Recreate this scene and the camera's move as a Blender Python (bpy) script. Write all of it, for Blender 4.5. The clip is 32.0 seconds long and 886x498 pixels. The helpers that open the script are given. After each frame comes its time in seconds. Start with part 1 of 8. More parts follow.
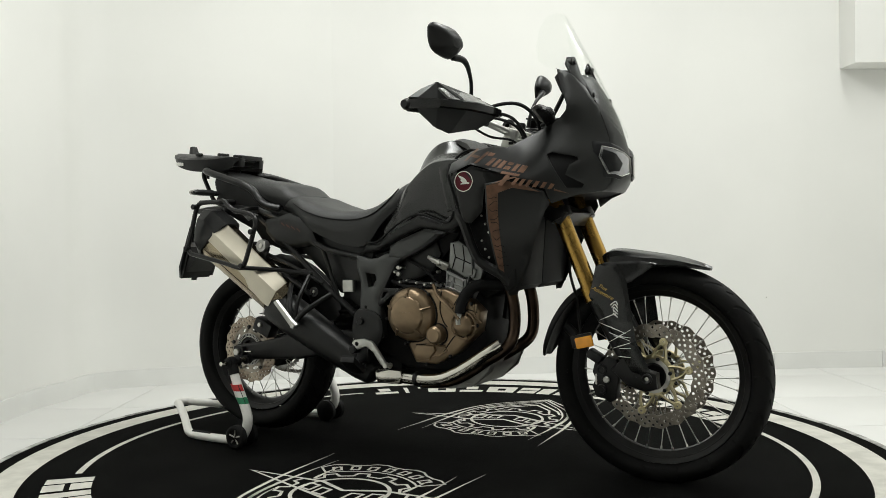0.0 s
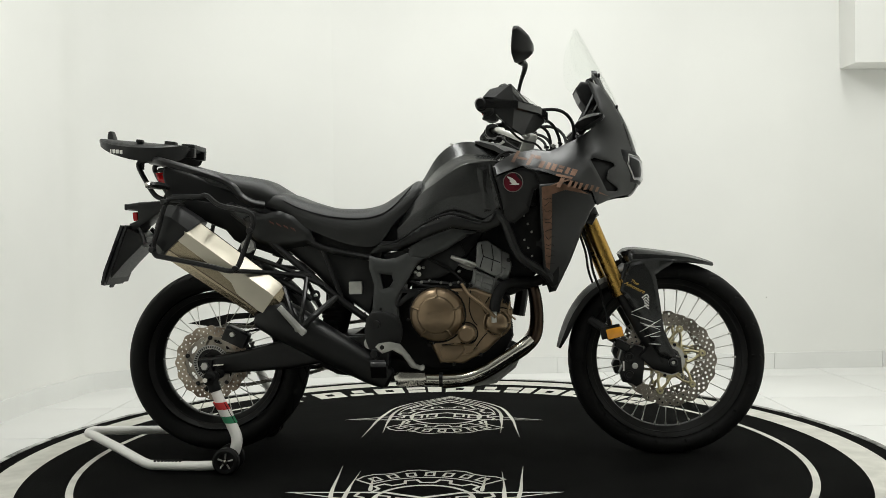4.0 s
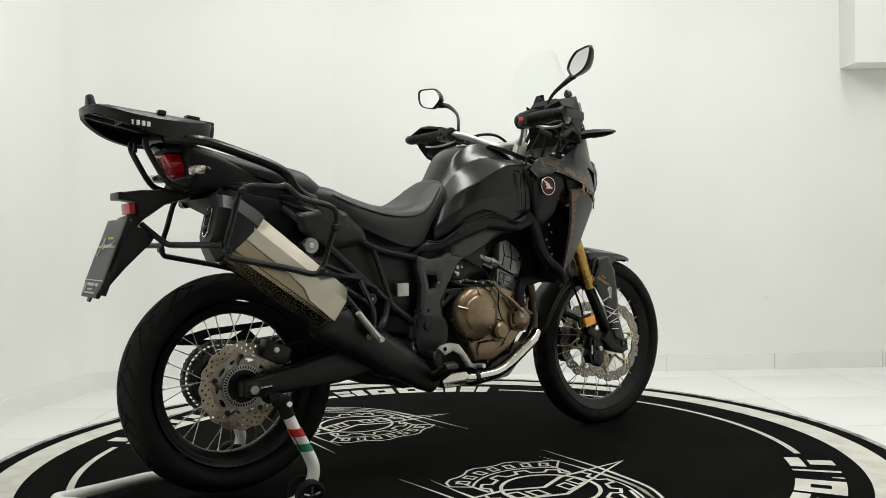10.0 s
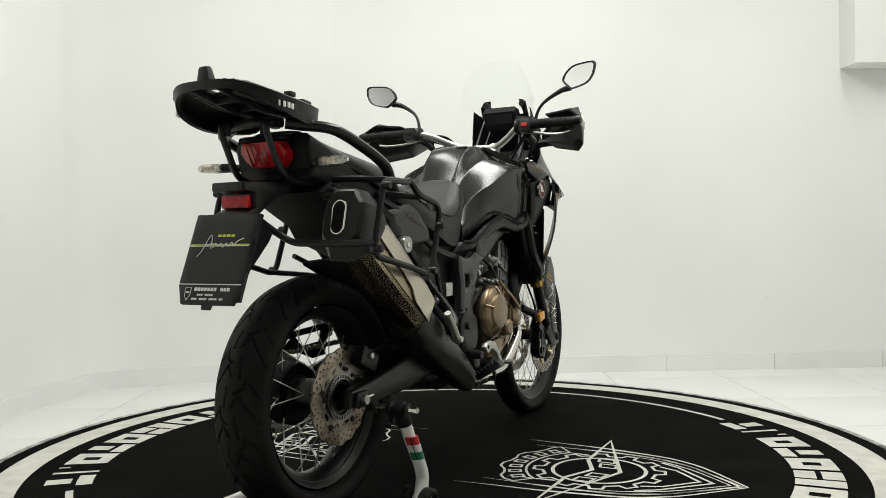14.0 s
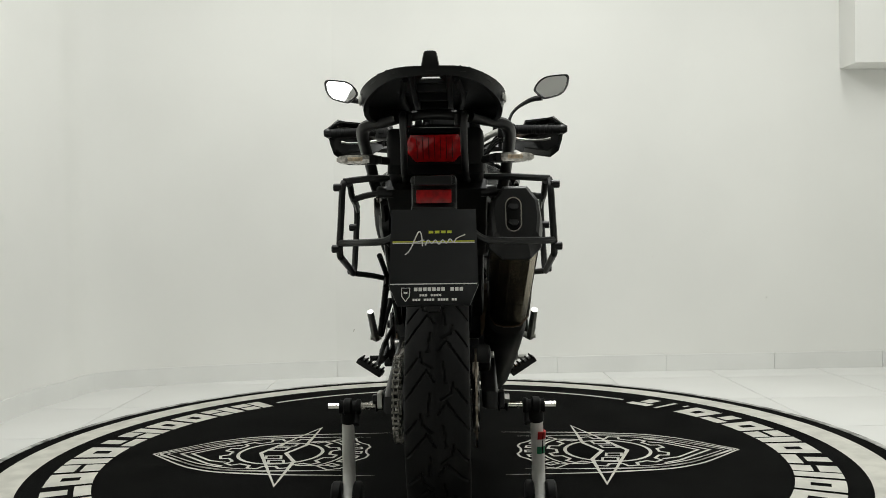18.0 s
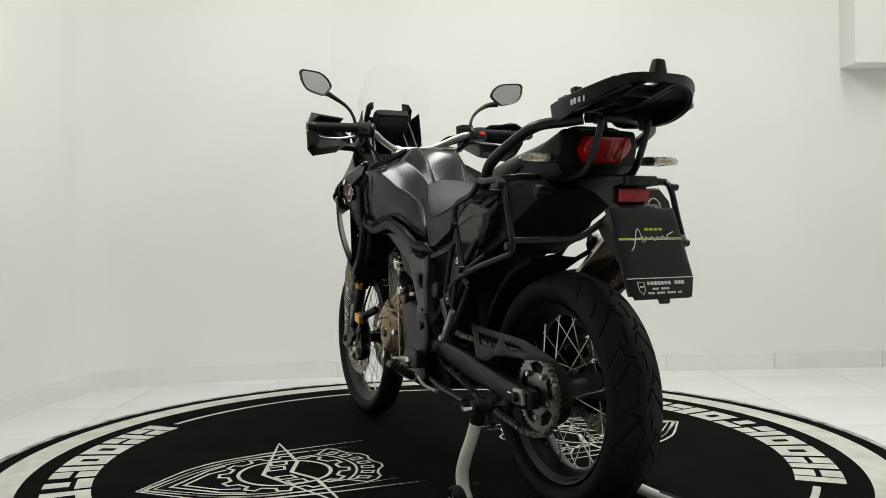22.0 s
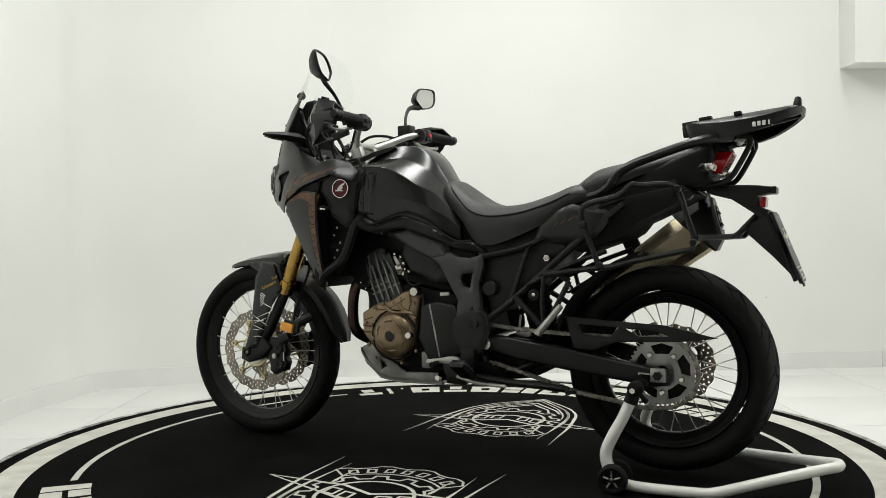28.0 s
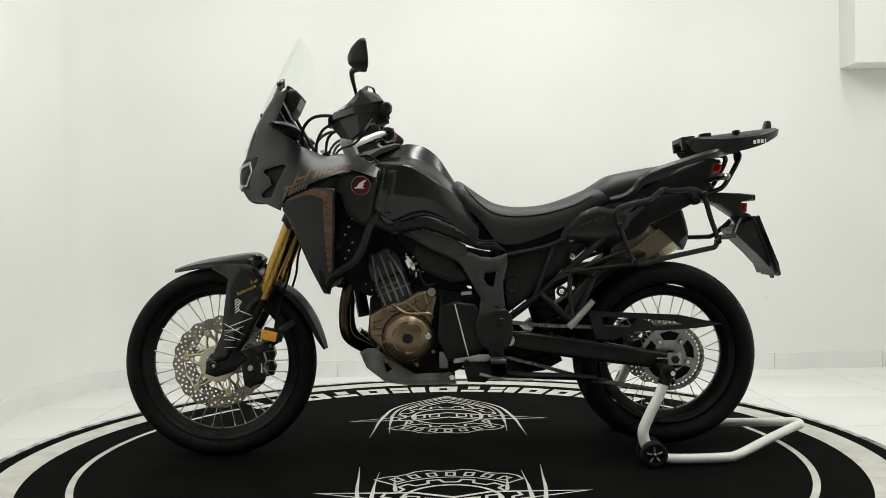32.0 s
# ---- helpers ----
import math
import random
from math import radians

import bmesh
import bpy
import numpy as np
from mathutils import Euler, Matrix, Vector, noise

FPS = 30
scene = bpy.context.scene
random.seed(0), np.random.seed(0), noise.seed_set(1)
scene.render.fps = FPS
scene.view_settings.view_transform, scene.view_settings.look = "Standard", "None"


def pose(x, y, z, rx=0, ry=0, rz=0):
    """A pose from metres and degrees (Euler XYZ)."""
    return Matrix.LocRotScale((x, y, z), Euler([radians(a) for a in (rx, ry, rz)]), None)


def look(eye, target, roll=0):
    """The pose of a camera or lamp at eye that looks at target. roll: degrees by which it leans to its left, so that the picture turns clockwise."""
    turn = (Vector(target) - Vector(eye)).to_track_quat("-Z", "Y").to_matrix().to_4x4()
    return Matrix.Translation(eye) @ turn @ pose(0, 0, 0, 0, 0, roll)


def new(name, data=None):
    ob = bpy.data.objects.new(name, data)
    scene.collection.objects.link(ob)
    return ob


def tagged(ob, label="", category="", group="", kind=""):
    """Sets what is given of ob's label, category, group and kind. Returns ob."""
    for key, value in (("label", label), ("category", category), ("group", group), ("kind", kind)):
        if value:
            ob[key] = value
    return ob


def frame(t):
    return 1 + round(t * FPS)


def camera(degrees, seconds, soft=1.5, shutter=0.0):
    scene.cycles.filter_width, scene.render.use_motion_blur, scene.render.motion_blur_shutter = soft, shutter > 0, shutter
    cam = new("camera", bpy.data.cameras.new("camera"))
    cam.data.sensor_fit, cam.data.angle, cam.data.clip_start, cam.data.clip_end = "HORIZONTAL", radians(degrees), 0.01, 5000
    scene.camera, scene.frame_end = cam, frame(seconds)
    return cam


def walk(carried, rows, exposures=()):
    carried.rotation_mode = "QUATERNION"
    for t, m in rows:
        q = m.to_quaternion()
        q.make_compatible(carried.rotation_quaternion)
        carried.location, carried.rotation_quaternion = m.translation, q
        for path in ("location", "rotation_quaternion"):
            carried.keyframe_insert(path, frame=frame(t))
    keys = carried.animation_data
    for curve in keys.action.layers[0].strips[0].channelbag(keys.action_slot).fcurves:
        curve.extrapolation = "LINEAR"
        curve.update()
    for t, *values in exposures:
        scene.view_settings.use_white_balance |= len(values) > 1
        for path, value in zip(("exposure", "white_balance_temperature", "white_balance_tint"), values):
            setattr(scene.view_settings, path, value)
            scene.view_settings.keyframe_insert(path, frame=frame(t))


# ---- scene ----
from mathutils.geometry import delaunay_2d_cdt, tessellate_polygon

# ---- camera ----
FOV, EYE, YAW, TILT, ROLL = 55.217, (0.0, -2.993, 0.7464), 0.207, -0.618, -0.858
cam = camera(FOV, 32.0, soft=0.85)
AIM = (EYE[0] + math.sin(radians(YAW)), EYE[1] + math.cos(radians(YAW)), EYE[2] + math.tan(radians(TILT)))
VIEW = look(EYE, AIM, ROLL)
walk(cam, [(0.0, VIEW), (32.0, VIEW)], exposures=[(0.0, 0.0), (15.5, 0.0), (17.0, -0.10), (18.0, -0.22), (21.5, -0.22), (22.0, -0.19), (23.0, -0.01), (23.6, 0.0), (32.0, 0.0)])

# the turntable turns at an even speed; 0 is the motorcycle facing along x
START, SPEED = -29.943, 6.5656

# ---- light ----
world = bpy.data.worlds.new("world")
scene.world = world
world.use_nodes = True
world.node_tree.nodes["Background"].inputs[0].default_value = (0.9, 0.95, 1.0, 1)
world.node_tree.nodes["Background"].inputs[1].default_value = 0.05


def ceiling_lamp(x, y, sx, sy, watts):
    data = bpy.data.lights.new("ceiling_panel_light", "AREA")
    data.shape, data.size, data.size_y, data.energy = "RECTANGLE", sx, sy, watts
    data.color = (0.985, 1.0, 0.965)
    lamp = new("ceiling_panel_light", data)
    lamp.location = (x, y, 2.93)
    return lamp


LAMPS = [(-0.82, -0.2, 0.3, 2.4, 36.0), (0.6, -0.2, 0.3, 2.4, 50), (2.2, 0.0, 0.3, 2.2, 26), (0.4, -3.0, 0.3, 1.2, 4)]
for row in LAMPS:
    ceiling_lamp(*row)


# ---- materials ----
def material(name, color, rough=0.5, metal=0.0, vary=0.15, scale=8.0, bump=0.0, bump_scale=120.0, rough_vary=0.1,
             stain=None, coat=0.0, spec=0.5):
    """A surface with two scales of variation: broad tone and fine grain."""
    m = bpy.data.materials.new(name)
    m.use_nodes = True
    nt = m.node_tree
    b = nt.nodes["Principled BSDF"]
    b.inputs["Metallic"].default_value = metal
    b.inputs["Coat Weight"].default_value = coat
    b.inputs["Specular IOR Level"].default_value = spec
    co = nt.nodes.new("ShaderNodeTexCoord")
    n1 = nt.nodes.new("ShaderNodeTexNoise")
    n1.inputs["Scale"].default_value, n1.inputs["Detail"].default_value = scale, 6
    nt.links.new(co.outputs["Object"], n1.inputs["Vector"])
    ramp = nt.nodes.new("ShaderNodeValToRGB")
    lo = stain if stain else tuple(c * (1 - vary) for c in color)
    hi = tuple(min(1, c * (1 + vary)) for c in color)
    ramp.color_ramp.elements[0].position, ramp.color_ramp.elements[1].position = 0.35, 0.62
    ramp.color_ramp.elements[0].color, ramp.color_ramp.elements[1].color = (*lo, 1), (*hi, 1)
    nt.links.new(n1.outputs["Fac"], ramp.inputs["Fac"])
    nt.links.new(ramp.outputs["Color"], b.inputs["Base Color"])
    n2 = nt.nodes.new("ShaderNodeTexNoise")
    n2.inputs["Scale"].default_value, n2.inputs["Detail"].default_value = bump_scale, 4
    nt.links.new(co.outputs["Object"], n2.inputs["Vector"])
    rr = nt.nodes.new("ShaderNodeMapRange")
    rr.inputs["To Min"].default_value, rr.inputs["To Max"].default_value = max(0.02, rough - rough_vary), min(1, rough + rough_vary)
    mix = nt.nodes.new("ShaderNodeMath")
    mix.operation = "MULTIPLY_ADD"
    mix.inputs[1].default_value, mix.inputs[2].default_value = 0.5, 0.25
    nt.links.new(n1.outputs["Fac"], mix.inputs[0])
    nt.links.new(mix.outputs[0], rr.inputs["Value"])
    nt.links.new(rr.outputs["Result"], b.inputs["Roughness"])
    if bump:
        bp = nt.nodes.new("ShaderNodeBump")
        bp.inputs["Strength"].default_value, bp.inputs["Distance"].default_value = bump, 0.002
        nt.links.new(n2.outputs["Fac"], bp.inputs["Height"])
        nt.links.new(bp.outputs["Normal"], b.inputs["Normal"])
    return m


WALL = material("wall_paint", (0.80, 0.80, 0.77), 0.75, vary=0.02, scale=1.2, bump=0.08, bump_scale=60)
# dimness put into the colour: the unseen wall behind darkens the bodywork's reflections
DIMWALL = material("dimmed_wall", (0.22, 0.22, 0.21), 0.75, vary=0.04, scale=1.2, bump=0.08, bump_scale=60)
SCUFF = material("dusty_scuff", (0.36, 0.34, 0.29), 0.8, vary=0.2, scale=200)
SKIRT = material("skirting_tile", (0.765, 0.768, 0.745), 0.4, vary=0.03, scale=3)
CEIL = material("ceiling_paint", (0.8, 0.8, 0.78), 0.8, vary=0.02, scale=1)
TILE = material("floor_tile", (0.69, 0.69, 0.67), 0.55, vary=0.02, scale=2, rough_vary=0.05, spec=0.25)
GROUT = material("grout", (0.55, 0.55, 0.53), 0.9)
CARPET = material("black_mat", (0.0033, 0.0034, 0.0031), 0.95, vary=0.4, scale=5, bump=0.3, bump_scale=900, spec=0.03)
PRINT = material("mat_print", (0.53, 0.52, 0.47), 0.8, vary=0.10, scale=12, bump=0.3, bump_scale=700, spec=0.2)
EDGE = material("scuffed_aluminium_trim", (0.45, 0.45, 0.43), 0.45, metal=0.6, vary=0.3, scale=14, stain=(0.12, 0.12, 0.11))
BODY = material("matte_black_bodywork", (0.0088, 0.0094, 0.0090), 0.34, vary=0.15, scale=6, bump=0.04, bump_scale=300, spec=0.40)
SATIN = material("satin_black_paint", (0.0105, 0.0110, 0.0106), 0.22, vary=0.12, scale=7, spec=0.5, rough_vary=0.04)
PLASTIC = material("grained_black_plastic", (0.0070, 0.0072, 0.0070), 0.38, vary=0.25, scale=14, bump=0.2, bump_scale=500, spec=0.34)
BLACK = material("black_painted_steel", (0.006, 0.006, 0.006), 0.33, vary=0.25, scale=20, bump=0.05, spec=0.32)
FRAME = material("dark_grey_frame_paint", (0.028, 0.030, 0.029), 0.40, vary=0.12, scale=12, spec=0.58)
DARK = material("black_rubber_and_hose", (0.006, 0.006, 0.006), 0.6, vary=0.3, scale=25, spec=0.18)
TYRE = material("tyre_rubber", (0.0050, 0.0050, 0.0048), 0.62, vary=0.35, scale=9, bump=0.2, bump_scale=250, spec=0.16)
TAILPLASTIC = material("dull_black_plastic", (0.0055, 0.0056, 0.0054), 0.5, vary=0.25, scale=14, bump=0.2, bump_scale=500, spec=0.2)
VINYL = material("seat_vinyl", (0.0140, 0.0145, 0.0138), 0.46, vary=0.12, scale=10, bump=0.35, bump_scale=650, spec=0.4)
STEEL = material("brushed_steel", (0.55, 0.54, 0.51), 0.32, metal=1.0, vary=0.2, scale=20)
ROTOR = material("worn_rotor_steel", (0.26, 0.235, 0.20), 0.34, metal=1.0, vary=0.25, scale=18)
CHROME = material("polished_steel", (0.62, 0.60, 0.55), 0.15, metal=1.0, vary=0.08, scale=10)
TITAN = material("satin_silencer_steel", (0.57, 0.53, 0.44), 0.40, metal=1.0, vary=0.10, scale=5)
TINTED = material("heat_tinted_silencer_steel", (0.31, 0.262, 0.185), 0.25, metal=1.0, vary=0.15, scale=6)
BROWN = material("heat_tinted_steel", (0.060, 0.042, 0.031), 0.30, metal=1.0, vary=0.4, scale=9)
BRONZE = material("bronze_engine_paint", (0.235, 0.17, 0.105), 0.30, metal=0.7, vary=0.15, scale=12, bump=0.08, bump_scale=300)
CYL = material("grey_cylinder_casting", (0.22, 0.225, 0.22), 0.36, metal=0.65, vary=0.2, scale=16, bump=0.12, bump_scale=300)
ALU = material("cast_aluminium", (0.5, 0.5, 0.47), 0.38, metal=0.9, vary=0.15, scale=16, bump=0.08)
GOLD = material("gold_anodised_tube", (0.42, 0.26, 0.07), 0.27, metal=1.0, vary=0.1, scale=10)
BRASS = material("pale_gold_carrier", (0.62, 0.55, 0.34), 0.35, metal=0.9, vary=0.1, scale=20)
COPPER = material("copper_decal", (0.125, 0.068, 0.042), 0.42, metal=0.3, vary=0.3, scale=30, spec=0.3)
WHITE = material("white_enamel", (0.84, 0.83, 0.79), 0.3, vary=0.04, scale=9, coat=0.3)
DECAL = material("white_decal", (0.75, 0.74, 0.70), 0.5, vary=0.05)
YELLOW = material("yellow_green_decal", (0.62, 0.65, 0.05), 0.5, vary=0.05)
OCHRE = material("ochre_decal", (0.50, 0.33, 0.06), 0.5, vary=0.1)
RED = material("red_lens", (0.40, 0.006, 0.008), 0.14, vary=0.35, scale=60, spec=0.45)
DEEPRED = material("dark_red_lens_rib", (0.07, 0.002, 0.003), 0.2, vary=0.2, scale=60, spec=0.4)
SIGNALGLASS = material("clear_signal_lens", (0.50, 0.48, 0.44), 0.16, metal=0.55, vary=0.55, scale=95, coat=0.5)
SIGNALBULB = material("pale_amber_bulb", (0.62, 0.50, 0.36), 0.35, vary=0.3, scale=120)
MAROON = material("maroon_badge", (0.105, 0.006, 0.014), 0.35, vary=0.1, spec=0.25)
GREEN = material("green_decal", (0.02, 0.22, 0.10), 0.5)
SIGNAL = material("red_decal", (0.5, 0.02, 0.02), 0.5)
ORANGE = material("orange_lens", (0.85, 0.36, 0.03), 0.16, vary=0.08, scale=40, coat=0.4)


def thin_clear(name, tint, ior):
    """A thin clear sheet: it lets light straight through and only its gloss follows the angle."""
    m = bpy.data.materials.new(name)
    m.use_nodes = True
    nt = m.node_tree
    nt.nodes.remove(nt.nodes["Principled BSDF"])
    see, gloss, mixed, fres = (nt.nodes.new("ShaderNode" + k) for k in ("BsdfTransparent", "BsdfGlossy", "MixShader", "Fresnel"))
    see.inputs["Color"].default_value = (*tint, 1)
    gloss.inputs["Roughness"].default_value = 0.03
    fres.inputs["IOR"].default_value = ior
    cap_it = nt.nodes.new("ShaderNodeMath")
    cap_it.operation = "MINIMUM"
    cap_it.inputs[1].default_value = 0.10
    nt.links.new(fres.outputs[0], cap_it.inputs[0])
    nt.links.new(cap_it.outputs[0], mixed.inputs[0])
    nt.links.new(see.outputs[0], mixed.inputs[1])
    nt.links.new(gloss.outputs[0], mixed.inputs[2])
    nt.links.new(mixed.outputs[0], nt.nodes["Material Output"].inputs["Surface"])
    return m


SCREEN = thin_clear("clear_windscreen", (0.985, 0.99, 0.985), 1.06)
MIRROR = material("mirror_glass", (0.9, 0.9, 0.9), 0.02, metal=1.0, vary=0.0, rough_vary=0.0)
SKID = material("grey_skid_plate_paint", (0.20, 0.20, 0.19), 0.38, metal=0.6, vary=0.25, scale=14)
RUSTY = material("rusty_rotor_steel", (0.31, 0.265, 0.21), 0.38, metal=1.0, vary=0.3, scale=16, stain=(0.17, 0.13, 0.10))
SPROCKET = material("grey_sprocket_steel", (0.33, 0.33, 0.315), 0.32, metal=0.95, vary=0.2, scale=16)
CHAIN = material("greasy_chain_steel", (0.22, 0.21, 0.185), 0.38, metal=0.9, vary=0.45, scale=60)
HEADGLASS = material("dark_headlight_glass", (0.30, 0.30, 0.315), 0.08, metal=0.85, vary=0.25, scale=25, coat=0.8)
GLOSS = material("gloss_black_plastic", (0.006, 0.006, 0.006), 0.14, vary=0.15, scale=20, spec=0.5)
# silver base colour stands in for a bright reflection on gloss black
PAINTED_SHEEN = material("painted_silver_sheen", (0.48, 0.48, 0.47), 0.16, metal=0.7, vary=0.3, scale=40)
DULLRED = material("dull_red_decal", (0.09, 0.028, 0.018), 0.5)
BLUEBLACK = material("gloss_black_plate", (0.009, 0.0095, 0.010), 0.36, vary=0.2, scale=6, spec=0.3)


# ---- mesh tools ----
class Mesh:
    """Vertices and faces of one part."""

    def __init__(self):
        self.v, self.f = [], []

    def add(self, verts, faces):
        n = len(self.v)
        self.v += [tuple(p) for p in verts]
        self.f += [tuple(i + n for i in q) for q in faces]
        return self

    def join(self, other):
        return self.add(other.v, other.f)

    def moved(self, m):
        out = Mesh()
        out.add([m @ Vector(p) for p in self.v], self.f)
        return out

    def mirrored(self):
        out = Mesh()
        out.add([(x, -y, z) for x, y, z in self.v], [q[::-1] for q in self.f])
        return out


def curve(points, n=6, closed=False):
    """A smooth line through the points."""
    p = [Vector(q) for q in points]
    if len(p) < 3:
        return p
    out, k = [], len(p)
    for i in range(k if closed else k - 1):
        a = p[i - 1] if closed or i else p[0] * 2 - p[1]
        b, c = p[i], p[(i + 1) % k]
        d = p[(i + 2) % k] if closed or i + 2 < k else p[-1] * 2 - p[-2]
        for j in range(n):
            t = j / n
            out.append(0.5 * (2 * b + (c - a) * t + (2 * a - 5 * b + 4 * c - d) * t * t + (3 * b - a - 3 * c + d) * t ** 3))
    return out if closed else out + [p[-1]]


def tube(points, r, sides=10, n=5, closed=False, smooth=True, flat=1.0):
    """A round bar along a line; r may be one radius or one for each point."""
    rad = r if isinstance(r, (list, tuple)) else [r] * len(points)
    pts = curve(points, n, closed) if smooth else [Vector(p) for p in points]
    if smooth and len(points) > 2:
        rr = [v.x for v in curve([(a, 0, 0) for a in rad], n, closed)]
    else:
        rr = list(rad)
    k, out = len(pts), Mesh()
    t0 = (pts[1] - pts[0]).normalized()
    up = Vector((0, 1, 0)) if abs(t0.y) < 0.9 else Vector((0, 0, 1))
    verts = []
    for i in range(k):
        a, b = (pts[i - 1], pts[(i + 1) % k]) if closed else (pts[max(0, i - 1)], pts[min(k - 1, i + 1)])
        t = (b - a).normalized()
        up = (up - t * up.dot(t)).normalized()
        side = t.cross(up)
        for j in range(sides):
            w = 2 * math.pi * j / sides
            verts.append(pts[i] + up * math.cos(w) * rr[i] * flat + side * math.sin(w) * rr[i])
    faces = []
    for i in range(k if closed else k - 1):
        for j in range(sides):
            a, b = i * sides + j, i * sides + (j + 1) % sides
            c, d = ((i + 1) % k) * sides + (j + 1) % sides, ((i + 1) % k) * sides + j
            faces.append((a, d, c, b))
    if not closed:
        faces += [tuple(range(sides)), tuple((k - 1) * sides + j for j in range(sides))[::-1]]
    return out.add(verts, faces)


def lathe(profile, n=48, axis="y", at=(0, 0, 0), close=False):
    """A turned body: profile of (radius, height along the axis)."""
    verts, faces, k = [], [], len(profile)
    for i in range(n):
        w = 2 * math.pi * i / n
        for r, h in profile:
            a, b = r * math.cos(w), r * math.sin(w)
            q = {"y": (a, h, b), "x": (h, a, b), "z": (a, b, h)}[axis]
            verts.append((q[0] + at[0], q[1] + at[1], q[2] + at[2]))
    for i in range(n):
        m = (i + 1) % n
        for j in range(k if close else k - 1):
            a, b = j, (j + 1) % k
            q = (i * k + a, i * k + b, m * k + b, m * k + a)
            faces.append(q if axis == "y" else q[::-1])
    out = Mesh()
    return out.add(verts, faces)


def disc(r, h0, h1, n=32, axis="y", at=(0, 0, 0), bevel=0.002):
    """A round plate or drum from h0 to h1 along the axis."""
    s = 1 if h1 > h0 else -1
    return lathe([(1e-5, h0), (r - bevel, h0), (r, h0 + s * bevel), (r, h1 - s * bevel), (r - bevel, h1), (1e-5, h1)], n, axis, at)


def block(cx, cy, cz, sx, sy, sz, turn=(0, 0, 0), bevel=0.004, taper=1.0):
    """A box with chamfered edges; taper narrows its top."""
    out, v = Mesh(), []
    bm = bmesh.new()
    bmesh.ops.create_cube(bm, size=1)
    for p in bm.verts:
        k = taper if p.co.z > 0 else 1.0
        p.co = Vector((p.co.x * sx * k, p.co.y * sy * k, p.co.z * sz))
    if bevel:
        bmesh.ops.bevel(bm, geom=bm.edges[:], offset=min(bevel, 0.3 * min(sx, sy, sz)), segments=2, affect="EDGES", profile=0.6)
    m = pose(cx, cy, cz, *turn)
    bm.verts.index_update()
    out.add([m @ p.co for p in bm.verts], [[p.index for p in q.verts] for q in bm.faces])
    bm.free()
    return out


def prism(outline, y0, y1, bevel=0.005, segments=2):
    """A plate with an outline in x, z and its edges rounded, from y0 to y1."""
    bm, out = bmesh.new(), Mesh()
    a = [bm.verts.new((x, y0, z)) for x, z in outline]
    b = [bm.verts.new((x, y1, z)) for x, z in outline]
    bm.faces.new(a)
    bm.faces.new(b[::-1])
    k = len(a)
    for i in range(k):
        bm.faces.new((a[i], b[i], b[(i + 1) % k], a[(i + 1) % k]))
    bmesh.ops.recalc_face_normals(bm, faces=bm.faces[:])
    if bevel:
        rim = [e for e in bm.edges if abs(e.verts[0].co.y - e.verts[1].co.y) < 1e-6]
        bmesh.ops.bevel(bm, geom=rim, offset=bevel, segments=segments, affect="EDGES", profile=0.5, clamp_overlap=True)
    bmesh.ops.triangulate(bm, faces=[q for q in bm.faces if len(q.verts) > 4])
    bm.verts.index_update()
    out.add([p.co for p in bm.verts], [[p.index for p in q.verts] for q in bm.faces])
    bm.free()
    return out


def inside(p, poly):
    x, y = p
    hit = False
    for (ax, ay), (bx, by) in zip(poly, poly[1:] + poly[:1]):
        if (ay > y) != (by > y) and x < (bx - ax) * (y - ay) / (by - ay) + ax:
            hit = not hit
    return hit


def surface(controls):
    """A smooth height over a plane through (u, v, height) controls."""
    c = np.array(controls, float)
    n = len(c)
    d = np.hypot(c[:, None, 0] - c[None, :, 0], c[:, None, 1] - c[None, :, 1])
    k = np.where(d > 0, d * d * np.log(d + 1e-12), 0) + np.eye(n) * 1e-5
    one = np.c_[np.ones(n), c[:, :2]]
    a = np.block([[k, one], [one.T, np.zeros((3, 3))]])
    w = np.linalg.solve(a, np.r_[c[:, 2], 0, 0, 0])

    def height(u, v):
        r = np.hypot(c[:, 0] - u, c[:, 1] - v)
        q = np.where(r > 0, r * r * np.log(r + 1e-12), 0)
        return float(q @ w[:n] + w[n] + w[n + 1] * u + w[n + 2] * v)
    return height


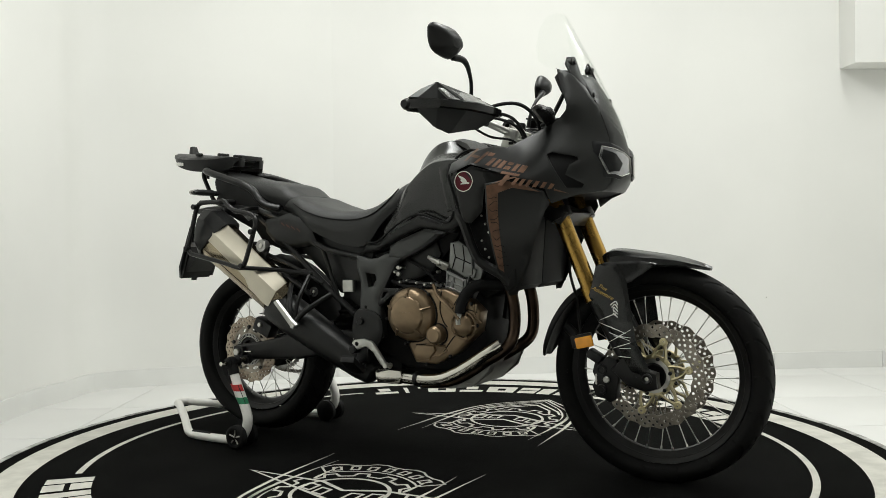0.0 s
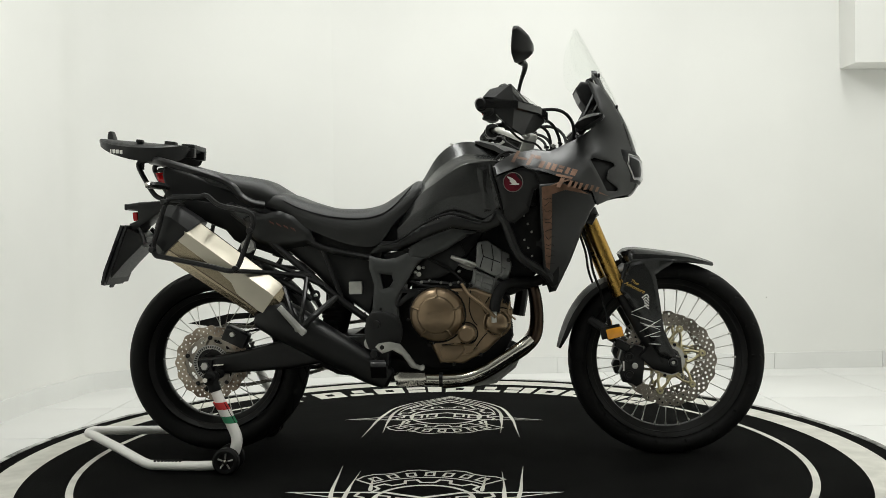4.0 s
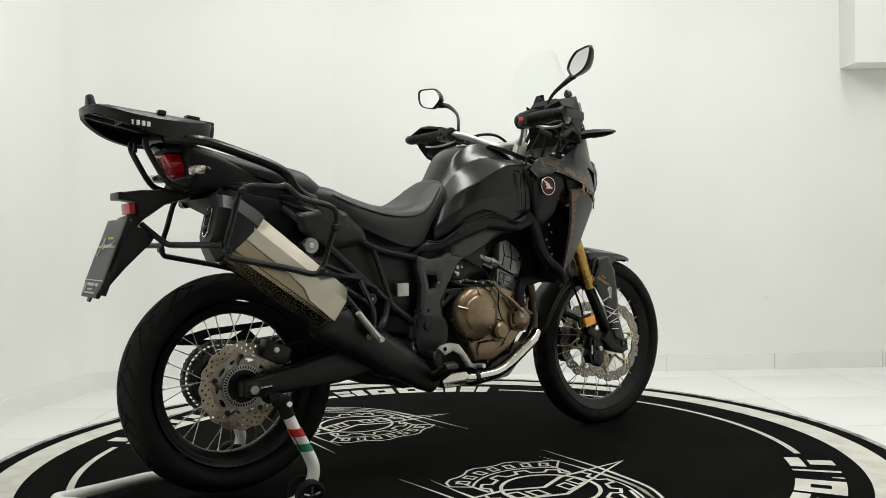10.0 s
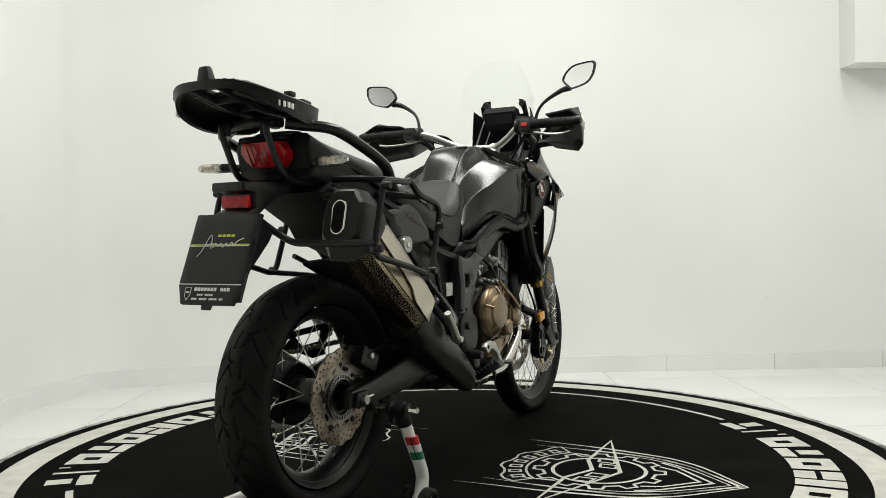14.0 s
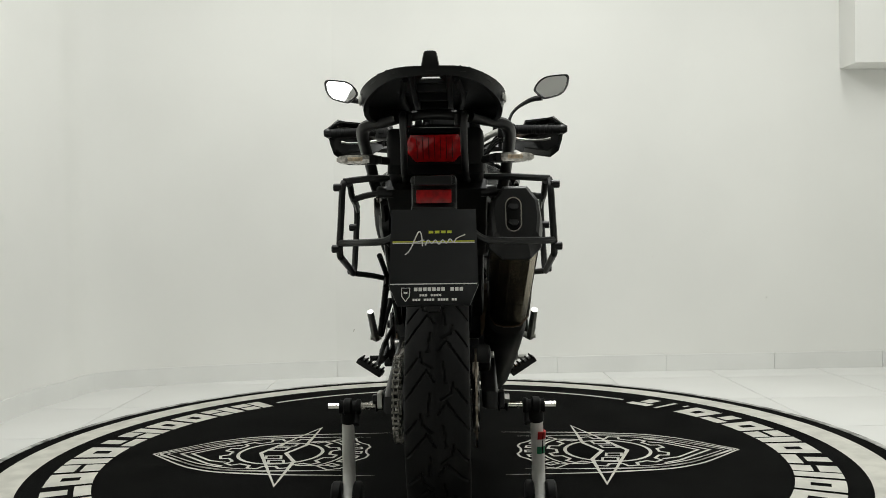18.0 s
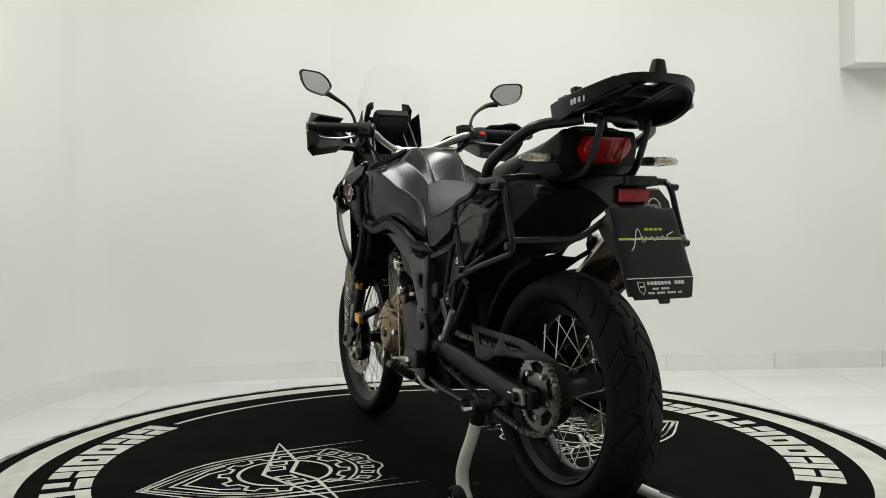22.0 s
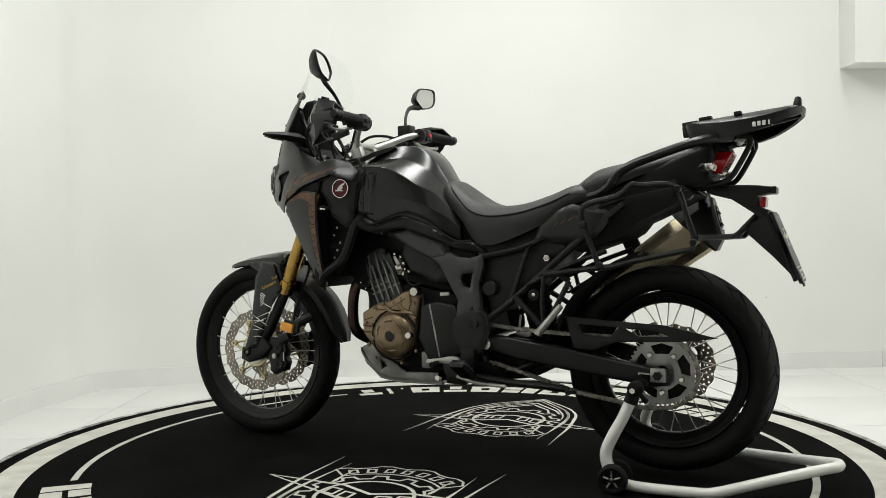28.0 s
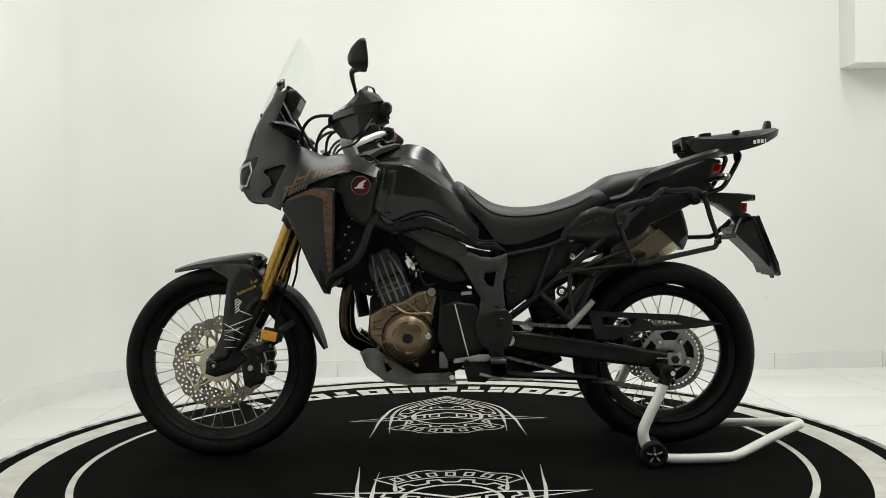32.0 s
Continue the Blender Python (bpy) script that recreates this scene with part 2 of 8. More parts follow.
def panel(outline, height, thick=0.004, step=0.02, holes=(), curl=0.004, lip=0.008, round_it=0, frame_of=None):
    """A moulded shell: an outline in the plane, a height over it, a thickness, rounded lips and holes.
    frame_of(u, v, h) places it; as it stands it is (x, y, z) = (u, h, v)."""
    put = frame_of or (lambda u, v, h: (u, h, v))
    loops = []
    for loop in (outline, *holes):
        pts = [(q.x, q.y) for q in curve([(a, b, 0) for a, b in loop], round_it, True)] if round_it else list(loop)
        dense = []
        for (ax, ay), (bx, by) in zip(pts, pts[1:] + pts[:1]):
            k = max(1, int(math.hypot(bx - ax, by - ay) / step + 0.5))
            dense += [(ax + (bx - ax) * i / k, ay + (by - ay) * i / k) for i in range(k)]
        loops.append(dense)
    area = sum(a[0] * b[1] - a[1] * b[0] for a, b in zip(loops[0], loops[0][1:] + loops[0][:1]))
    if area < 0:
        loops[0].reverse()
    pts, edges = [], []
    for loop in loops:
        n = len(pts)
        pts += loop
        edges += [(n + i, n + (i + 1) % len(loop)) for i in range(len(loop))]
    rim = np.array(pts)
    nrim = len(pts)
    inner = []
    for loop in loops:
        ring = np.array(loop)
        tang = np.roll(ring, -1, 0) - np.roll(ring, 1, 0)
        tang /= np.maximum(1e-9, np.hypot(tang[:, 0], tang[:, 1]))[:, None]
        for s in (1, -1):
            inner += [tuple(q) for q in ring + s * lip * np.c_[-tang[:, 1], tang[:, 0]]]
    u0, v0 = rim.min(0)
    u1, v1 = rim.max(0)
    for i in range(int((u1 - u0) / step) + 1):
        for j in range(int((v1 - v0) / step) + 1):
            inner.append((u0 + (i + 0.5 * (j % 2)) * step, v0 + j * step))
    for q in inner:
        if inside(q, loops[0]) and not any(inside(q, h) for h in loops[1:]):
            d = np.hypot(*(rim - q).T).min()
            if d > 0.6 * lip:
                pts.append(q)
    vv, _, tri, *_ = delaunay_2d_cdt([Vector(q) for q in pts], edges, [], 0, 1e-6)
    keep = []
    for t in tri:
        c = (sum(vv[i].x for i in t) / 3, sum(vv[i].y for i in t) / 3)
        if inside(c, loops[0]) and not any(inside(c, h) for h in loops[1:]):
            keep.append(tuple(t))
    front, back = [], []
    for q in vv:
        h = height(q.x, q.y)
        d = np.hypot(rim[:, 0] - q.x, rim[:, 1] - q.y).min()
        drop = curl * max(0.0, 1 - d / lip) ** 2
        s = 1 if thick >= 0 else -1
        front.append(put(q.x, q.y, h - s * drop))
        back.append(put(q.x, q.y, h - thick))
    n = len(front)
    count = {}
    for t in keep:
        for a, b in zip(t, t[1:] + t[:1]):
            count[(a, b)] = 1
    walls = [(a, b, b + n, a + n) for a, b in count if (b, a) not in count]
    out = Mesh()
    return out.add(front + back, keep + [(t[2] + n, t[1] + n, t[0] + n) for t in keep] + [(w[1], w[0], w[3], w[2]) for w in walls])


def loft(rings, caps=True, closed=True):
    """A skin over rings of equal point counts."""
    k, out, faces = len(rings[0]), Mesh(), []
    verts = [p for ring in rings for p in ring]
    for i in range(len(rings) - 1):
        for j in range(k if closed else k - 1):
            a, b = i * k + j, i * k + (j + 1) % k
            faces.append((a, b, b + k, a + k))
    if caps and closed:
        faces += [tuple(range(k))[::-1], tuple((len(rings) - 1) * k + j for j in range(k))]
    return out.add(verts, faces)


def ribbon(points, width, z, closed=False):
    """A flat printed stroke in the plane z."""
    p = [Vector((x, y)) for x, y in points]
    k, verts, faces = len(p), [], []
    for i in range(k):
        a = p[i - 1] if (closed or i) else p[i]
        b = p[(i + 1) % k] if (closed or i + 1 < k) else p[i]
        d1, d2 = (p[i] - a), (b - p[i])
        d1 = d1.normalized() if d1.length > 1e-9 else d2.normalized()
        d2 = d2.normalized() if d2.length > 1e-9 else d1
        t = (d1 + d2).normalized() if (d1 + d2).length > 1e-6 else d1
        nrm = Vector((-t.y, t.x))
        k2 = 1 / max(0.45, nrm.dot(Vector((-d1.y, d1.x))))
        w = width(i / (k - 1)) if callable(width) else width
        verts += [(*(p[i] + nrm * w * k2 / 2), z), (*(p[i] - nrm * w * k2 / 2), z)]
    for i in range(k if closed else k - 1):
        m = (i + 1) % k
        faces.append((2 * i, 2 * i + 1, 2 * m + 1, 2 * m))
    out = Mesh()
    return out.add(verts, faces)


def finish(name, mesh, mat, angle=38):
    data = bpy.data.meshes.new(name)
    data.from_pydata(mesh.v, [], mesh.f)
    data.validate()
    bm = bmesh.new()
    bm.from_mesh(data)
    bmesh.ops.recalc_face_normals(bm, faces=bm.faces[:])
    bm.to_mesh(data)
    bm.free()
    data.polygons.foreach_set("use_smooth", [True] * len(data.polygons))
    data.set_sharp_from_angle(angle=radians(angle))
    for m in (mat if isinstance(mat, (list, tuple)) else [mat]):
        data.materials.append(m)
    data.update()
    return data


def part(name, mesh, mat, parent, label="", angle=38):
    """One mesh object under a thing or a part."""
    ob = new(name, finish(name, mesh, mat, angle))
    ob.parent = parent
    return tagged(ob, label) if label else ob


def thing(name, mesh=None, mat=None, label="", category="", group="", kind="", angle=38):
    ob = new(name, finish(name, mesh, mat, angle) if mesh else None)
    return tagged(ob, label, category, group, kind)


# ---- room ----
FLOOR_Z, CEIL_Z = -0.03, 2.95
WALL_LINE = [(3.2, 1.93), (-0.6, 1.86), (-1.72, 1.61), (-1.90, 1.24), (-1.95, 0.86), (-1.91, 0.35), (-1.91, -5.2), (3.2, -5.2)]


def wall_run(a, b, z0, z1, thick):
    """A straight wall with its inner face from a to b, seen with the room on its left."""
    ax, ay = a
    bx, by = b
    t = Vector((bx - ax, by - ay)).normalized()
    n = Vector((t.y, -t.x)) * thick
    p = [(ax, ay), (bx, by), (bx + n.x, by + n.y), (ax + n.x, ay + n.y)]
    out = Mesh()
    return out.add([(x, y, z0) for x, y in p] + [(x, y, z1) for x, y in p],
                   [(0, 3, 2, 1), (4, 5, 6, 7), (0, 1, 5, 4), (1, 2, 6, 5), (2, 3, 7, 6), (3, 0, 4, 7)])


def ccw_offset(line, d):
    """The closed line moved inwards by d."""
    out, k = [], len(line)
    for i in range(k):
        a, b, c = Vector(line[i - 1]), Vector(line[i]), Vector(line[(i + 1) % k])
        t1, t2 = (b - a).normalized(), (c - b).normalized()
        n1, n2 = Vector((-t1.y, t1.x)), Vector((-t2.y, t2.x))
        m = (n1 + n2).normalized()
        out.append(tuple(b + m * d / max(0.3, m.dot(n1))))
    return out


def curved_wall(line, z0, z1, thick):
    """A wall that bends without a corner, its inner face along the line."""
    k, inn, out = len(line), [], []
    for i in range(k):
        t = (Vector(line[min(k - 1, i + 1)]) - Vector(line[max(0, i - 1)])).normalized()
        inn.append(Vector(line[i]))
        out.append(Vector(line[i]) + Vector((t.y, -t.x)) * thick)
    return loft([[(p.x, p.y, z0), (p.x, p.y, z1), (q.x, q.y, z1), (q.x, q.y, z0)] for p, q in zip(inn, out)])


inner = ccw_offset(WALL_LINE, 0.012)
bend = [tuple(p.xy) for p in curve([(x, y, 0) for x, y in [(0.4, 1.88)] + WALL_LINE[1:6] + [(-1.91, -0.15)]], 12)][12:61]
thing("wall_bend", curved_wall(bend, FLOOR_Z - 0.05, CEIL_Z, 0.12), WALL, "white plaster wall curving round the corner", "wall", kind="structure", angle=30)
wall_of = {}
for i, name in ((0, "wall_back"), (5, "wall_left"), (6, "wall_behind"), (7, "wall_right")):
    a, b = WALL_LINE[i], WALL_LINE[(i + 1) % len(WALL_LINE)]
    grey = name == "wall_behind"
    wall_of[name] = thing(name, wall_run(a, b, FLOOR_Z - 0.05, CEIL_Z, 0.12), DIMWALL if grey else WALL, "plain wall out of view, darkened to dim reflections" if grey else "plain white painted plaster wall", "wall", kind="structure")
for i in (0, 1, 5, 6, 7):
    sk = thing("baseboard", None, None, "pale grey tiled skirting along the white wall", "baseboard", kind="structure")
    if i == 1:
        low = [tuple(Vector(p) + Vector((-(Vector(q) - Vector(p)).y, (Vector(q) - Vector(p)).x)).normalized() * 0.012) for p, q in zip(bend, bend[1:] + [(bend[-1][0] * 2 - bend[-2][0], bend[-1][1] * 2 - bend[-2][1])])]
        for k in range(0, 48, 8):
            part("skirting_tile", curved_wall(low[k:k + 9], FLOOR_Z, FLOOR_Z + 0.095, 0.0115), SKIRT, sk)
        continue
    a2, b2 = inner[i], inner[(i + 1) % len(inner)]
    run = Vector((b2[0] - a2[0], b2[1] - a2[1]))
    n = max(1, int(run.length / 0.62 + 0.5))
    for k in range(n):
        p, q = Vector(a2) + run * (k / n), Vector(a2) + run * ((k + 1) / n) - run.normalized() * 0.002
        part("skirting_tile", wall_run(tuple(p), tuple(q), FLOOR_Z, FLOOR_Z + 0.095, 0.0115), SKIRT, sk)

ground = Mesh().add([(-2.2, -5.4, FLOOR_Z - 0.012), (3.4, -5.4, FLOOR_Z - 0.012), (3.4, 2.2, FLOOR_Z - 0.012), (-2.2, 2.2, FLOOR_Z - 0.012),
                     (-2.2, -5.4, FLOOR_Z - 0.1), (3.4, -5.4, FLOOR_Z - 0.1), (3.4, 2.2, FLOOR_Z - 0.1), (-2.2, 2.2, FLOOR_Z - 0.1)],
                    [(0, 1, 2, 3), (7, 6, 5, 4), (0, 4, 5, 1), (1, 5, 6, 2), (2, 6, 7, 3), (3, 7, 4, 0)])
floor = thing("floor", ground, GROUT, "white glossy square floor tiles with thin joints", "floor", kind="structure")
thing("ceiling", Mesh().add([(x, y, z) for z in (CEIL_Z, CEIL_Z + 0.1) for x, y in ((-2.2, -5.4), (3.4, -5.4), (3.4, 2.2), (-2.2, 2.2))],
                            [(3, 2, 1, 0), (4, 5, 6, 7), (0, 1, 5, 4), (1, 2, 6, 5), (2, 3, 7, 6), (3, 0, 4, 7)]), CEIL,
      "plain white ceiling", "ceiling", kind="structure")
soffit = block(2.79, 1.83, 2.34, 0.92, 0.2, 1.28, bevel=0.004)
thing("wall_soffit", soffit, WALL, "white boxed-in ledge hanging from the white wall", "soffit", kind="structure")
TILE_SIZE = 0.62
tile_mesh = finish("floor_tile", block(0, 0, -0.006, TILE_SIZE - 0.003, TILE_SIZE - 0.003, 0.012, bevel=0.0012), TILE)
for i in range(-5, 4):
    for j in range(-11, 3):
        t = new("floor_tile", tile_mesh)
        t.parent = floor
        t.location = (0.93 + TILE_SIZE * (i + 0.5), 1.04 + TILE_SIZE * (j + 0.5), FLOOR_Z)

# ---- turntable ----
R_DISC = 1.552
turntable = thing("turntable", lathe([(1e-4, -0.028), (R_DISC - 0.01, -0.028), (R_DISC - 0.004, -0.026), (R_DISC - 0.004, -0.006), (1e-4, -0.006)], 160, "z"), BLACK,
                  "round black turntable with a printed mat on it", "turntable")
part("rim", lathe([(R_DISC - 0.022, -0.004), (R_DISC - 0.020, 0.001), (R_DISC, 0.001), (R_DISC + 0.003, -0.003), (R_DISC + 0.003, -0.0285), (R_DISC - 0.002, -0.0285)], 200, "z"), EDGE, turntable, "scuffed grey metal rim")
mat_part = part("mat", lathe([(1e-4, -0.006), (1e-4, 0.0), (R_DISC - 0.024, 0.0), (R_DISC - 0.021, -0.003), (R_DISC - 0.021, -0.0055)], 160, "z"), CARPET, turntable, "black fabric mat with white print")
INK = 0.0018


def arc(r, a0, a1, n=60):
    return [(r * math.cos(radians(a0 + (a1 - a0) * i / n)), r * math.sin(radians(a0 + (a1 - a0) * i / n))) for i in range(n + 1)]


part("white_ring", ribbon(arc(1.417, 0, 360, 200)[:-1], 0.105, INK, True), PRINT, mat_part, "broad white printed ring")
part("white_line", ribbon(arc(1.212, -41.5, 41.0), 0.022, INK), PRINT, mat_part)
part("white_line", ribbon(arc(1.212, 138.5, 221.0), 0.022, INK), PRINT, mat_part)
for x, z, sx, sz in ((1.887, 0.385, 0.006, 0.006), (1.227, 0.63, 0.003, 0.003), (-0.50, 0.235, 0.004, 0.016), (0.40, 1.72, 0.003, 0.003)):
    y_wall = 1.93 + (3.2 - x) / 3.8 * -0.07
    part("wall_scuff", block(x, y_wall - 0.0008, z, sx, 0.002, sz, (0, 14, 0), 0.0006), SCUFF, wall_of["wall_back"])


def glyph_bar(r0, r1, a0, a1, slot):
    """A letter-sized printed block on the ring, with a slot in it."""
    out = Mesh()
    def seg(ra, rb, aa, ab):
        n = 4
        v = [(r * math.cos(radians(aa + (ab - aa) * i / n)), r * math.sin(radians(aa + (ab - aa) * i / n)), INK) for r in (ra, rb) for i in range(n + 1)]
        out.add(v, [(i, i + 1, n + 2 + i, n + 1 + i) for i in range(n)])
    d, w = r1 - r0, a1 - a0
    if slot == 0:
        seg(r0, r1, a0, a0 + 0.36 * w), seg(r0, r1, a0 + 0.64 * w, a1), seg(r1 - 0.3 * d, r1, a0 + 0.36 * w, a0 + 0.64 * w), seg(r0, r0 + 0.3 * d, a0 + 0.36 * w, a0 + 0.64 * w)
    elif slot == 1:
        seg(r0, r0 + 0.34 * d, a0, a1), seg(r0 + 0.46 * d, r1, a0 + 0.26 * w, a0 + 0.74 * w)
    elif slot == 2:
        seg(r0, r1, a0, a0 + 0.40 * w), seg(r0, r0 + 0.44 * d, a0 + 0.48 * w, a1), seg(r0 + 0.56 * d, r1, a0 + 0.48 * w, a1)
    elif slot == 3:
        seg(r0, r1, a0 + 0.3 * w, a0 + 0.7 * w)
    else:
        seg(r1 - 0.25 * d, r1, a0 + 0.35 * w, a0 + 0.65 * w)
    return out


for first in (43.5, -136.5):
    a = first
    for slot, wide in zip((2, 2, 0, 0, 2, 1, 0, 2, 0, 1, 0, 4, 3, 1), (7.4, 7.2, 7.2, 6.6, 7.4, 6.4, 7.4, 8.8, 7.4, 6.4, 7.4, 2.8, 3.2, 6.4)):
        part("printed_block", glyph_bar(1.152, 1.295, a, a + wide - 0.9, slot), PRINT, mat_part)
        a += wide + 0.1


def emblem():
    """The printed crest, centred on its ring: star along x, crest pointing along y."""
    z, lines = INK, {}
    w = 0.010
    star = [(0.395, -0.078), (0.108, -0.070), (-0.006, -0.020), (-0.118, -0.070), (-0.405, -0.068), (0.0, 0.070)]
    lines["star"] = ribbon(star, 0.014, z + 0.0006, True)
    lines["ring"] = ribbon([(0.147 * math.cos(t), 0.147 * math.sin(t)) for t in np.linspace(0, 2 * math.pi, 49)[:-1]], 0.012, z, True)
    teeth = []
    for i in range(12):
        for da, r in ((-8, 0.178), (-5, 0.207), (5, 0.207), (8, 0.178)):
            t = radians(30 * i + da + 15)
            teeth.append((r * math.cos(t), r * math.sin(t)))
    lines["gear"] = ribbon(teeth, w, z, True)
    crest = (((0.298, -0.368), (0.289, -0.23), (0.281, -0.09), (0.262, 0.05), (0.240, 0.16), (0.205, 0.235), (0.150, 0.31), (0.0, 0.455)),
             ((0.228, -0.302), (0.233, -0.16), (0.233, -0.09), (0.230, 0.05), (0.210, 0.155), (0.178, 0.225), (0.128, 0.295), (0.0, 0.430)),
             ((0.176, -0.243), (0.172, -0.16), (0.166, -0.085)),
             ((0.244, -0.02), (0.222, 0.11), (0.190, 0.195), (0.140, 0.28), (0.0, 0.442)),
             ((0.210, 0.03), (0.196, 0.12), (0.160, 0.205), (0.112, 0.28), (0.0, 0.405)))
    for k, line in enumerate(crest):
        for s in (1, -1):
            pts = curve([(s * x, y, 0) for x, y in line], 6)
            peak = (0.36, 0.36, 0.9, 0.4, 0.4)[k]
            lines["crest_%d_%d" % (k, s)] = ribbon([(p.x, p.y) for p in pts], lambda t: 0.001 + (0.013 if k < 3 else 0.008) * (t / peak if t < peak else 1 - 0.55 * (t - peak) / (1.001 - peak)), z)
    for k, (half, base, tip) in enumerate(((0.135, 0.20, 0.355), (0.095, 0.205, 0.315))):
        lines["chevron_%d" % k] = ribbon([(half * 1.25, base - 0.04), (half, base + 0.02), (0, tip), (-half, base + 0.02), (-half * 1.25, base - 0.04)], w, z)
    a0, a1 = radians(-138), radians(-42)
    inn = [(0.232 * math.cos(t), 0.232 * math.sin(t)) for t in np.linspace(a0, a1, 12)]
    outr = []
    for i, t in enumerate(np.linspace(a1, a0, 15)):
        r = 0.318 if i % 4 < 2 else 0.302
        outr.append((r * math.cos(t), r * math.sin(t)))
    lines["banner"] = ribbon(inn + outr, 0.008, z, True)
    for i in range(7):
        t = a0 + (a1 - a0) * (i + 0.75) / 7.5
        u, n = Vector((-math.sin(t), math.cos(t))), Vector((math.cos(t), math.sin(t)))
        c = n * 0.268
        q = [c + u * sx * 0.013 + n * sy * 0.018 for sx, sy in ((-1, -1), (1, -1), (1, 1), (-1, 1))]
        lines["bar_%d" % i] = ribbon([tuple(p) for p in q], 0.008, z, True)
    for i, (cx, cy) in enumerate(((0.115, -0.008), (0.055, 0.014), (-0.060, 0.012), (-0.120, -0.010))):
        q = [(cx + sx * 0.019, cy + sy * 0.026 + 0.2 * sx * 0.019 * (-1 if cx > 0 else 1)) for sx, sy in ((-1, -1), (1, -1), (1, 1), (-1, 1))]
        lines["label_%d" % i] = ribbon(q, 0.009, z + 0.0006, True)
    return lines


EMBLEM_WORDS = {"star": "star_outline", "ring": "ring", "gear": "gear_outline", "crest": "crest_line", "chevron": "chevron", "banner": "banner", "bar": "printed_block", "label": "printed_block"}
for turn_by, cx, cy in ((0.0, -0.022, 0.573), (180.0, -0.022, -0.576)):
    for key, mesh in emblem().items():
        m = pose(cx, cy, 0, 0, 0, 0) @ (Matrix.Identity(4) if turn_by == 0 else Matrix.Diagonal((1, -1, 1, 1)))
        part(EMBLEM_WORDS[key.split("_")[0]], mesh.moved(m), PRINT, mat_part)

# ---- motorcycle ----
bike = thing("motorcycle", None, None, "matte black adventure motorcycle with gold fork and bronze engine", "motorcycle")
stand = thing("paddock_stand", None, None, "white tubular rear paddock stand holding up the back wheel", "paddock stand")
ORIGIN = pose(-0.787, -0.021, 0)   # the rear axle's foot on the disc


def bp(name, mesh, mat, parent=None, label="", angle=38):
    """A part of the motorcycle, given from its rear axle: x forwards, y to its left, z up."""
    return part(name, mesh.moved(ORIGIN), mat, parent or bike, label, angle)


def both(name, mesh, mat, parent=None, label="", angle=38):
    return [bp(name, mesh, mat, parent, label, angle), bp(name, mesh.mirrored(), mat, parent, label, angle)]


FRONT, REAR = (1.565, 0.010, 0.329), (-0.003, 0.0, 0.334)


def tyre_mesh(at, radius, section, strokes, count, depth=0.0045, n=1120):
    """A tyre with its tread cut in: section is (across, drop from the crown); strokes are lines of (across, along) in
    shares of the half width and of the pitch, cut on one half and, half a pitch on, mirrored on the other."""
    prof = [(p.x, p.y) for p in curve([(a, b, 0) for a, b in section], 14)]
    k = len(prof)
    y = np.array([p[0] for p in prof])
    drop = np.array([p[1] for p in prof])
    half = max(abs(y)) * 0.93
    pitch = 2 * math.pi * radius / count
    w = np.arange(n) / n * 2 * math.pi
    along = w[:, None] * radius + 0 * y[None, :]
    near = np.full((n, k), 1.0)
    for side in (1, -1):
        across = side * y[None, :] + 0 * along
        for line in strokes:
            for (a0, b0), (a1, b1) in zip(line, line[1:]):
                p0 = np.array((a0 * half, (b0 + (0.5 if side < 0 else 0.0)) * pitch))
                d = np.array((a1 * half, (b1 + (0.5 if side < 0 else 0.0)) * pitch)) - p0
                for lap in (-1, 0, 1):
                    u, v = across - p0[0], along % pitch - p0[1] + lap * pitch
                    s = np.clip((u * d[0] + v * d[1]) / (d @ d), 0, 1)
                    near = np.minimum(near, np.hypot(u - s * d[0], v - s * d[1]))
    g = np.clip((0.0029 - near) / 0.0014, 0, 1) * depth * (drop[None, :] < 0.05)
    r = radius - drop[None, :] - g
    xyz = np.stack([at[0] + r * np.cos(w)[:, None], at[1] + y[None, :] + 0 * r, at[2] + r * np.sin(w)[:, None]], -1).reshape(-1, 3)
    faces = []
    for i in range(n):
        m = (i + 1) % n
        for j in range(k - 1):
            faces.append((i * k + j, i * k + j + 1, m * k + j + 1, m * k + j))
    out = Mesh()
    return out.add(xyz.tolist(), faces)


REAR_TREAD = [[(1.0, 0.62), (0.30, 0.14), (0.06, 0.34)], [(0.52, -0.16), (0.44, 0.02), (0.14, 0.12)], [(0.98, 0.18), (0.62, -0.06)], [(0.28, 0.86), (0.20, 0.52)]]
FRONT_TREAD = [[(1.0, 0.60), (0.42, 0.20), (0.10, 0.36)], [(0.70, 0.02), (0.45, -0.12)], [(0.20, 0.80), (0.12, 0.56)]]


